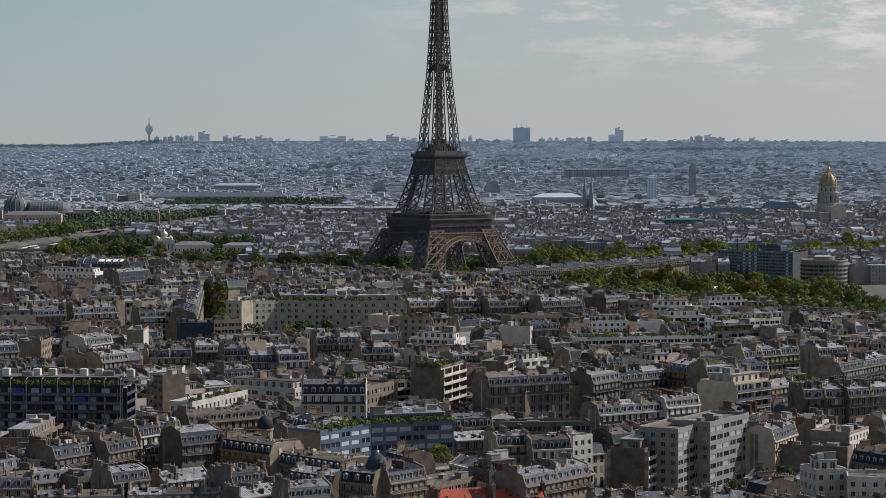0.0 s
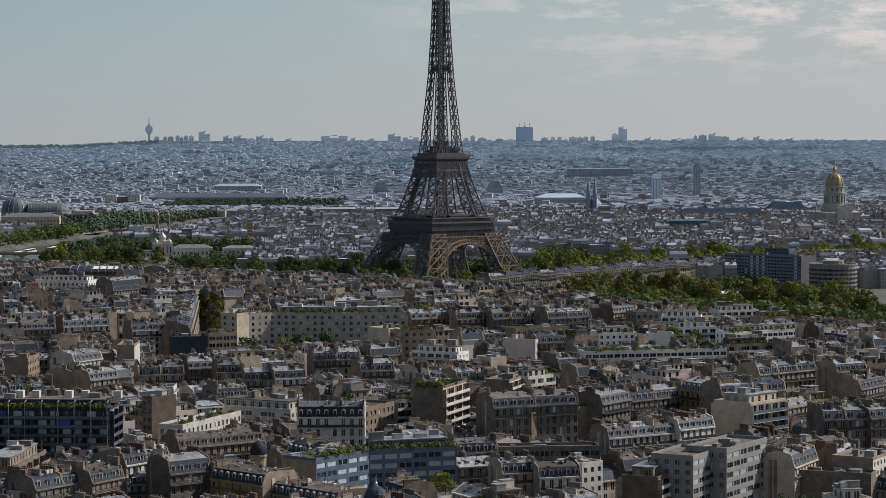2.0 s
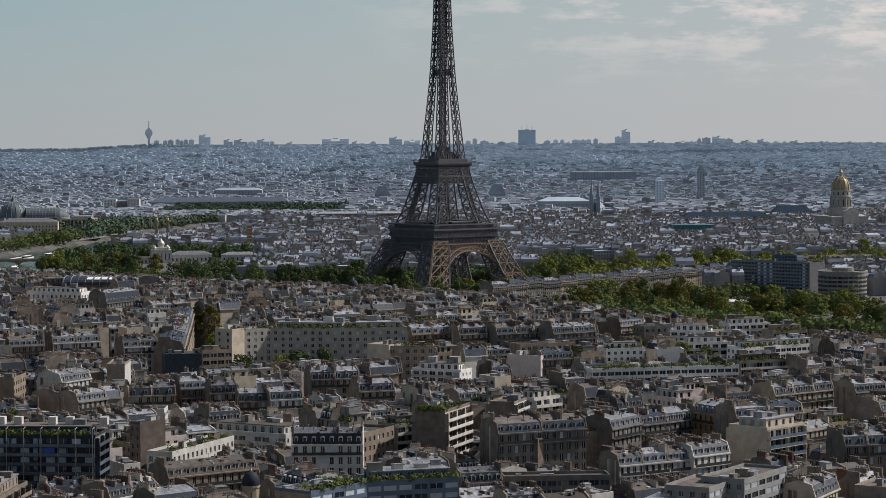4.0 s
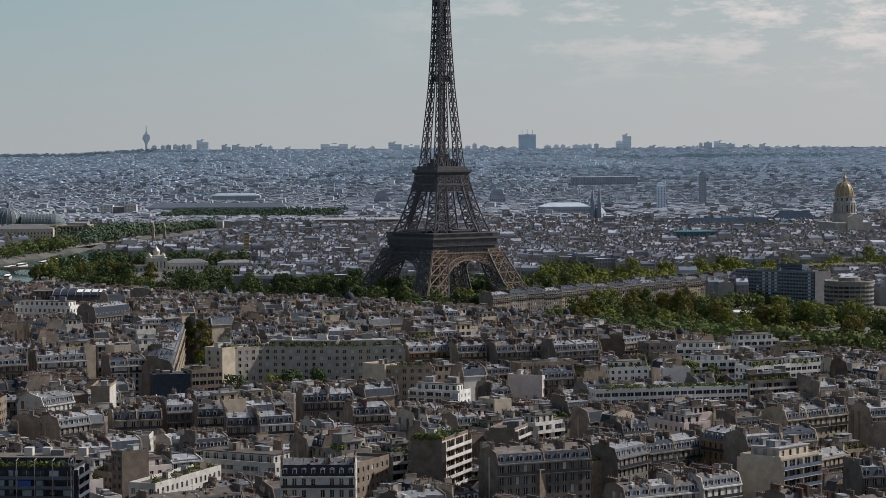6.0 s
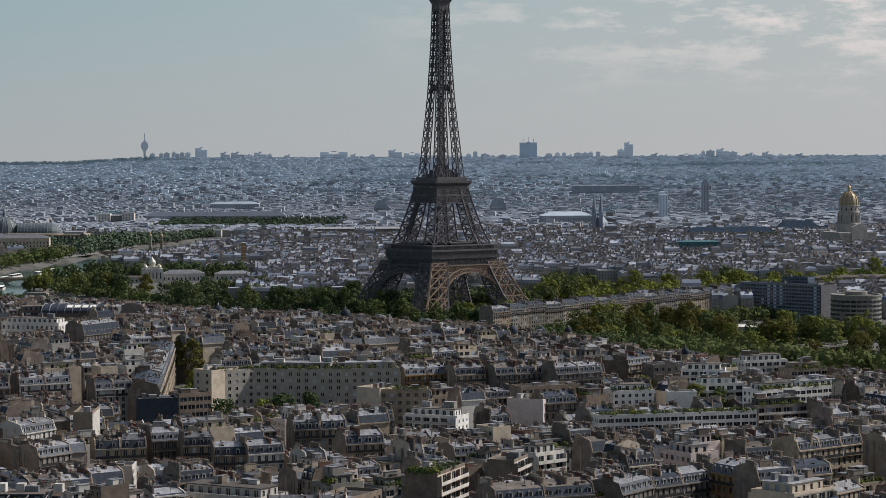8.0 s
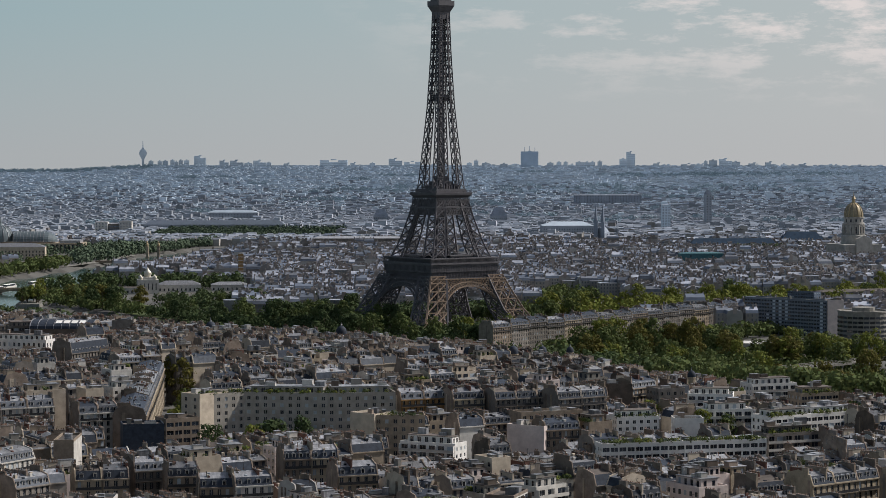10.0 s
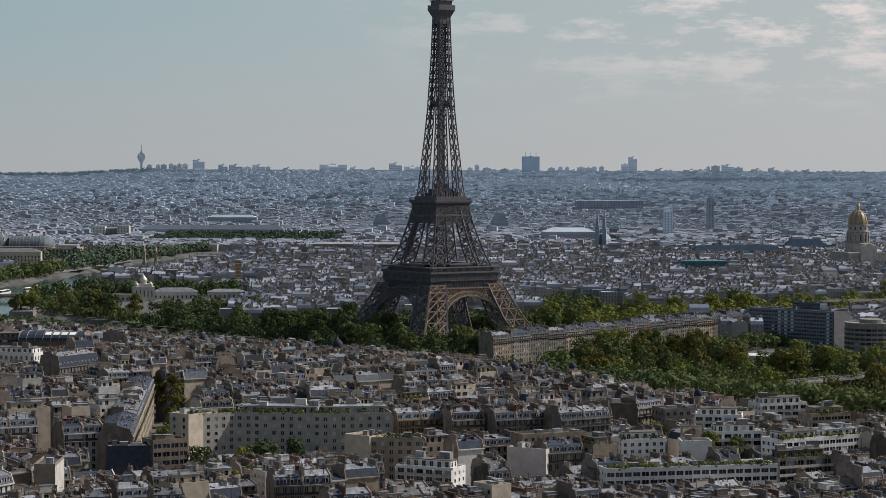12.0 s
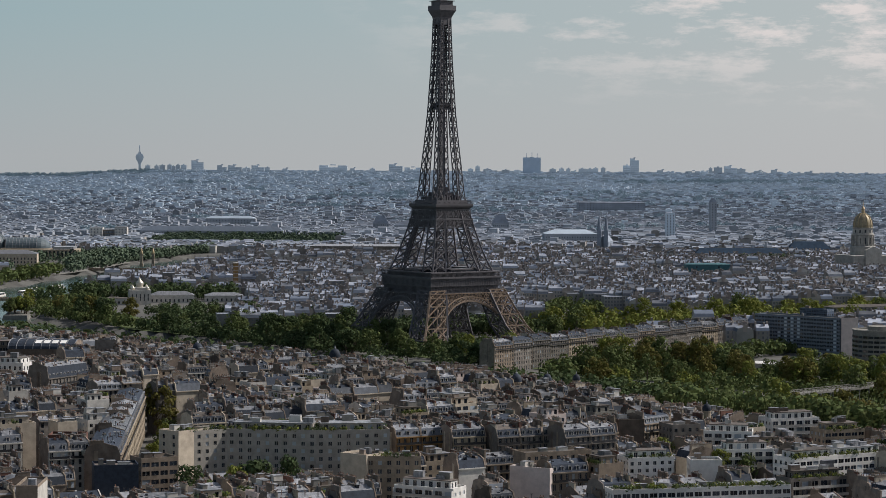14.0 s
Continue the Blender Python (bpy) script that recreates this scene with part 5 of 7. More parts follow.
block(-27.8, -1054.9, 27.3, 13.0, 10.3, 53, 224, style='grid', wall=PALE_BEIGE, blank_sides=True, plants=30, penthouse=True, label='long curved pale beige apartment block with planted roof edge', show=14, bay=3.5, drawn=0.22)
house(-119.0, -1052.0, 52.4, 13.0, 95.0, 46, 225, wall=STONE, lower=SLATE, label='sunlit cream street front with slate mansard', show=14)
house(-123.6, -999.7, 52.4, 13.0, 95.0, 46, 226, wall=STONE, lower=SLATE, label='sunlit cream street front with slate mansard', show=14)
house(-128.1, -947.5, 52.4, 13.0, 95.0, 46, 227, wall=STONE, lower=SLATE, label='sunlit cream street front with slate mansard', show=14)
house(-132.7, -895.3, 52.4, 13.0, 95.0, 46, 228, wall=STONE, lower=SLATE, label='sunlit cream street front with slate mansard', show=14)
block(40.0, -1083.3, 16.5, 9.0, -31.3, 43, 229, style='blank', wall=PINK, blank_sides=True, penthouse=False, label='house with broad blank pinkish-white gable wall', show=10)
house(49.7, -1081.2, 15.4, 12.0, 25.6, 42, 230, wall=STONE, lower=SLATE)
block(2.3, -1116.8, 22.9, 10.0, -26.4, 40.5, 231, style='balcony', wall=WHITE, penthouse=True, label='white terraced apartment block with long balconies')
block(-10.9, -1096.6, 19.3, 11.0, 2.6, 48.5, 232, style='grid', wall=STONE, penthouse=False, plants=10)
block(-21.6, -1095.3, 12.0, 11.0, -38.1, 49, 233, style='blank', wall=CREAM, blank_sides=True, penthouse=False)
block(46.5, -1068.7, 26.7, 10.0, 24.2, 47, 234, style='grid', wall=STONE, blank_sides=True, penthouse=False)
block(79.9, -984.5, 10.6, 12.0, 13.8, 49.5, 235, style='blank', wall=PARTY, blank_sides=True, penthouse=False)
house(88.0, -977.4, 17.2, 12.0, 47.7, 48, 236, wall=STONE, lower=ZINC)
block(100.9, -987.3, 12.5, 12.0, 21.2, 48, 237, style='grid', wall=STONE_GREY, penthouse=False)
block(118.8, -1000.8, 19.1, 12.0, -8.6, 47, 238, style='balcony', wall=WHITE, penthouse=True)
block(102.3, -1066.7, 11.6, 10.0, 2.5, 44, 239, style='blank', wall=WHITE, penthouse=False, label='house with plain white blank wall')
block(81.2, -1060.1, 18.0, 11.0, 18.2, 44, 240, style='grid', wall=WHITE, penthouse=True, plants=16)
block(78.8, -1125.5, 32.3, 9.0, 14.6, 41.5, 241, style='ribbon', wall=WHITE, plants=50, penthouse=False, label='long low white block with roof gardens')
block(110.0, -1117.4, 32.3, 9.0, 14.6, 41.5, 242, style='ribbon', wall=WHITE, plants=50, penthouse=False, label='long low white block with roof gardens')
block(119.7, -1041.6, 20.0, 12.0, 12.4, 45, 243, style='balcony', wall=WHITE, penthouse=True)
block(140.3, -1060.4, 20.8, 12.0, 30.7, 44.5, 244, style='ribbon', wall=WHITE, penthouse=True, plants=30)
block(158.2, -1049.8, 20.8, 12.0, 30.7, 44.5, 245, style='ribbon', wall=WHITE, penthouse=True, plants=30)
block(136.9, -1097.7, 23.4, 10.0, 24.3, 42, 246, style='balcony', wall=STONE_GREY, plants=30, penthouse=True)
block(152.0, -934.6, 22.5, 12.0, 19.4, 45, 247, style='balcony', wall=WHITE, penthouse=True)
block(167.3, -966.2, 18.5, 12.0, 21.5, 44, 248, style='ribbon', wall=STONE, plants=20)
house(-9.3, -1040.9, 10.7, 12.0, 27.5, 49.5, 249, wall=STONE_OCHRE, lower=ZINC)
house(0.2, -1036.0, 10.7, 12.0, 27.5, 49.5, 250, wall=STONE_OCHRE, lower=ZINC)
house(13.7, -1039.3, 14.1, 12.0, 25.1, 49.5, 251, wall=STONE, lower=SLATE)
house(28.3, -1039.3, 9.8, 12.0, 28.1, 49.5, 252, wall=STONE_GREY, lower=SLATE)
house(37.0, -1034.7, 9.8, 12.0, 28.1, 49.5, 253, wall=STONE_GREY, lower=SLATE)
house(45.7, -1030.0, 9.8, 12.0, 28.1, 49.5, 254, wall=STONE_GREY, lower=SLATE)
house(53.9, -1037.3, 12.1, 12.0, 34.3, 49.5, 255, wall=STONE_GREY, lower=SLATE)
house(63.9, -1030.5, 12.1, 12.0, 34.3, 49.5, 256, wall=STONE_GREY, lower=SLATE)
block(-161.8, -1022.2, 8.9, 12.0, 27.1, 47, 257, style='blank', wall=PARTY, penthouse=False)
house(-137.0, -1061.8, 8.1, 12.0, 27.0, 46, 258, wall=PLASTER, lower=ZINC)
house(-129.8, -1058.1, 8.1, 12.0, 27.0, 46, 259, wall=PLASTER, lower=ZINC)
block(-134.2, -978.2, 12.3, 12.0, 32.5, 47.5, 260, style='grid', wall=PLASTER, penthouse=True)


# ---- landmarks beyond the river ----
def long_hall(name, label, x, y, w, d, turn, z0, h, roof_h, wall, roof, bays=0, category="building"):
    """A long palace or hall with a hipped roof and rows of windows; drawn together with the land where it is far."""
    ca, sa = math.cos(radians(turn)), math.sin(radians(turn))

    def put(a, b, z):
        return far(x + a * ca - b * sa, y + a * sa + b * ca, z)
    t = thing(name, label, category, Matrix.Identity(4))
    X, Y = w / 2, d / 2
    s = Shape()
    base = [(-X, -Y), (X, -Y), (X, Y), (-X, Y)]
    for i in range(4):
        p, q = base[i], base[(i + 1) % 4]
        s.face([put(*p, z0), put(*q, z0), put(*q, z0 + h), put(*p, z0 + h)], wall)
    s.face([put(a * 1.0, b, z0 + h) for a, b in base], wall)
    part("wall", s, t)
    s = Shape()
    e = min(Y * 0.9, X * 0.5)
    lo = [put(-X - .4, -Y - .4, z0 + h + .05), put(X + .4, -Y - .4, z0 + h + .05), put(X + .4, Y + .4, z0 + h + .05), put(-X - .4, Y + .4, z0 + h + .05)]
    a, b = put(-X + e, 0, z0 + h + roof_h), put(X - e, 0, z0 + h + roof_h)
    s.solid(lo + [a, b], [(0, 1, 5, 4), (2, 3, 4, 5), (1, 2, 5), (3, 0, 4), (3, 2, 1, 0)], roof)
    part("roof", s, t)
    bays = bays or max(3, int(w / 4))
    s = Shape()
    for fl in range(max(1, int(h / 5))):
        for k in range(bays):
            a = w * ((k + 0.5) / bays - 0.5)
            z = z0 + 1.2 + fl * 5
            # past 1700 the panes take the glass colour lightened for haze
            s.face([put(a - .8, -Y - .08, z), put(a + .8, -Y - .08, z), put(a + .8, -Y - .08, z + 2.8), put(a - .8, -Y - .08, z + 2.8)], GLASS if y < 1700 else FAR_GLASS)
    part("glazing", s, t, kind="stuff")
    TAKEN.append((x, y, w, d, turn))
    return t


def gilded_dome_church(x, y):
    t = thing("domed_church", "pale stone church with tall gilded dome and lantern", "church", pose(x, y, 0.3, 0, 0, 20))
    s = Shape()
    s.box(-28, 28, -26, 26, 0, 24, PALE_STONE)
    s.box(-29, 29, -27, 27, 24, 25.5, PALE_STONE)
    s.box(-12, 12, -30, -26, 0, 33, PALE_STONE)
    s.solid([(-12, -30, 33), (12, -30, 33), (12, -26, 33), (-12, -26, 33), (0, -30, 38), (0, -26, 38)], [(0, 1, 4), (1, 2, 5, 4), (2, 3, 5), (3, 0, 4, 5)], PALE_STONE)
    for a in (-18, 18):
        for k in range(3):
            s.face([(a - 4 + k * 4 - .9, -26.1, 5), (a - 4 + k * 4 + .9, -26.1, 5), (a - 4 + k * 4 + .9, -26.1, 11), (a - 4 + k * 4 - .9, -26.1, 11)], GLASS)
    part("wall", s, t)
    s = Shape()
    s.ring([(17, 25), (17, 37), (16, 37.5), (14, 37.5), (14, 52), (15.2, 52.5), (15.2, 54), (13.6, 54), (13.6, 61), (15, 61.5), (15, 62.5)], PALE_STONE, 32)
    for k in range(16):
        a = 2 * math.pi * k / 16
        c, q = math.cos(a), math.sin(a)
        s.ring([(0.8, 38), (0.7, 52)], PALE_STONE, 6, 15.0 * c, 15.0 * q)
    part("drum", s, t)
    for k in range(12):
        a = 2 * math.pi * (k + 0.5) / 12
        for z, h in ((40, 9), (55.5, 4)):
            s = Shape()
            r = 14.08 if z < 50 else 13.7
            c, q = math.cos(a), math.sin(a)
            s.face([(r * c + q * 1.1, r * q - c * 1.1, z), (r * c - q * 1.1, r * q + c * 1.1, z), (r * c - q * 1.1, r * q + c * 1.1, z + h), (r * c + q * 1.1, r * q - c * 1.1, z + h)], GLASS)
            part("window", s, t)
    s = Shape()
    s.ring([(12.6, 62.5), (12.8, 66), (11.9, 71), (9.8, 76), (6.7, 79.5), (3.6, 81.5)], DULL_GOLD, 32)
    part("dome", s, t, "gilded ribbed dome", True)
    for k in range(12):
        s = Shape()
        a = 2 * math.pi * k / 12
        rows = [(12.8, 62.5), (13.1, 66), (12.2, 71), (10.1, 76), (6.9, 79.6), (3.7, 81.6)]
        for (r0, z0), (r1, z1) in zip(rows, rows[1:]):
            s.bar((r0 * math.cos(a), r0 * math.sin(a), z0), (r1 * math.cos(a), r1 * math.sin(a), z1), 0.9, GOLD)
        part("rib", s, t)
    s = Shape()
    s.ring([(3.6, 81.5), (3.6, 82.5), (2.2, 82.5), (2.2, 87), (3, 87.3), (2.4, 88.5), (0.8, 91), (0.4, 96), (0.1, 98)], GOLD, 12)
    part("lantern", s, t)
    TAKEN.append((x, y, 66, 66, 20))


def white_domed_church(x, y):
    t = thing("white_church", "modern white church with five small silver-gold onion domes", "church", pose(x, y, 0.4, 0, 0, 12))
    s = Shape()
    s.box(-11, 11, -10, 10, 0, 15, PLASTER)
    s.box(-7, 7, -7, 7, 15, 17.5, PLASTER)
    part("wall", s, t)
    for a, b, r, z in ((0, 0, 4.3, 17.5), (-7.5, -6.5, 2.1, 15), (7.5, -6.5, 2.1, 15), (7.5, 6.5, 2.1, 15), (-7.5, 6.5, 2.1, 15)):
        s = Shape()
        s.ring([(r * .8, z), (r * .8, z + r * .35), (r * 1.0, z + r * .8), (r * .86, z + r * 1.3), (r * .4, z + r * 1.7), (0.08, z + r * 2.5)], PALE_GOLD, 14, a, b)
        part("onion_dome", s, t, "pale matte gilded onion dome", True)
    for k in range(5):
        s = Shape()
        s.box(-8.5 + k * 4, -7.5 + k * 4, -10.12, -9.9, 4, 11, GLASS)
        part("window", s, t)
    TAKEN.append((x, y, 30, 28, 12))


def glass_palace(x, y):
    """The exhibition hall: stone base, glazed barrel nave and a dome at its end."""
    t = thing("exhibition_hall", "stone exhibition palace with a long curved glass roof", "hall", pose(x, y, 0.5, 0, 0, 3))
    s = Shape()
    s.box(-75, 55, -30, 30, 0, 15, STONE)
    s.box(20, 50, -22, 22, 15, 19, ZINC)
    for k in range(22):
        s.face([(-72 + k * 5.8, -30.1, 4), (-69 + k * 5.8, -30.1, 4), (-69 + k * 5.8, -30.1, 13), (-72 + k * 5.8, -30.1, 13)], GLASS)
    part("wall", s, t)
    s = Shape()
    n = 12
    for i in range(n):
        a0, a1 = math.pi * i / n, math.pi * (i + 1) / n
        s.face([(-50, -20 * math.cos(a0), 17 + 15 * math.sin(a0)), (-6, -20 * math.cos(a0), 17 + 15 * math.sin(a0)), (-6, -20 * math.cos(a1), 17 + 15 * math.sin(a1)), (-50, -20 * math.cos(a1), 17 + 15 * math.sin(a1))], HALL_GLASS)
        for k in range(4):
            b0, b1 = math.pi / 2 * k / 4, math.pi / 2 * (k + 1) / 4
            s.face([(-6 + 20 * math.sin(b0), -20 * math.cos(a0) * math.cos(b0), 17 + 15 * math.sin(a0) * math.cos(b0)), (-6 + 20 * math.sin(b1), -20 * math.cos(a0) * math.cos(b1), 17 + 15 * math.sin(a0) * math.cos(b1)),
                    (-6 + 20 * math.sin(b1), -20 * math.cos(a1) * math.cos(b1), 17 + 15 * math.sin(a1) * math.cos(b1)), (-6 + 20 * math.sin(b0), -20 * math.cos(a1) * math.cos(b0), 17 + 15 * math.sin(a1) * math.cos(b0))], HALL_GLASS)
    part("glass_vault", s, t, "grey-blue glazed barrel vault")
    s = Shape()
    for k in range(10):
        for i in range(n):
            a0, a1 = math.pi * i / n, math.pi * (i + 1) / n
            xx = -50 + k * 5
            s.bar((xx, -20.1 * math.cos(a0), 17 + 15.1 * math.sin(a0)), (xx, -20.1 * math.cos(a1), 17 + 15.1 * math.sin(a1)), 0.5, ZINC)
    part("vault_ribs", s, t, kind="stuff")
    s = Shape()
    s.ring([(21, 17), (20.5, 24), (18, 31), (13, 37), (6, 41), (3, 42), (2.5, 46), (0.3, 52)], HALL_GLASS, 24, -72, 0)
    part("dome", s, t, "glazed dome with a lantern", True)
    rows = [(21.2, 17), (20.7, 24), (18.2, 31), (13.2, 37), (6.2, 41)]
    for k in range(16):
        s = Shape()
        ca, sa = math.cos(math.pi * k / 8), math.sin(math.pi * k / 8)
        for (r0, z0), (r1, z1) in zip(rows, rows[1:]):
            s.bar((-72 + r0 * ca, r0 * sa, z0), (-72 + r1 * ca, r1 * sa, z1), 0.7, ZINC)
        part("rib", s, t)
    TAKEN.append((x, y, 150, 70, 3))


def vaulted_hall(x, y, z, w, d, turn):
    """A hall with a low ribbed barrel roof and a row of rooflights painted white as glints."""
    t = thing("vaulted_hall", "brown hall with a ribbed grey barrel roof and gleaming rooflights", "hall", pose(x, y, 0, 0, 0, turn))
    s = Shape()
    s.box(-w / 2, w / 2, -d / 2, d / 2, ground_z(x, y) - 1, z, PARTY)
    part("wall", s, t)
    s, n, rise = Shape(), 10, 5.0

    def arc(k, lift=0.0):
        a = math.pi * k / n
        return -d / 2 * math.cos(a), z + (rise + lift) * math.sin(a)
    for k in range(n):
        (y0, z0), (y1, z1) = arc(k), arc(k + 1)
        s.face([(-w / 2, y0, z0), (w / 2, y0, z0), (w / 2, y1, z1), (-w / 2, y1, z1)], SLATE)
    for sx in (-1, 1):
        s.face([(sx * w / 2, *arc(k)) for k in range(n + 1)], PARTY)
    part("roof", s, t)
    for i in range(9):
        s = Shape()
        for k in range(n):
            s.bar((-w / 2 + i * w / 8, *arc(k, 0.15)), (-w / 2 + i * w / 8, *arc(k + 1, 0.15)), 0.35, ZINC)
        part("rib", s, t, "pale roof rib")
    # sun glints on the rooflights, put in as white panels
    for i in range(4):
        s = Shape()
        (y0, z0), (y1, z1) = arc(2.2, 0.25), arc(3.6, 0.25)
        a = -w / 2 + w * (3.15 + i) / 8
        s.solid([(a, y0, z0), (a + w / 8 * 0.75, y0, z0), (a + w / 8 * 0.75, y1, z1), (a, y1, z1), (a, y0, z0 - .3), (a + w / 8 * 0.75, y0, z0 - .3), (a + w / 8 * 0.75, y1, z1 - .3), (a, y1, z1 - .3)],
                [(0, 1, 2, 3), (7, 6, 5, 4), (0, 4, 5, 1), (1, 5, 6, 2), (2, 6, 7, 3), (3, 7, 4, 0)], AWNING)
        part("rooflight", s, t, "rooflight painted white for its sun glint")
    TAKEN.append((x, y, w, d, turn))


def spired_church(x, y):
    t = thing("twin_spired_church", "dark grey stone church with two slender spires", "church", pose(*far(x, y, 0), 0, 0, -10))
    # stone drawn in the slate colour that has haze painted in
    for a in (-5.5, 5.5):
        s = Shape()
        s.box(a - 3.2, a + 3.2, -3.2, 3.2, 0, 40, FAR_SLATE)
        s.ring([(3.6, 40), (3.0, 46), (0.2, 69)], FAR_SLATE, 8, a, 0)
        part("spire", s, t)
    s = Shape()
    s.box(-9, 9, 3, 70, 0, 22, FAR_SLATE)
    s.solid([(-9, 3, 22), (9, 3, 22), (9, 70, 22), (-9, 70, 22), (0, 3, 32), (0, 70, 32)], [(0, 1, 4), (1, 2, 5, 4), (2, 3, 5), (3, 0, 4, 5)], FAR_SLATE)
    part("nave", s, t)
    TAKEN.append((x, y + 30, 30, 80, -10))


def pylon(x, y):
    t = thing("bridge_pylon", "stone bridge pylon crowned by a gilded statue", "pylon", pose(x, y, 0.4), "bridge pylons")
    s = Shape()
    s.box(-2.4, 2.4, -2.4, 2.4, 0, 4, STONE)
    s.box(-1.8, 1.8, -1.8, 1.8, 4, 17, STONE)
    s.box(-2.4, 2.4, -2.4, 2.4, 17, 18.5, STONE)
    part("shaft", s, t)
    s = Shape()
    s.ring([(1.6, 18.5), (2.2, 20), (1.8, 22), (1.1, 23), (1.4, 24.5), (0.3, 26)], GOLD, 9)
    part("crown", s, t, "gilded figure group")


def brick_tower(x, y):
    t = thing("brick_tower", "slim pale red brick tower with white bands", "tower", pose(x, y, 0.4, 0, 0, 15))
    for k in range(9):
        s = Shape()
        s.box(-2.6, 2.6, -2.6, 2.6, k * 4, k * 4 + 3.3, STONE_OCHRE)
        part("shaft", s, t)
        s = Shape()
        s.box(-2.75, 2.75, -2.75, 2.75, k * 4 + 3.3, k * 4 + 4, PLASTER)
        part("stone_band", s, t, "white stone band")


def viaduct():
    """The railway viaduct: a steel deck on slender columns over the river."""
    t = thing("railway_viaduct", "grey steel railway viaduct on columns crossing the river", "bridge", pose(187, -512, 0, 0, 0, 43))
    s = Shape()
    s.box(-130, 130, -3.6, 3.6, 9.2, 10.4, CONCRETE)
    part("deck", s, t)
    for b in (-3.5, 3.5):
        s = Shape()
        for k in range(65):
            a = -130 + k * 4
            s.bar((a, b, 10.4), (a, b, 12.0), 0.25, CONCRETE)
            s.bar((a, b, 10.4), (a + 4, b, 12.0), 0.18, CONCRETE)
        s.bar((-130, b, 12), (130, b, 12), 0.3, CONCRETE)
        part("parapet", s, t)
    for k in range(27):
        for b in (-2.8, 2.8):
            s = Shape()
            a = -128 + k * 9.8
            s.ring([(0.5, -6), (0.35, 1), (0.35, 7.5), (0.9, 9.2)], CONCRETE, 8, a, b)
            part("column", s, t)


def round_building(x, y, r, h, turn, label):
    """A curved office building with bands of windows between concrete floors."""
    t = thing("curved_building", label, "building", pose(x, y, 0, 0, 0, turn))
    n = int(h / 3.4)
    s = Shape()
    s.ring([(r, 0), (r, h), (r + 0.5, h), (r + 0.5, h + 1.2), (r - 1, h + 1.2), (r - 1, h)], CONCRETE, 28)
    s.ring([(r * 0.45, h), (r * 0.45, h + 3.5)], CONCRETE, 16)
    part("wall", s, t)
    for k in range(1, n):
        s = Shape()
        m = 28
        for i in range(m):
            a0, a1 = 2 * math.pi * (i + 0.56) / m, 2 * math.pi * (i + 1.44) / m
            q = r * math.cos(math.pi / m) + 0.35
            s.face([(q * math.cos(a0), q * math.sin(a0), k * 3.4), (q * math.cos(a1), q * math.sin(a1), k * 3.4), (q * math.cos(a1), q * math.sin(a1), k * 3.4 + 1.7), (q * math.cos(a0), q * math.sin(a0), k * 3.4 + 1.7)], GLASS)
        part("window_band", s, t)
    TAKEN.append((x, y, 2 * r, 2 * r, turn))


def cupola(x, y, z, r, label="grey zinc cupola with a finial"):
    t = thing("cupola", label, "dome", pose(x, y, 0), "corner cupolas")
    s = Shape()
    s.ring([(r, z - 14), (r, z), (r * 1.12, z), (r * 1.12, z + .25 * r)], STONE, 12)
    part("drum", s, t)
    s = Shape()
    s.ring([(r * 1.04, z + .25 * r), (r * 1.07, z + .7 * r), (r * .98, z + 1.15 * r), (r * .74, z + 1.55 * r), (r * .42, z + 1.8 * r), (r * .2, z + 1.88 * r)], SLATE, 16)
    part("dome", s, t, "", True)
    s = Shape()
    s.ring([(r * .2, z + 1.88 * r), (r * .17, z + 2.1 * r), (r * .08, z + 2.2 * r), (0.04, z + 2.7 * r)], ZINC, 8)
    part("finial", s, t)


def skyline_block(x, w, d, z1, z0=70.0, y=9600.0, steps=1, masts=0, label="distant grey-blue housing slab on the skyline"):
    t = thing("distant_tower_block", label, "building", Matrix.Identity(4), "skyline blocks")
    s = Shape()
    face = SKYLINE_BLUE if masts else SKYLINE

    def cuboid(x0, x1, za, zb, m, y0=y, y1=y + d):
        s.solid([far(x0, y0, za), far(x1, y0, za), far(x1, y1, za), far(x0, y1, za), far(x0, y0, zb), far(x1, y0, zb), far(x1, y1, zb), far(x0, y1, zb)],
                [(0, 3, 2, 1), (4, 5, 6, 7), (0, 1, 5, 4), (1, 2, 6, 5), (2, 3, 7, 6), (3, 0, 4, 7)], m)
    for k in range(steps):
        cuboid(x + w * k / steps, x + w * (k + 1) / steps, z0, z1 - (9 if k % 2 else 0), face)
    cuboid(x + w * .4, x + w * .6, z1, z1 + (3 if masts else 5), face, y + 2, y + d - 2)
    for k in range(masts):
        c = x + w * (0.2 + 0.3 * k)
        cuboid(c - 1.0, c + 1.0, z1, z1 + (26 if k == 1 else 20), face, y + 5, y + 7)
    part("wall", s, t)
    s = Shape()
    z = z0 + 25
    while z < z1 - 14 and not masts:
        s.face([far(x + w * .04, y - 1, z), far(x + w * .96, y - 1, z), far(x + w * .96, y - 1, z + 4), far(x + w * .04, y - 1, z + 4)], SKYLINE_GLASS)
        z += 9
    if len(s.f):
        part("window_band", s, t)


def broadcast_tower(x, y):
    t = thing("broadcast_tower", "distant slender concrete broadcast tower with round head", "tower", Matrix.Identity(4))
    s = Shape()
    rows = [(6, 60), (5.5, 132), (7, 138), (12, 148), (17, 156), (19, 164), (19, 170), (16, 173), (17, 178), (13, 182), (7, 185), (5, 192), (2.4, 194), (1.6, 226)]
    tmp = Shape()
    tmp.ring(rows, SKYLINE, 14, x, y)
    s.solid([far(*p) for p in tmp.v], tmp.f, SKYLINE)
    part("shaft", s, t)


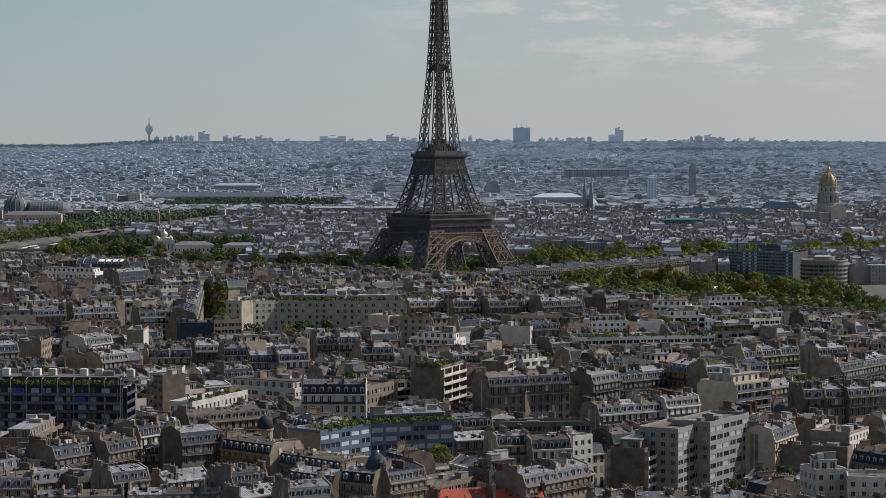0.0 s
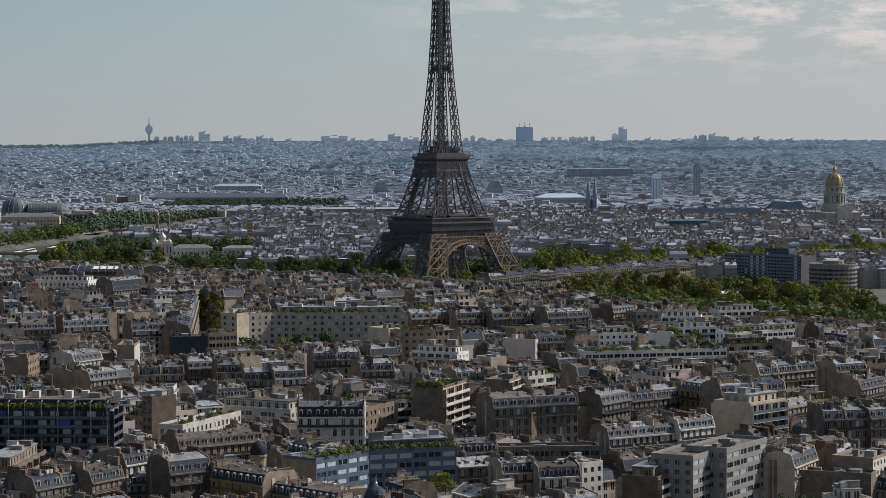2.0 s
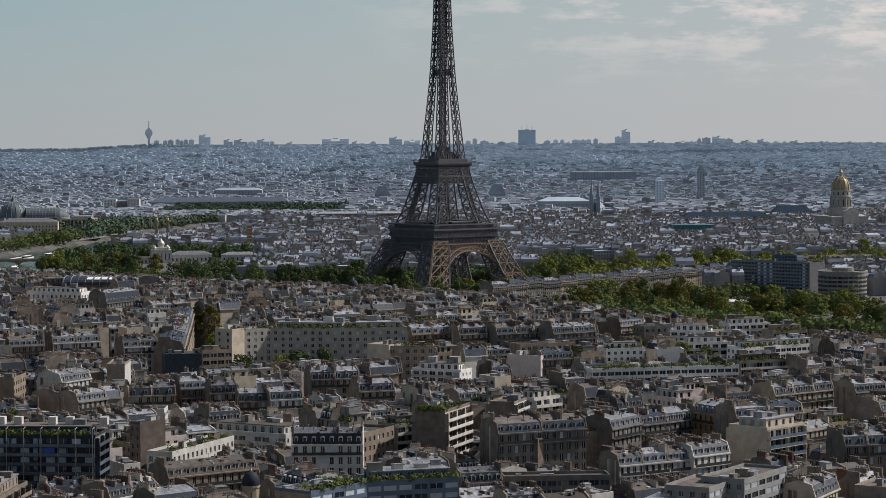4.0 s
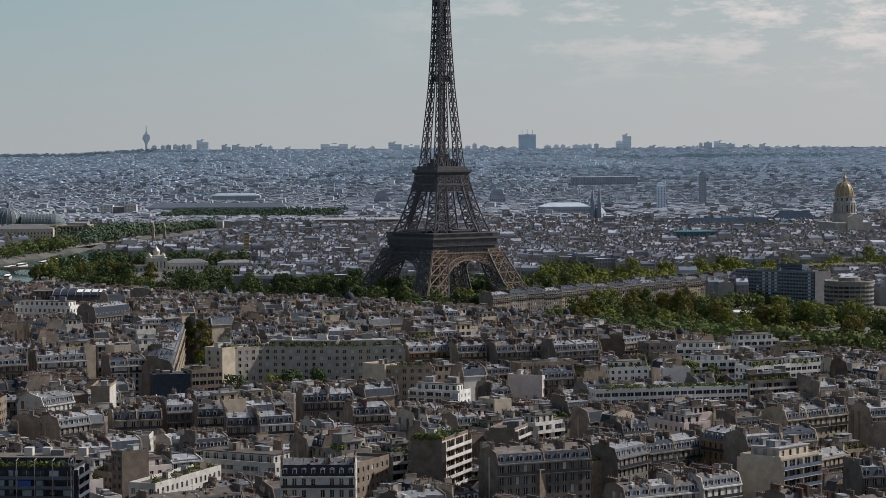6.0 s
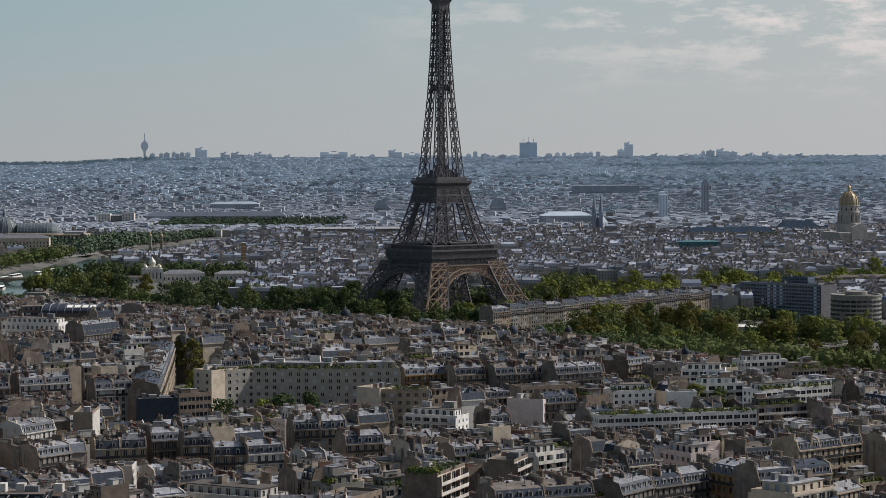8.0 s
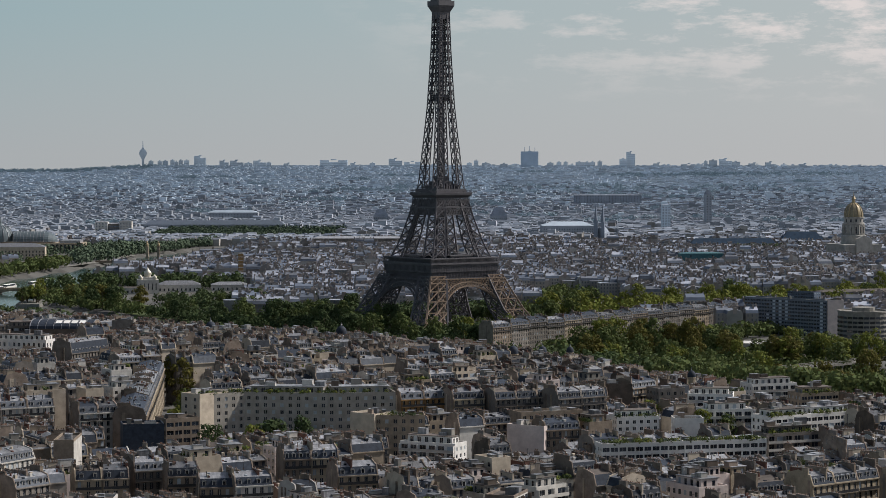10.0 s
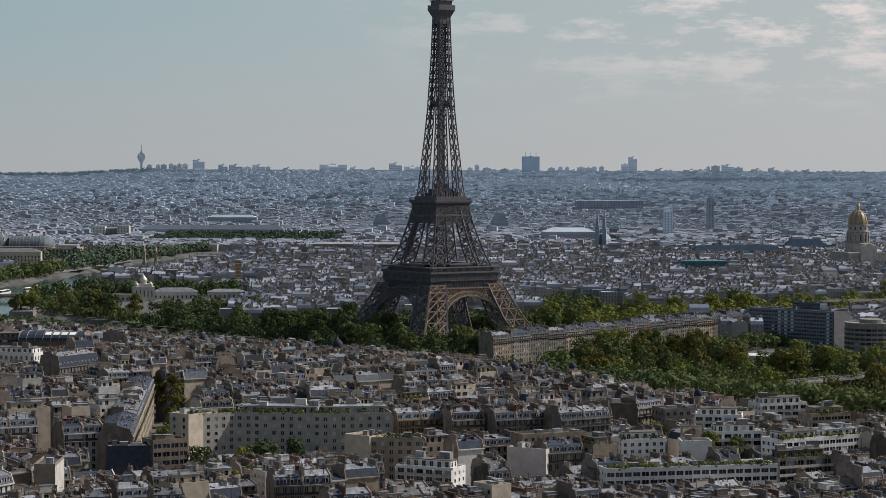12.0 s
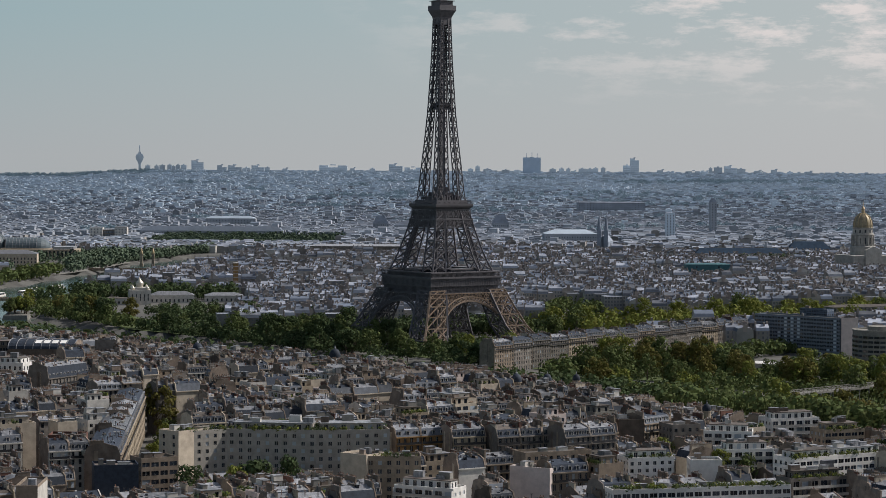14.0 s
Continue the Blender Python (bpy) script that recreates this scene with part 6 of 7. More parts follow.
PALE_STONE = material("pale_cut_stone", (0.345, 0.33, 0.305), 0.85, vary=0.05, stain=0.3, grain=6)
# skyline surfaces: base raised to pale blue to stand in for haze
SKYLINE = material("haze_paled_concrete", (0.60, 0.66, 0.72), 0.9, vary=0.2, stain=0.15, grain=40, bump=0)
SKYLINE_BLUE = material("haze_blued_tower_face", (0.44, 0.53, 0.64), 0.8, vary=0.05, stain=0.12, grain=40, bump=0)
SKYLINE_GLASS = material("haze_paled_window_bands", (0.48, 0.54, 0.61), 0.8, vary=0.1, stain=0.1, grain=40, bump=0)

gilded_dome_church(563, 1253)
white_domed_church(-315, 514)
glass_palace(-600, 1560)
long_hall("garden_palace", "ornate cream stone palace with a zinc roof", -602, 1300, 84, 34, 6, 0.5, 19, 5, CREAM, ZINC, 18)
spired_church(247, 1800)
pylon(-421, 1330)
pylon(-405, 1330)
brick_tower(-231, 684)
viaduct()
vaulted_hall(-222, -588, 44.8, 38, 22, -4)
TAKEN.extend([(288.4, -55.5, 84, 18, -43), (320, -82, 14, 18, 0)])
flat_block(288.4, -55.5, 81, 16, -43, 0.5, 29, random.Random(31), "ribbon", wall=SLAB_PANEL, penthouse=False, floor=3.0, coarse=True, side_style="blank", drawn=0.2, label="long pale blue-grey office slab with bands of windows", name="office_slab")
flat_block(301, -46, 26, 10, -43, 29.5, 5, random.Random(32), "ribbon", wall=BLUE_PANEL, penthouse=False, coarse=True, label="dark blue-grey plant floor on the office slab", name="roof_floor")
flat_block(320, -82, 13, 16, 0, 0.5, 29.5, random.Random(33), "blank", wall=PINK, penthouse=False, coarse=True, blank_sides=True, label="narrow pinkish concrete slab with blank walls", name="office_slab")
round_building(324, -196, 19.5, 28.5, 10, "curved pale concrete building with bands of windows")
long_hall("long_school_building", "long low grey building with flat roof", 420, 310, 120, 18, 20, 0.5, 15, 2.0, CONCRETE, GRAVEL_ROOF, 30)
long_hall("slate_palace", "long stone palace under a dark blue slate roof", 556, 1690, 68, 26, 2, 0.5, 15, 13, PALE_STONE, NAVY_ROOF, 18)
long_hall("slate_palace", "long stone palace under a dark blue slate roof", 437, 1590, 132, 18, 3, 0.5, 13, 8, PALE_STONE, NAVY_ROOF, 32)
long_hall("sheeted_scaffold", "building wrapped in teal scaffold sheeting", 330, 1040, 56, 16, 4, 0.5, 21, 1.5, TEAL, TEAL, 2)
# wall and roof colours of this palace include haze
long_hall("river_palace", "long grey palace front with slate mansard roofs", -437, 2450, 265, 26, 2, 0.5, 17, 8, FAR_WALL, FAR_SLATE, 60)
long_hall("square_palace", "pale stone palace block on the square", -628, 2300, 23, 26, 2, 0.5, 26, 1.5, PLASTER, ZINC, 4)
long_hall("square_palace", "pale stone palace block on the square", -584, 2300, 22, 26, 2, 0.5, 27, 1.5, PLASTER, ZINC, 4)
long_hall("square_palace", "grey colonnaded palace wing on the square", -606, 2306, 24, 22, 2, 0.5, 22, 2, STONE_GREY, ZINC, 12)
long_hall("pavilion", "low white pavilion with a curved roof", -285, 545, 46, 20, 8, 0.5, 8, 4, PLASTER, ZINC, 10)
long_hall("pavilion", "low white parish building", -345, 498, 60, 12, 8, 0.5, 7, 1, PLASTER, GRAVEL_ROOF, 14)
long_hall("pavilion", "low white pavilion roof in the trees", -232, 560, 40, 18, 8, 0.5, 7, 3, PLASTER, ZINC, 8)
long_hall("garden_pavilion", "long low building with gleaming white roof", 238, -236, 36, 10, -25, 0.5, 7, 1.5, PLASTER, AWNING, 8)
long_hall("river_museum", "long grey hall with a pale roof", -135, 1640, 142, 22, 2, 0.5, 19, 3, STONE_GREY, ZINC, 30)
# from here on, walls and roofs carry haze in their colours
long_hall("white_block", "plain white slab among the roofs", 399, 2300, 16, 16, 0, 0.5, 57, 1, FAR_PALE, FAR_ROOF, 3)
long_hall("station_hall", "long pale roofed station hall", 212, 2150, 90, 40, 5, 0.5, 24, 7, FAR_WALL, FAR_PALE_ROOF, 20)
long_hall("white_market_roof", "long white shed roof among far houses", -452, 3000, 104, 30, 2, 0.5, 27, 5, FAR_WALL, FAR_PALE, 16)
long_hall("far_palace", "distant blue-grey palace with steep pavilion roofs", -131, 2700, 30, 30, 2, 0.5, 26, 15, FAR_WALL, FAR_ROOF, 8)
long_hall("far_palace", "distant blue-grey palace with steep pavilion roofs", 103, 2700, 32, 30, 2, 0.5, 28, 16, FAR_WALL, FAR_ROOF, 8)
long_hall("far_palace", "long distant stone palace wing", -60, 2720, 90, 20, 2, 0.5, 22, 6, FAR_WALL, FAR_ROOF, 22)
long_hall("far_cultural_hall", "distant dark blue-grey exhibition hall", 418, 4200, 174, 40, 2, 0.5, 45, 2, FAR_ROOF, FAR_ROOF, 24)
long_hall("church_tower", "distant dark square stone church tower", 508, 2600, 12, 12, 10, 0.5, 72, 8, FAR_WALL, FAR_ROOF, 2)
# the stone row along the avenue
for k in range(15):
    q = (k + 0.5) / 15
    turn = 49.2
    x, y = 40 + 212 * q - 0.757 * 7, -246 + 246 * q + 0.653 * 7
    TAKEN.append((x, y, 22, 14, turn))
    mansard_house(x, y, 21.6, 14, turn, ground_z(x, y), 19 + (k % 3) * 0.7, random.Random(700 + k), wall=STONE_GREY if k % 4 else STONE, lower=SLATE, upper=SLATE if k % 3 else ZINC, chimneys=4)
cupola(-53, -671, 46.5, 2.9)
cupola(-68, -668, 45.5, 2.1)
cupola(40, -822, 48.5, 2.4)
cupola(55, -809, 48.0, 2.0)
cupola(69, -806, 48.0, 1.8)
cupola(-129, -647, 47.5, 2.8)
cupola(-138, -645, 46.5, 2.3)
cupola(117, -938, 48.0, 1.8)
cupola(-13, -1532, 38.0, 3.1)
cupola(-51, -1436, 38.5, 2.4, "small grey zinc onion cupola")
broadcast_tower(-1494, 9600)
skyline_block(-1467, 21, 25, 127)
skyline_block(-1423, 19, 25, 127)
skyline_block(-1399, 25, 25, 129)
skyline_block(-1361, 19, 25, 132)
skyline_block(-1340, 16, 25, 125)
skyline_block(-1320, 19, 25, 131)
skyline_block(-1295, 24, 25, 131)
skyline_block(-1245, 56, 32, 153, steps=2, label="distant pair of tall blocks with a reddish side")
skyline_block(-1121, 44, 32, 130, steps=2)
skyline_block(-1070, 65, 32, 130, steps=2)
skyline_block(-999, 37, 25, 119)
skyline_block(-956, 62, 32, 130, steps=2)
skyline_block(-891, 22, 25, 121)
skyline_block(-806, 44, 32, 116, steps=2)
skyline_block(-631, 135, 32, 132, steps=3)
skyline_block(-482, 44, 32, 119, steps=2)
skyline_block(-388, 27, 25, 118)
skyline_block(-295, 66, 32, 139, steps=2)
skyline_block(-220, 81, 32, 124, steps=3)
skyline_block(86, 25, 25, 119)
skyline_block(121, 21, 25, 131)
skyline_block(160, 37, 25, 119)
skyline_block(248, 37, 25, 115)
skyline_block(304, 44, 32, 111, steps=2)
skyline_block(350, 85, 32, 175, masts=3, label="distant dark blue office tower with three masts on the skyline")
skyline_block(478, 31, 25, 120)
skyline_block(525, 22, 25, 123)
skyline_block(559, 19, 25, 123)
skyline_block(618, 35, 25, 123)
skyline_block(655, 35, 25, 122)
skyline_block(690, 21, 25, 125)
skyline_block(725, 21, 25, 127)
skyline_block(832, 34, 25, 139)
skyline_block(866, 41, 32, 173, steps=2)
skyline_block(998, 50, 32, 117, steps=2)
skyline_block(1187, 57, 32, 112, steps=2)
skyline_block(1245, 15, 25, 128)
skyline_block(1269, 38, 25, 132)
skyline_block(1319, 59, 32, 138, steps=2)
skyline_block(1379, 40, 32, 125)
skyline_block(1463, 57, 32, 117, steps=2)
skyline_block(1545, 48, 32, 122, steps=2)
skyline_block(1621, 25, 25, 112)
skyline_block(1715, 44, 32, 114, steps=2)

skyline_rng = random.Random(77)
for k in range(30):
    w = skyline_rng.uniform(15, 60)
    skyline_block(skyline_rng.uniform(-1350, 1850), w, 25, skyline_rng.uniform(100, 114), steps=skyline_rng.choice((1, 2, 3)), y=skyline_rng.uniform(8800, 9500))

# lawn running away from the tower
ribbon([(85, 62), (330, 241), (700, 512)], 34, 1.0, GRASS, "lawn", "long green lawn of the park", "lawn")
# gardens under the trees on the near bank
ribbon([(330, -470), (150, -265), (-20, -75), (-250, 165), (-380, 430)], 28, 1.0, GRASS, "lawn", "shaded green lawn of the riverside gardens", "lawn")
# quay road on the far bank
ribbon([(-575, 560), (-545, 900), (-478, 1240), (-462, 1470)], 9, 1.0, CONCRETE, "quay_road", "pale stone quay road along the river", "road")


def fill_quarter():
    rng = random.Random(5)
    block_w, block_d, street = 58.0, 43.0, 10.0
    ca, sa = math.cos(radians(31)), math.sin(radians(31))
    plots = []
    for j in range(-34, 24):
        for i in range(-34, 24):
            gx, gy = i * (block_w + street), j * (block_d + street)
            bx, by = gx * ca - gy * sa, gx * sa + gy * ca
            if by > -300 or not in_view(bx, by, 60):
                continue
            swing = 31 + 10 * noise.noise(Vector((bx / 300, by / 300, 0.4)))
            cb, sb = math.cos(radians(swing)), math.sin(radians(swing))
            rows = [(block_w, -block_d / 2, 0, 0), (block_w, block_d / 2, 180, 0), (block_d - 26, -block_w / 2, 270, 1), (block_d - 26, block_w / 2, 90, 1)]
            for length, off, face, across in rows:
                a = 0.0
                while a < length - 5:
                    w = min(rng.uniform(7.5, 14), length - a)
                    if length - a - w < 5:
                        w = length - a
                    d = rng.uniform(10, 12.5)
                    lx, ly = a - length / 2 + w / 2, off - math.copysign(d / 2, off)
                    if across:
                        lx, ly = ly, lx
                    plots.append((bx + lx * cb - ly * sb, by + lx * sb + ly * cb, w, d, swing + face))
                    a += w
            # a low house in the yard
            if rng.random() < 0.75:
                plots.append((bx, by, rng.uniform(9, 16), rng.uniform(6, 9), swing + rng.choice((0, 90))))
    plots.sort(key=lambda q: q[1])
    built, rest = {}, []
    for n, (x, y, w, d, turn) in enumerate(plots):
        if not in_view(x, y, 8) or taken(x, y, w, d, turn) or y > far_edge(x):
            continue
        one = random.Random(n)
        z = ground_z(x, y)
        low = d < 10
        top = 36.5 + 10.5 * smooth01((y + 1560) / 520) + 1.5 * smooth01((y + 1000) / 350)
        h = max(12.0, top - z + one.choice((-6, -4, -2.5, -1.5, -1, 0, 0.5, 1, 2.5)))
        if low:
            h = one.uniform(7, 13)
        limit = roof_limit(x, y, w) - z
        kind = one.random()
        if limit < h + 4.5:
            if limit < 7.5:
                if one.random() < 0.4 and limit > 4:
                    tree(x, y, z, one, one.choice(["green", "dark"]), 0.055 * min(limit + 3, 11))
                continue
            h = limit - (2.0 if low else 4.5)
            if h < 10:
                low, h = True, min(h + 2.5, 10)
        if y > JOIN_LINE:
            BAKE.append(Shape())
        if low:
            mansard_house(x, y, w, d, turn, z, h, one, lower=ZINC, near=False, chimneys=1, steep=0.4, rise=1.8, balconies=False, wall=one.choice([PLASTER, PARTY, CREAM]), label="low courtyard house under a zinc roof", name="courtyard_house")
        elif kind < 0.78:
            mansard_house(x, y, w, d, turn, z, h, one, near=y < NEAR_LINE, coarse=y > JOIN_LINE, chimneys=one.randint(3, 5) if y > JOIN_LINE else one.randint(2, 3), steep=one.choice((2.6, 2.8, 3.4, 0.4)), balconies=one.random() < 0.6, upper=one.choice((ZINC, ZINC, ZINC, SLATE, GRAVEL_ROOF)), crossed=one.random() < 0.9)
        else:
            style = one.choice(["grid", "balcony", "ribbon", "grid"])
            flat_block(x, y, w, d, turn, z, h + 1, one, style, near=y < NEAR_LINE, coarse=y > JOIN_LINE, plants=one.choice([0, 0, 10, 20]), blank_sides=one.random() < 0.7)
        if BAKE:
            m = pose(x, y, z, 0, 0, turn)
            if BAKED[0] == "apartment_building" and built.get(BAKED[0], 0) >= 20:
                rest.append(BAKE.pop())
                continue
            me = BAKE.pop().mesh(BAKED[0])
            me.transform(m.inverted())
            built[BAKED[0]] = built.get(BAKED[0], 0) + 1
            ob = new(BAKED[0], me)
            ob.matrix_world = m
            tagged(ob, *BAKED[1:])
    # those beyond, joined, each with a tone of its own
    BAKE.append(Shape())
    tones = []
    for q in rest:
        tones += [rng.random()] * len(q.f)
        bake(q, Matrix.Identity(4))
    me = BAKE.pop().mesh("hillside_houses")
    me.attributes.new("tone", "FLOAT", "FACE").data.foreach_set("value", tones)
    tagged(new("hillside_houses", me), "packed stone houses under zinc and slate mansard roofs", "houses", kind="stuff")


fill_quarter()


# ---- parks, quays and avenues of trees ----
def scatter_trees():
    rng = random.Random(3)

    def belt(ax, ay, bx, by, half, n, keys, size=1.0):
        for _ in range(n):
            t, u = rng.random(), rng.uniform(-1, 1)
            L = math.hypot(bx - ax, by - ay)
            x = ax + (bx - ax) * t - (by - ay) / L * u * half
            y = ay + (by - ay) * t + (bx - ax) / L * u * half
            if -RIVER_HALF - 8 < river_distance(x, y) < RIVER_HALF + 8 or not in_view(x, y, 20) or taken(x, y, 6, 6, 0) or max(abs(x), abs(y)) < 30:
                continue
            tree(x, y, ground_z(x, y), rng, rng.choice(keys), size * rng.uniform(0.8, 1.2))
    # the near bank: quay and gardens in front of the tower
    belt(310, -440, 40, -130, 48, 56, ["light", "green", "olive", "green"], 1.3)
    belt(285, -330, 120, -170, 25, 24, ["green", "dark", "olive"], 1.2)
    belt(40, -215, -70, -60, 38, 26, ["dark", "green"], 1.25)
    belt(-60, -70, -280, 150, 34, 46, ["green", "dark", "green"], 1.3)
    belt(-70, 60, -200, 260, 38, 24, ["dark", "green"], 1.25)
    belt(-280, 150, -420, 440, 30, 24, ["green", "olive", "dark"], 1.3)
    belt(40, 60, 110, 110, 30, 10, ["dark", "green"], 1.2)
    belt(300, -800, 110, -600, 45, 60, ["light", "green", "olive", "green"], 1.15)
    # the long lawn's edges
    belt(105, 150, 520, 470, 34, 24, ["green", "light", "light"], 1.3)
    belt(230, 60, 640, 370, 34, 20, ["green", "light"], 1.3)


scatter_trees()


def woods(ax, ay, bx, by, half, n, label, m, r0=5.0, r1=8.0, seed=1):
    """A far belt of trees, joined: crowns of leaf sprays down to the ground."""
    rng = random.Random(seed)
    s = Shape()
    L = math.hypot(bx - ax, by - ay)
    for _ in range(n):
        t, u = rng.random(), rng.uniform(-1, 1)
        x = ax + (bx - ax) * t - (by - ay) / L * u * half
        y = ay + (by - ay) * t + (bx - ax) / L * u * half
        if taken(x, y, 6, 6, 0) or (y < 1900 and abs(river_distance(x, y)) < RIVER_HALF + 3):
            continue
        z, r = ground_z(x, y), rng.uniform(r0, r1)
        for k in range(3):
            i = len(s.v)
            leaf_clump(s, (x + rng.uniform(-r, r) * .6, y + rng.uniform(-r, r) * .6, z + r * (0.7 + 0.45 * k)), r, rng, 19, m)
            s.v[i:] = [far(*p) for p in s.v[i:]]
    tagged(new("woods", s.mesh("woods")), label, "trees", kind="stuff")


woods(320, -450, 60, -150, 50, 260, "shrubs and low trees of the riverside garden", LEAF, 3.0, 5.0, 2)
woods(40, -200, -60, -70, 42, 90, "shrubs and low trees round the tower", LEAF_DARK, 3.0, 5.0, 3)
woods(-60, -70, -285, 150, 42, 260, "shrubs and low trees of the riverside garden", LEAF_DARK, 3.5, 5.5, 4)
woods(-285, 150, -425, 440, 34, 140, "shrubs and low trees of the riverside garden", LEAF, 3.5, 5.5, 5)
woods(-60, 40, -220, 290, 44, 170, "shrubs and low trees behind the gardens", LEAF_DARK, 3.5, 6.0, 6)
woods(-300, -140, -540, 250, 30, 150, "trees along the far quay", LEAF, 3.5, 5.5, 7)
woods(-360, 60, -190, -30, 25, 110, "trees along the near quay", LEAF, 3.5, 5.5, 31)
woods(-270, 330, -235, 440, 22, 50, "garden trees beside the white church", LEAF_DARK, 3.0, 4.5, 32)
woods(105, 150, 520, 470, 40, 300, "trees beside the lawn", LEAF_LIGHT, 4.5, 7.0, 8)
woods(230, 60, 640, 370, 36, 240, "trees beside the lawn", LEAF, 4.5, 6.5, 9)
woods(72, -290, 285, -45, 13, 170, "avenue trees before the stone row", LEAF, 3.8, 5.5, 51)
woods(195, -640, 335, -560, 26, 100, "trees before the viaduct", LEAF, 4.5, 6.5, 52)
woods(170, -690, -60, -330, 40, 230, "trees on the slope above the river", LEAF, 3.5, 6.0, 21)
woods(290, -860, 120, -700, 48, 260, "trees on the slope above the river", LEAF, 3.5, 6.0, 33)
woods(120, -760, 20, -620, 40, 150, "trees on the slope above the river", LEAF_DARK, 3.5, 5.5, 34)
woods(-60, -330, -440, 190, 40, 330, "trees on the slope above the river", LEAF, 3.5, 6.0, 22)
woods(-640, 1030, -600, 1500, 50, 150, "avenue trees before the exhibition hall", LEAF_HAZED, 5.0, 7.0, 23)
woods(-430, 400, -355, 490, 24, 50, "garden trees before the white church", LEAF, 4.0, 6.0, 24)
woods(60, 330, 180, 480, 40, 90, "park trees beyond the tower", LEAF, 4.0, 6.5, 25)
woods(-545, 620, -500, 1130, 20, 150, "row of green quay trees along the river", LEAF)
woods(-445, 1165, -500, 1640, 60, 330, "park trees by the river", LEAF_HAZED)
woods(-510, 2150, -190, 2150, 80, 260, "clipped garden trees before the palace", LEAF_HAZED)
woods(-510, 2330, -190, 2330, 70, 260, "garden trees before the palace", LEAF_HAZED)
woods(-465, 1500, -375, 1880, 14, 130, "quay trees at the bend of the river", LEAF_HAZED, 5.0, 7.0, 50)
woods(-400, 600, -225, 615, 30, 90, "trees behind the white church", LEAF_DARK)
woods(-247, -165, -470, 140, 34, 330, "trees along the near bank", LEAF_DARK, 5.0, 7.5, 41)
woods(141, -602, -241, -172, 34, 330, "trees along the near bank", LEAF_DARK, 5.0, 7.5, 42)
woods(-392, 262, -150, -45, 16, 200, "quay trees below the gardens", LEAF_DARK, 4.5, 6.5, 46)
woods(-75, 75, 75, 165, 38, 190, "trees behind the tower", LEAF_DARK, 4.5, 7.0, 47)
woods(-150, 60, -60, -40, 26, 120, "trees beside the tower", LEAF_DARK, 4.5, 6.5, 48)
woods(-20, -70, 60, -70, 16, 46, "low trees before the tower", LEAF_DARK, 3.5, 5.0, 49)
# these far woods take the haze-blue leaf colour
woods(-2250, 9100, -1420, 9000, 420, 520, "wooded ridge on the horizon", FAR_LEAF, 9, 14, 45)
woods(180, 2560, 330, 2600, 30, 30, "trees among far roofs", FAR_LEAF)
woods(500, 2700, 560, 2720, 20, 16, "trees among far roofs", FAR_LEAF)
woods(-430, 520, -370, 640, 26, 30, "garden trees beside the white church", LEAF_DARK)
woods(-340, 640, -240, 920, 34, 70, "trees among the houses", LEAF)
woods(250, 480, 430, 640, 40, 50, "park trees", LEAF)
woods(290, 1500, 330, 1860, 26, 60, "garden trees among the roofs", LEAF_DARK)
woods(420, 1450, 520, 1500, 20, 24, "garden trees among the roofs", LEAF_DARK)
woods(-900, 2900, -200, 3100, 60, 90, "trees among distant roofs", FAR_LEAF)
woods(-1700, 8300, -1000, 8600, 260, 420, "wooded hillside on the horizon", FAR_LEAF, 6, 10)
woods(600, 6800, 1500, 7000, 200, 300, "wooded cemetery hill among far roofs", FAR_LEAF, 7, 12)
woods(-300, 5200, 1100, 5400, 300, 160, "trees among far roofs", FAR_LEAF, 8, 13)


patch_rng = random.Random(91)
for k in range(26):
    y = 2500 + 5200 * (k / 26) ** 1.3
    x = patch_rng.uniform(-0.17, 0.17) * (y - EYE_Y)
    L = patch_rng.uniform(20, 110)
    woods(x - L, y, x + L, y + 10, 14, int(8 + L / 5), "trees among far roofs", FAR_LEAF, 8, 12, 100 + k)


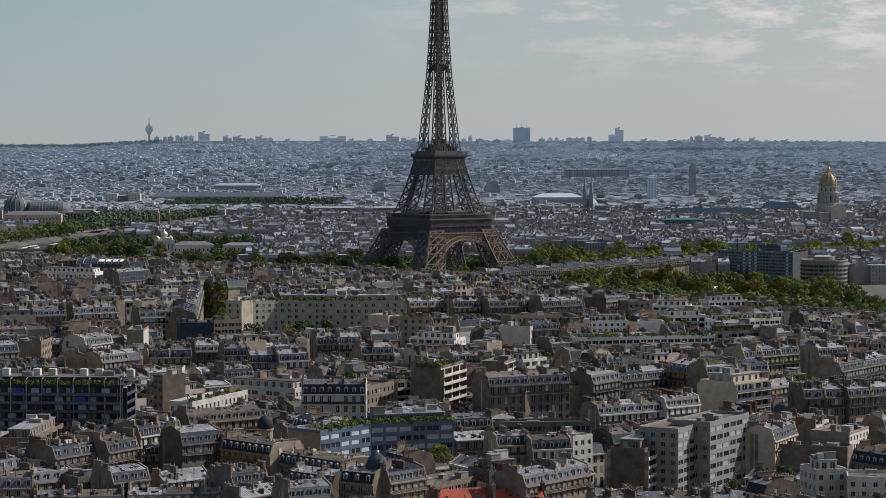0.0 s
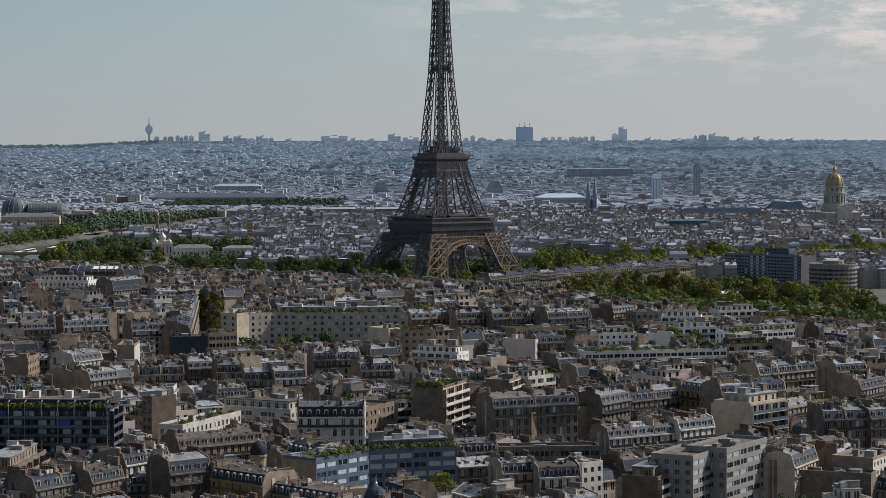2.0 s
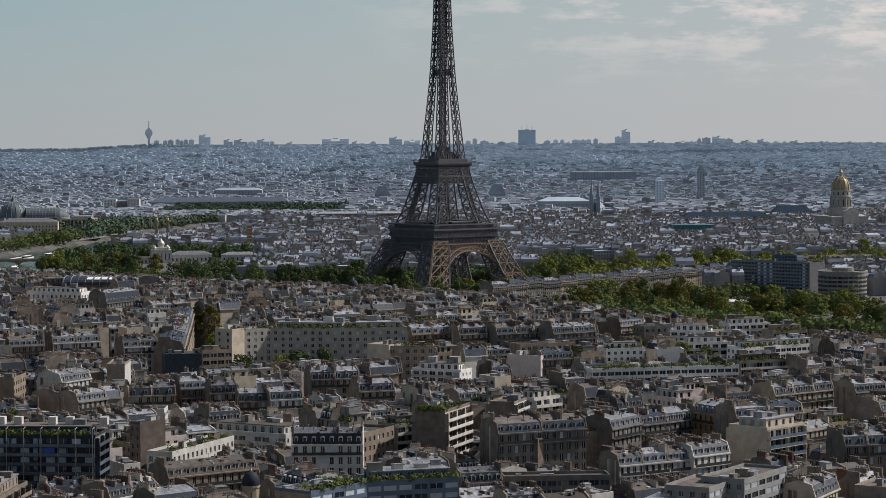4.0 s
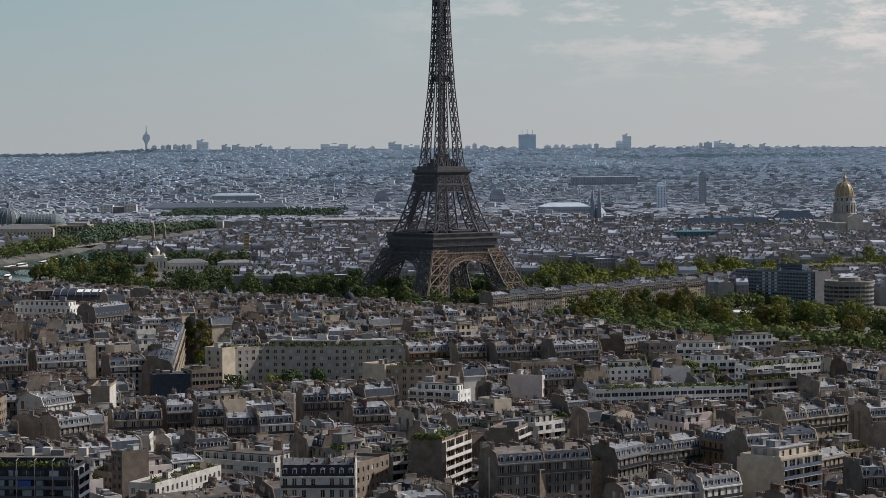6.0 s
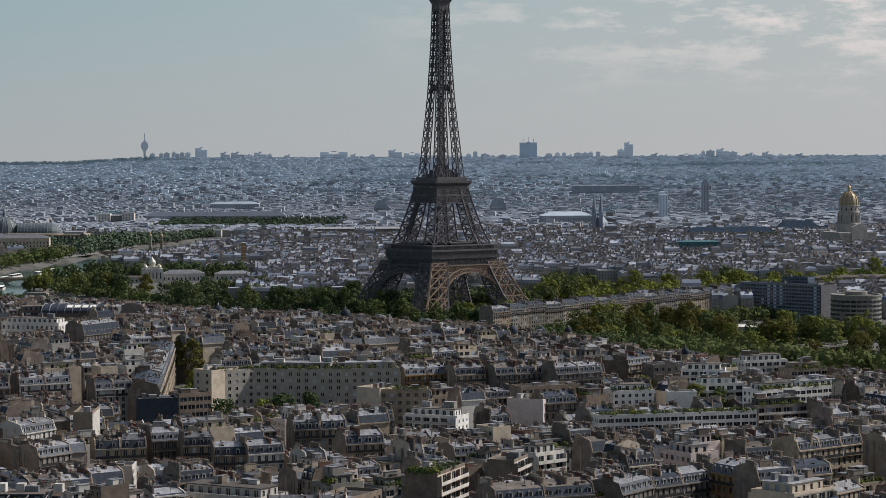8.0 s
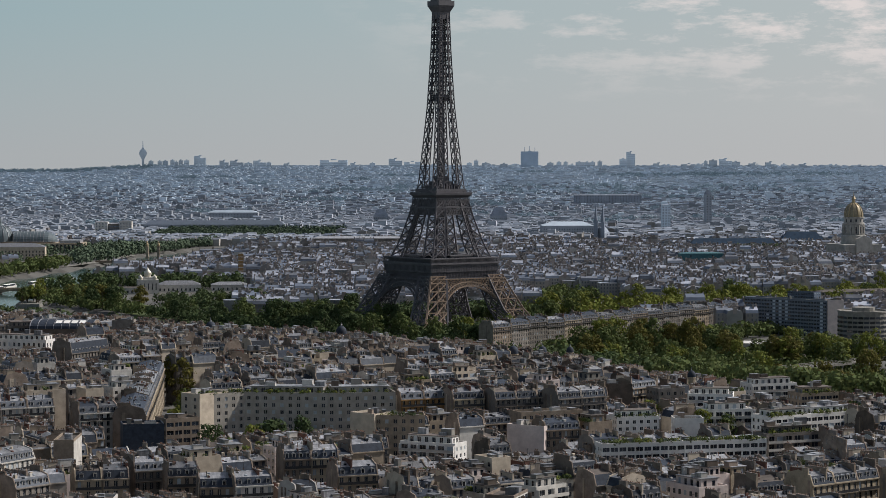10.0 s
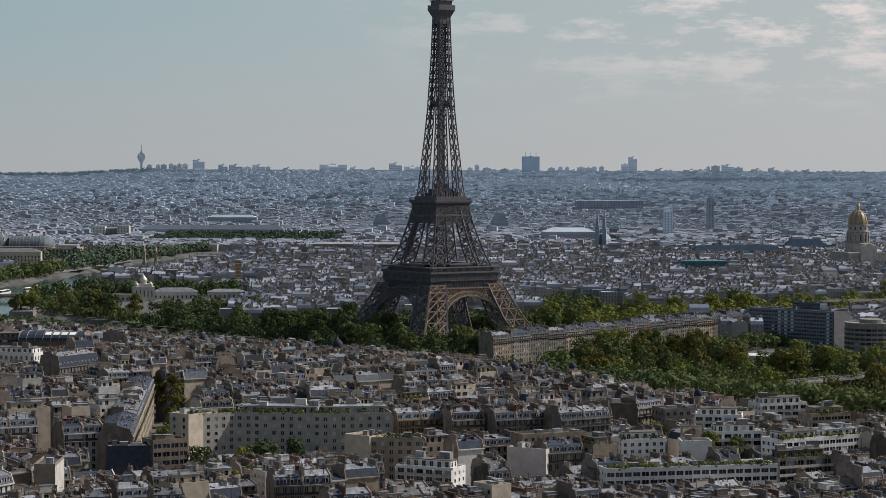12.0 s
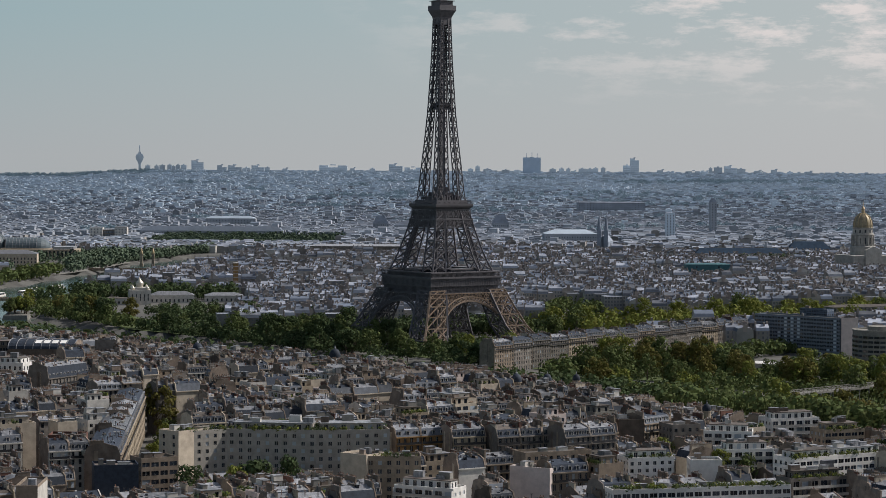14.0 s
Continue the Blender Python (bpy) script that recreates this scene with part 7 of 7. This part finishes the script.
# ---- the city beyond the river ----
def far_city():
    rng = random.Random(21)
    v, f, k = [], [], []

    def house(x, y, w, d, turn, z0, h, roof, windows):
        ca, sa = math.cos(turn), math.sin(turn)
        first = len(k)

        def put(a, b, z):
            return far(x + a * ca - b * sa, y + a * sa + b * ca, z)
        X, Y = w / 2, d / 2
        i = len(v)
        v.extend([put(-X, -Y, z0), put(X, -Y, z0), put(X, Y, z0), put(-X, Y, z0), put(-X, -Y, z0 + h), put(X, -Y, z0 + h), put(X, Y, z0 + h), put(-X, Y, z0 + h)])
        f.extend([(i, i + 1, i + 5, i + 4), (i + 1, i + 2, i + 6, i + 5), (i + 2, i + 3, i + 7, i + 6), (i + 3, i, i + 4, i + 7)])
        k.extend([0] * 4)
        i = len(v)
        if roof and y > 1700:
            # a plain pitched roof
            e = -0.4
            v.extend([put(-X, -Y + e, z0 + h), put(X, -Y + e, z0 + h), put(X, Y - e, z0 + h), put(-X, Y - e, z0 + h), put(-X, 0, z0 + h + roof), put(X, 0, z0 + h + roof)])
            f.extend([(i, i + 1, i + 5, i + 4), (i + 2, i + 3, i + 4, i + 5), (i + 1, i + 2, i + 5), (i + 3, i, i + 4)])
            top = 2 if rng.random() < 0.5 else 1
            k.extend([top, top, 0, 0])
        elif roof:
            in1, up1 = 1.2, 2.6
            v.extend([put(-X, -Y, z0 + h), put(X, -Y, z0 + h), put(X, Y, z0 + h), put(-X, Y, z0 + h),
                      put(-X + .2, -Y + in1, z0 + h + up1), put(X - .2, -Y + in1, z0 + h + up1), put(X - .2, Y - in1, z0 + h + up1), put(-X + .2, Y - in1, z0 + h + up1),
                      put(-X + .2, 0, z0 + h + up1 + roof), put(X - .2, 0, z0 + h + up1 + roof)])
            f.extend([(i, i + 1, i + 5, i + 4), (i + 2, i + 3, i + 7, i + 6), (i + 4, i + 5, i + 9, i + 8), (i + 6, i + 7, i + 8, i + 9), (i + 1, i + 2, i + 6, i + 9, i + 5), (i + 3, i, i + 4, i + 8, i + 7)])
            top = 2 if rng.random() < 0.35 else 1
            k.extend([2, 2, top, top, 0, 0])
            for sx in (-1, 1, rng.uniform(-.6, .6)):
                i = len(v)
                yy, L, zt = rng.uniform(-Y * .4, Y * .4), rng.uniform(1, 2.2), z0 + h + up1 + roof + rng.uniform(0.8, 2.5)
                c = sx * (X - 0.5)
                v.extend([put(c - .5, yy - L, z0 + h), put(c + .5, yy - L, z0 + h), put(c + .5, yy + L, z0 + h), put(c - .5, yy + L, z0 + h),
                          put(c - .5, yy - L, zt), put(c + .5, yy - L, zt), put(c + .5, yy + L, zt), put(c - .5, yy + L, zt)])
                f.extend([(i, i + 1, i + 5, i + 4), (i + 1, i + 2, i + 6, i + 5), (i + 2, i + 3, i + 7, i + 6), (i + 3, i, i + 4, i + 7), (i + 4, i + 5, i + 6, i + 7)])
                k.extend([4] * 5)
        else:
            v.extend([put(-X, -Y, z0 + h), put(X, -Y, z0 + h), put(X, Y, z0 + h), put(-X, Y, z0 + h)])
            f.append((i, i + 1, i + 2, i + 3))
            k.append(1)
        if windows:
            nb, nf = max(2, int(w / 2.8)), max(2, int(h / 3.2))
            for side in (0, 1):
                L = w if side == 0 else d
                nb = max(2, int(L / 2.8))
                for fl in range(nf):
                    for b in range(nb):
                        a = L * ((b + 0.5) / nb - 0.5)
                        z = z0 + h * (fl + 0.25) / nf
                        i = len(v)
                        if side == 0:
                            v.extend([put(a - .6, -Y - .06, z), put(a + .6, -Y - .06, z), put(a + .6, -Y - .06, z + 1.9), put(a - .6, -Y - .06, z + 1.9)])
                        else:
                            v.extend([put(X + .06, a - .6, z), put(X + .06, a + .6, z), put(X + .06, a + .6, z + 1.9), put(X + .06, a - .6, z + 1.9)])
                        f.append((i, i + 1, i + 2, i + 3))
                        k.append(3)

        # haze in the colours: bluer, then paler lots grow likelier with distance
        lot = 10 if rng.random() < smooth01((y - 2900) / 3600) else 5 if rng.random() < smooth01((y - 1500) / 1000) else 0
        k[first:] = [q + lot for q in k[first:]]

    def flush(label):
        me = bpy.data.meshes.new("distant_city")
        me.from_pydata(v, [], f)
        # three lots: mid-distance, haze-blued, haze-paled
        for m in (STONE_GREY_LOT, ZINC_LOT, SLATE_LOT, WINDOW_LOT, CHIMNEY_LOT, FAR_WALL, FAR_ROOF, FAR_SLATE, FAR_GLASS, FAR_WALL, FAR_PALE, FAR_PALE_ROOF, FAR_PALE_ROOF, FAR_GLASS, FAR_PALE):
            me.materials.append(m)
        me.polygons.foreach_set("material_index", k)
        me.update()
        tagged(new("distant_city", me), label, "city", kind="stuff")
        v.clear(), f.clear(), k.clear()
    # blocks in rows, the streets' direction turning slowly over the land
    y = -60.0
    bands = [(900, "dense quarter of pale stone apartment houses with zinc roofs"), (2080, "crowded pale stone houses under grey zinc roofs"), (4500, "far city of houses and grey roofs in haze-blue tones"), (12000, "distant hillside city of blocks and roofs in haze-pale tones")]
    band = 0
    while y < 11500:
        d = y - EYE_Y
        step = 15.0 if y < 900 else (19.0 if y < 1700 else 19 + (y - 1700) * 0.0075)
        x = EYE_X - 0.235 * d
        while x < EYE_X + 0.235 * d:
            w = rng.uniform(8, 19) * (1.0 if y < 1700 else 0.85 + (y - 1700) / 11500)
            gap = rng.random()
            x += w / 2
            yy = y + rng.uniform(-0.36, 0.36) * step
            turn = radians((28 if y < 1700 else 9) * noise.noise(Vector((x / 420, yy / 420, 1.0))) + (90 if rng.random() < 0.4 else 0) + (9 if y < 1700 else -4))
            if keep_far(x, yy) and noise.noise(Vector((x / 260, yy / 330, 7.7))) > -0.62:
                h = 16.5 + 2.5 * noise.noise(Vector((x / 90, yy / 90, 4.2))) + rng.uniform(-1.6, 1.6)
                if rng.random() < 0.03:
                    h += rng.uniform(4, 9)
                if low_far(x, yy):
                    h = rng.uniform(8, 10) if y < 1640 else rng.uniform(10.5, 12.5)
                flat = rng.random() < (0.22 if y < 1700 else 0.4)
                house(x, yy, w, rng.uniform(11, 15) * (1 if y < 1700 else 1.15), turn, ground_z(x, yy), h, 0 if flat else rng.uniform(1.5, 3.0), y < 560)
            x += w / 2 + (0.4 if gap < 0.75 else rng.uniform(6, 16))
        y += step
        if y > bands[band][0]:
            flush(bands[band][1])
            band += 1
    flush(bands[-1][1])


def low_far(x, y):
    """Low houses before the palaces, the domes and the halls."""
    return any(x0 < x < x1 and y0 < y < y1 for x0, x1, y0, y1 in ((320, 620, 1300, 1690), (280, 375, 860, 1045), (490, 635, 1080, 1260), (-215, -60, 1470, 1640), (-660, -290, 2100, 2450), (-270, -190, 560, 690), (-640, -540, 1280, 1600), (215, 300, 1600, 1800), (130, 300, 1950, 2150), (-580, -180, 1640, 2070), (-720, -530, 1640, 2300)))


def keep_far(x, y):
    """Where ordinary houses may stand beyond the river."""
    r = river_distance(x, y) if y < 1800 else 999
    if abs(r) < RIVER_HALF + 42:
        return False
    if y < 330 and r > 0:
        return False
    if math.hypot(x, y) < 170:
        return False
    # the long lawn running away from the tower
    a, b = x * 0.807 + y * 0.59, -x * 0.59 + y * 0.807
    if -60 < a < 900 and abs(b) < 105:
        return False
    # gardens round the exhibition hall and the white church
    if x < -500 and 1000 < y < 1600:
        return False
    if -470 < x < -190 and y < 640 or -520 < x < -180 and 2060 < y < 2425:
        return False
    if 1150 < y < 1660 and abs(x + 440 + 0.13 * (y - 1150)) < 62:
        return False
    if y > 8700 and x < -0.125 * (y + 2020):
        return False
    return not taken(x, y, 18, 18, 0)


far_city()


# ---- small things ----
s = Shape()
s.solid([(-424, 330, -9), (-398, 330, -9), (-398, 400, -9), (-430, 400, -9), (-422, 332, 0.4), (-399, 332, 0.4), (-399, 398, 0.4), (-428, 398, 0.4)],
        [(4, 5, 6, 7), (0, 1, 5, 4), (1, 2, 6, 5), (2, 3, 7, 6), (3, 0, 4, 7)], CONCRETE)
tagged(new("quay_ledge", s.mesh("quay_ledge")), "planted stone ledge of the river bank", "quay", kind="structure")
ledge_rng = random.Random(64)
for k in range(14):
    tree(ledge_rng.uniform(-421, -402), ledge_rng.uniform(336, 395), 0.4, ledge_rng, ledge_rng.choice(("light", "green", "olive")), ledge_rng.uniform(0.9, 1.3))

def street_tree(x, y, key, size, slim=1.0, label=""):
    rng = random.Random(int(x * 7 + y))
    t = tree(x, y, ground_z(x, y), rng, key, size)
    t.scale = (size * slim, size * slim, size * 1.1)
    if label:
        t["label"] = label


street_tree(95.5, -1512, "dark", 0.98, 0.6, "tall dark green columnar tree between houses")
street_tree(101.5, -1510, "dark", 0.95, 0.6, "tall dark green columnar tree between houses")
street_tree(4, -1463, "light", 0.85)
street_tree(-82, -1104, "dark", 1.0)
street_tree(-66, -1102, "light", 0.95)
street_tree(-60, -1094, "dark", 1.1)
street_tree(-48, -1082, "dark", 1.1)
street_tree(-76, -1112, "green", 0.9)
street_tree(-80, -1262, "green", 0.85)
street_tree(-70, -1314, "green", 0.95)
street_tree(-34, -1492, "dark", 0.75)
street_tree(93, -1008, "light", 0.9)
street_tree(110, -1049, "light", 0.95)
street_tree(120, -1052, "green", 0.95)
street_tree(166, -1031, "green", 1.05)
street_tree(-121, -866, "olive", 1.25, 1.0, "rusty brown autumn tree in the street")
street_tree(-128, -858, "olive", 1.2, 1.0, "rusty brown autumn tree in the street")
for k in range(7):
    street_tree(-106 - k * 1.9, -1040 + k * 30, "green" if k % 2 else "light", 0.62)


def river_boat(x, y, turn, length, label):
    """A long low barge or tour boat: hull with raised bow, glazed cabin and flat roof."""
    t = thing("river_boat", label, "boat", pose(x, y, -4.0, 0, 0, turn), "moored boats")
    s = Shape()
    L, w = length / 2, 3.0
    s.solid([(-L, -w, 0), (L * 0.8, -w, 0), (L, 0, 0), (L * 0.8, w, 0), (-L, w, 0), (-L, -w, 1.4), (L * 0.8, -w, 1.4), (L * 1.04, 0, 1.9), (L * 0.8, w, 1.4), (-L, w, 1.4)],
            [(0, 1, 6, 5), (1, 2, 7, 6), (2, 3, 8, 7), (3, 4, 9, 8), (4, 0, 5, 9), (5, 6, 7, 8, 9)], PLASTER)
    part("hull", s, t)
    s = Shape()
    s.box(-L * 0.85, L * 0.6, -w * 0.8, w * 0.8, 1.4, 3.4, GLASS)
    part("cabin", s, t, "glazed cabin")
    s = Shape()
    s.box(-L * 0.88, L * 0.63, -w * 0.88, w * 0.88, 3.4, 3.65, AWNING)
    part("roof", s, t)


for k in range(6):
    q = k / 6
    river_boat(-520 + 62 * q + (k % 2) * 8, 600 + 330 * q, 82, 34 + 4 * (k % 3), "long white moored river boat with glazed cabin")
river_boat(-470, 470, 96, 40, "long white moored river boat with glazed cabin")


def road_bridge(ax, ay, bx, by, label):
    """A stone road bridge of five low arches."""
    L = math.hypot(bx - ax, by - ay)
    t = thing("road_bridge", label, "bridge", pose((ax + bx) / 2, (ay + by) / 2, 0, 0, 0, math.degrees(math.atan2(by - ay, bx - ax))))
    s = Shape()
    s.box(-L / 2, L / 2, -9, 9, 0.6, 1.6, STONE)
    part("deck", s, t)
    for side in (-9, 9):
        s = Shape()
        s.box(-L / 2, L / 2, side - 0.25, side + 0.25, 1.6, 2.6, STONE)
        part("parapet", s, t)
    n = 5
    for k in range(n):
        s = Shape()
        c, r = -L / 2 + (k + 0.5) * L / n, L / n / 2 - 1.5
        for i in range(10):
            a0, a1 = math.pi * i / 10, math.pi * (i + 1) / 10
            s.solid([(c - r * math.cos(a0), -8.8, -4 + 4 * math.sin(a0)), (c - r * math.cos(a1), -8.8, -4 + 4 * math.sin(a1)), (c - r * math.cos(a1), -8.8, 0.6), (c - r * math.cos(a0), -8.8, 0.6),
                     (c - r * math.cos(a0), 8.8, -4 + 4 * math.sin(a0)), (c - r * math.cos(a1), 8.8, -4 + 4 * math.sin(a1)), (c - r * math.cos(a1), 8.8, 0.6), (c - r * math.cos(a0), 8.8, 0.6)],
                    [(0, 1, 2, 3), (4, 7, 6, 5), (0, 4, 5, 1), (3, 2, 6, 7)], STONE)
        part("arch", s, t)
    for k in range(n + 1):
        s = Shape()
        c = -L / 2 + k * L / n
        s.box(c - 1.5, c + 1.5, -10, 10, -8, 0.6, STONE)
        part("pier", s, t)


road_bridge(-580, 560, -420, 578, "pale stone road bridge over the river")
road_bridge(-480, 1235, -335, 1250, "pale stone road bridge over the river")
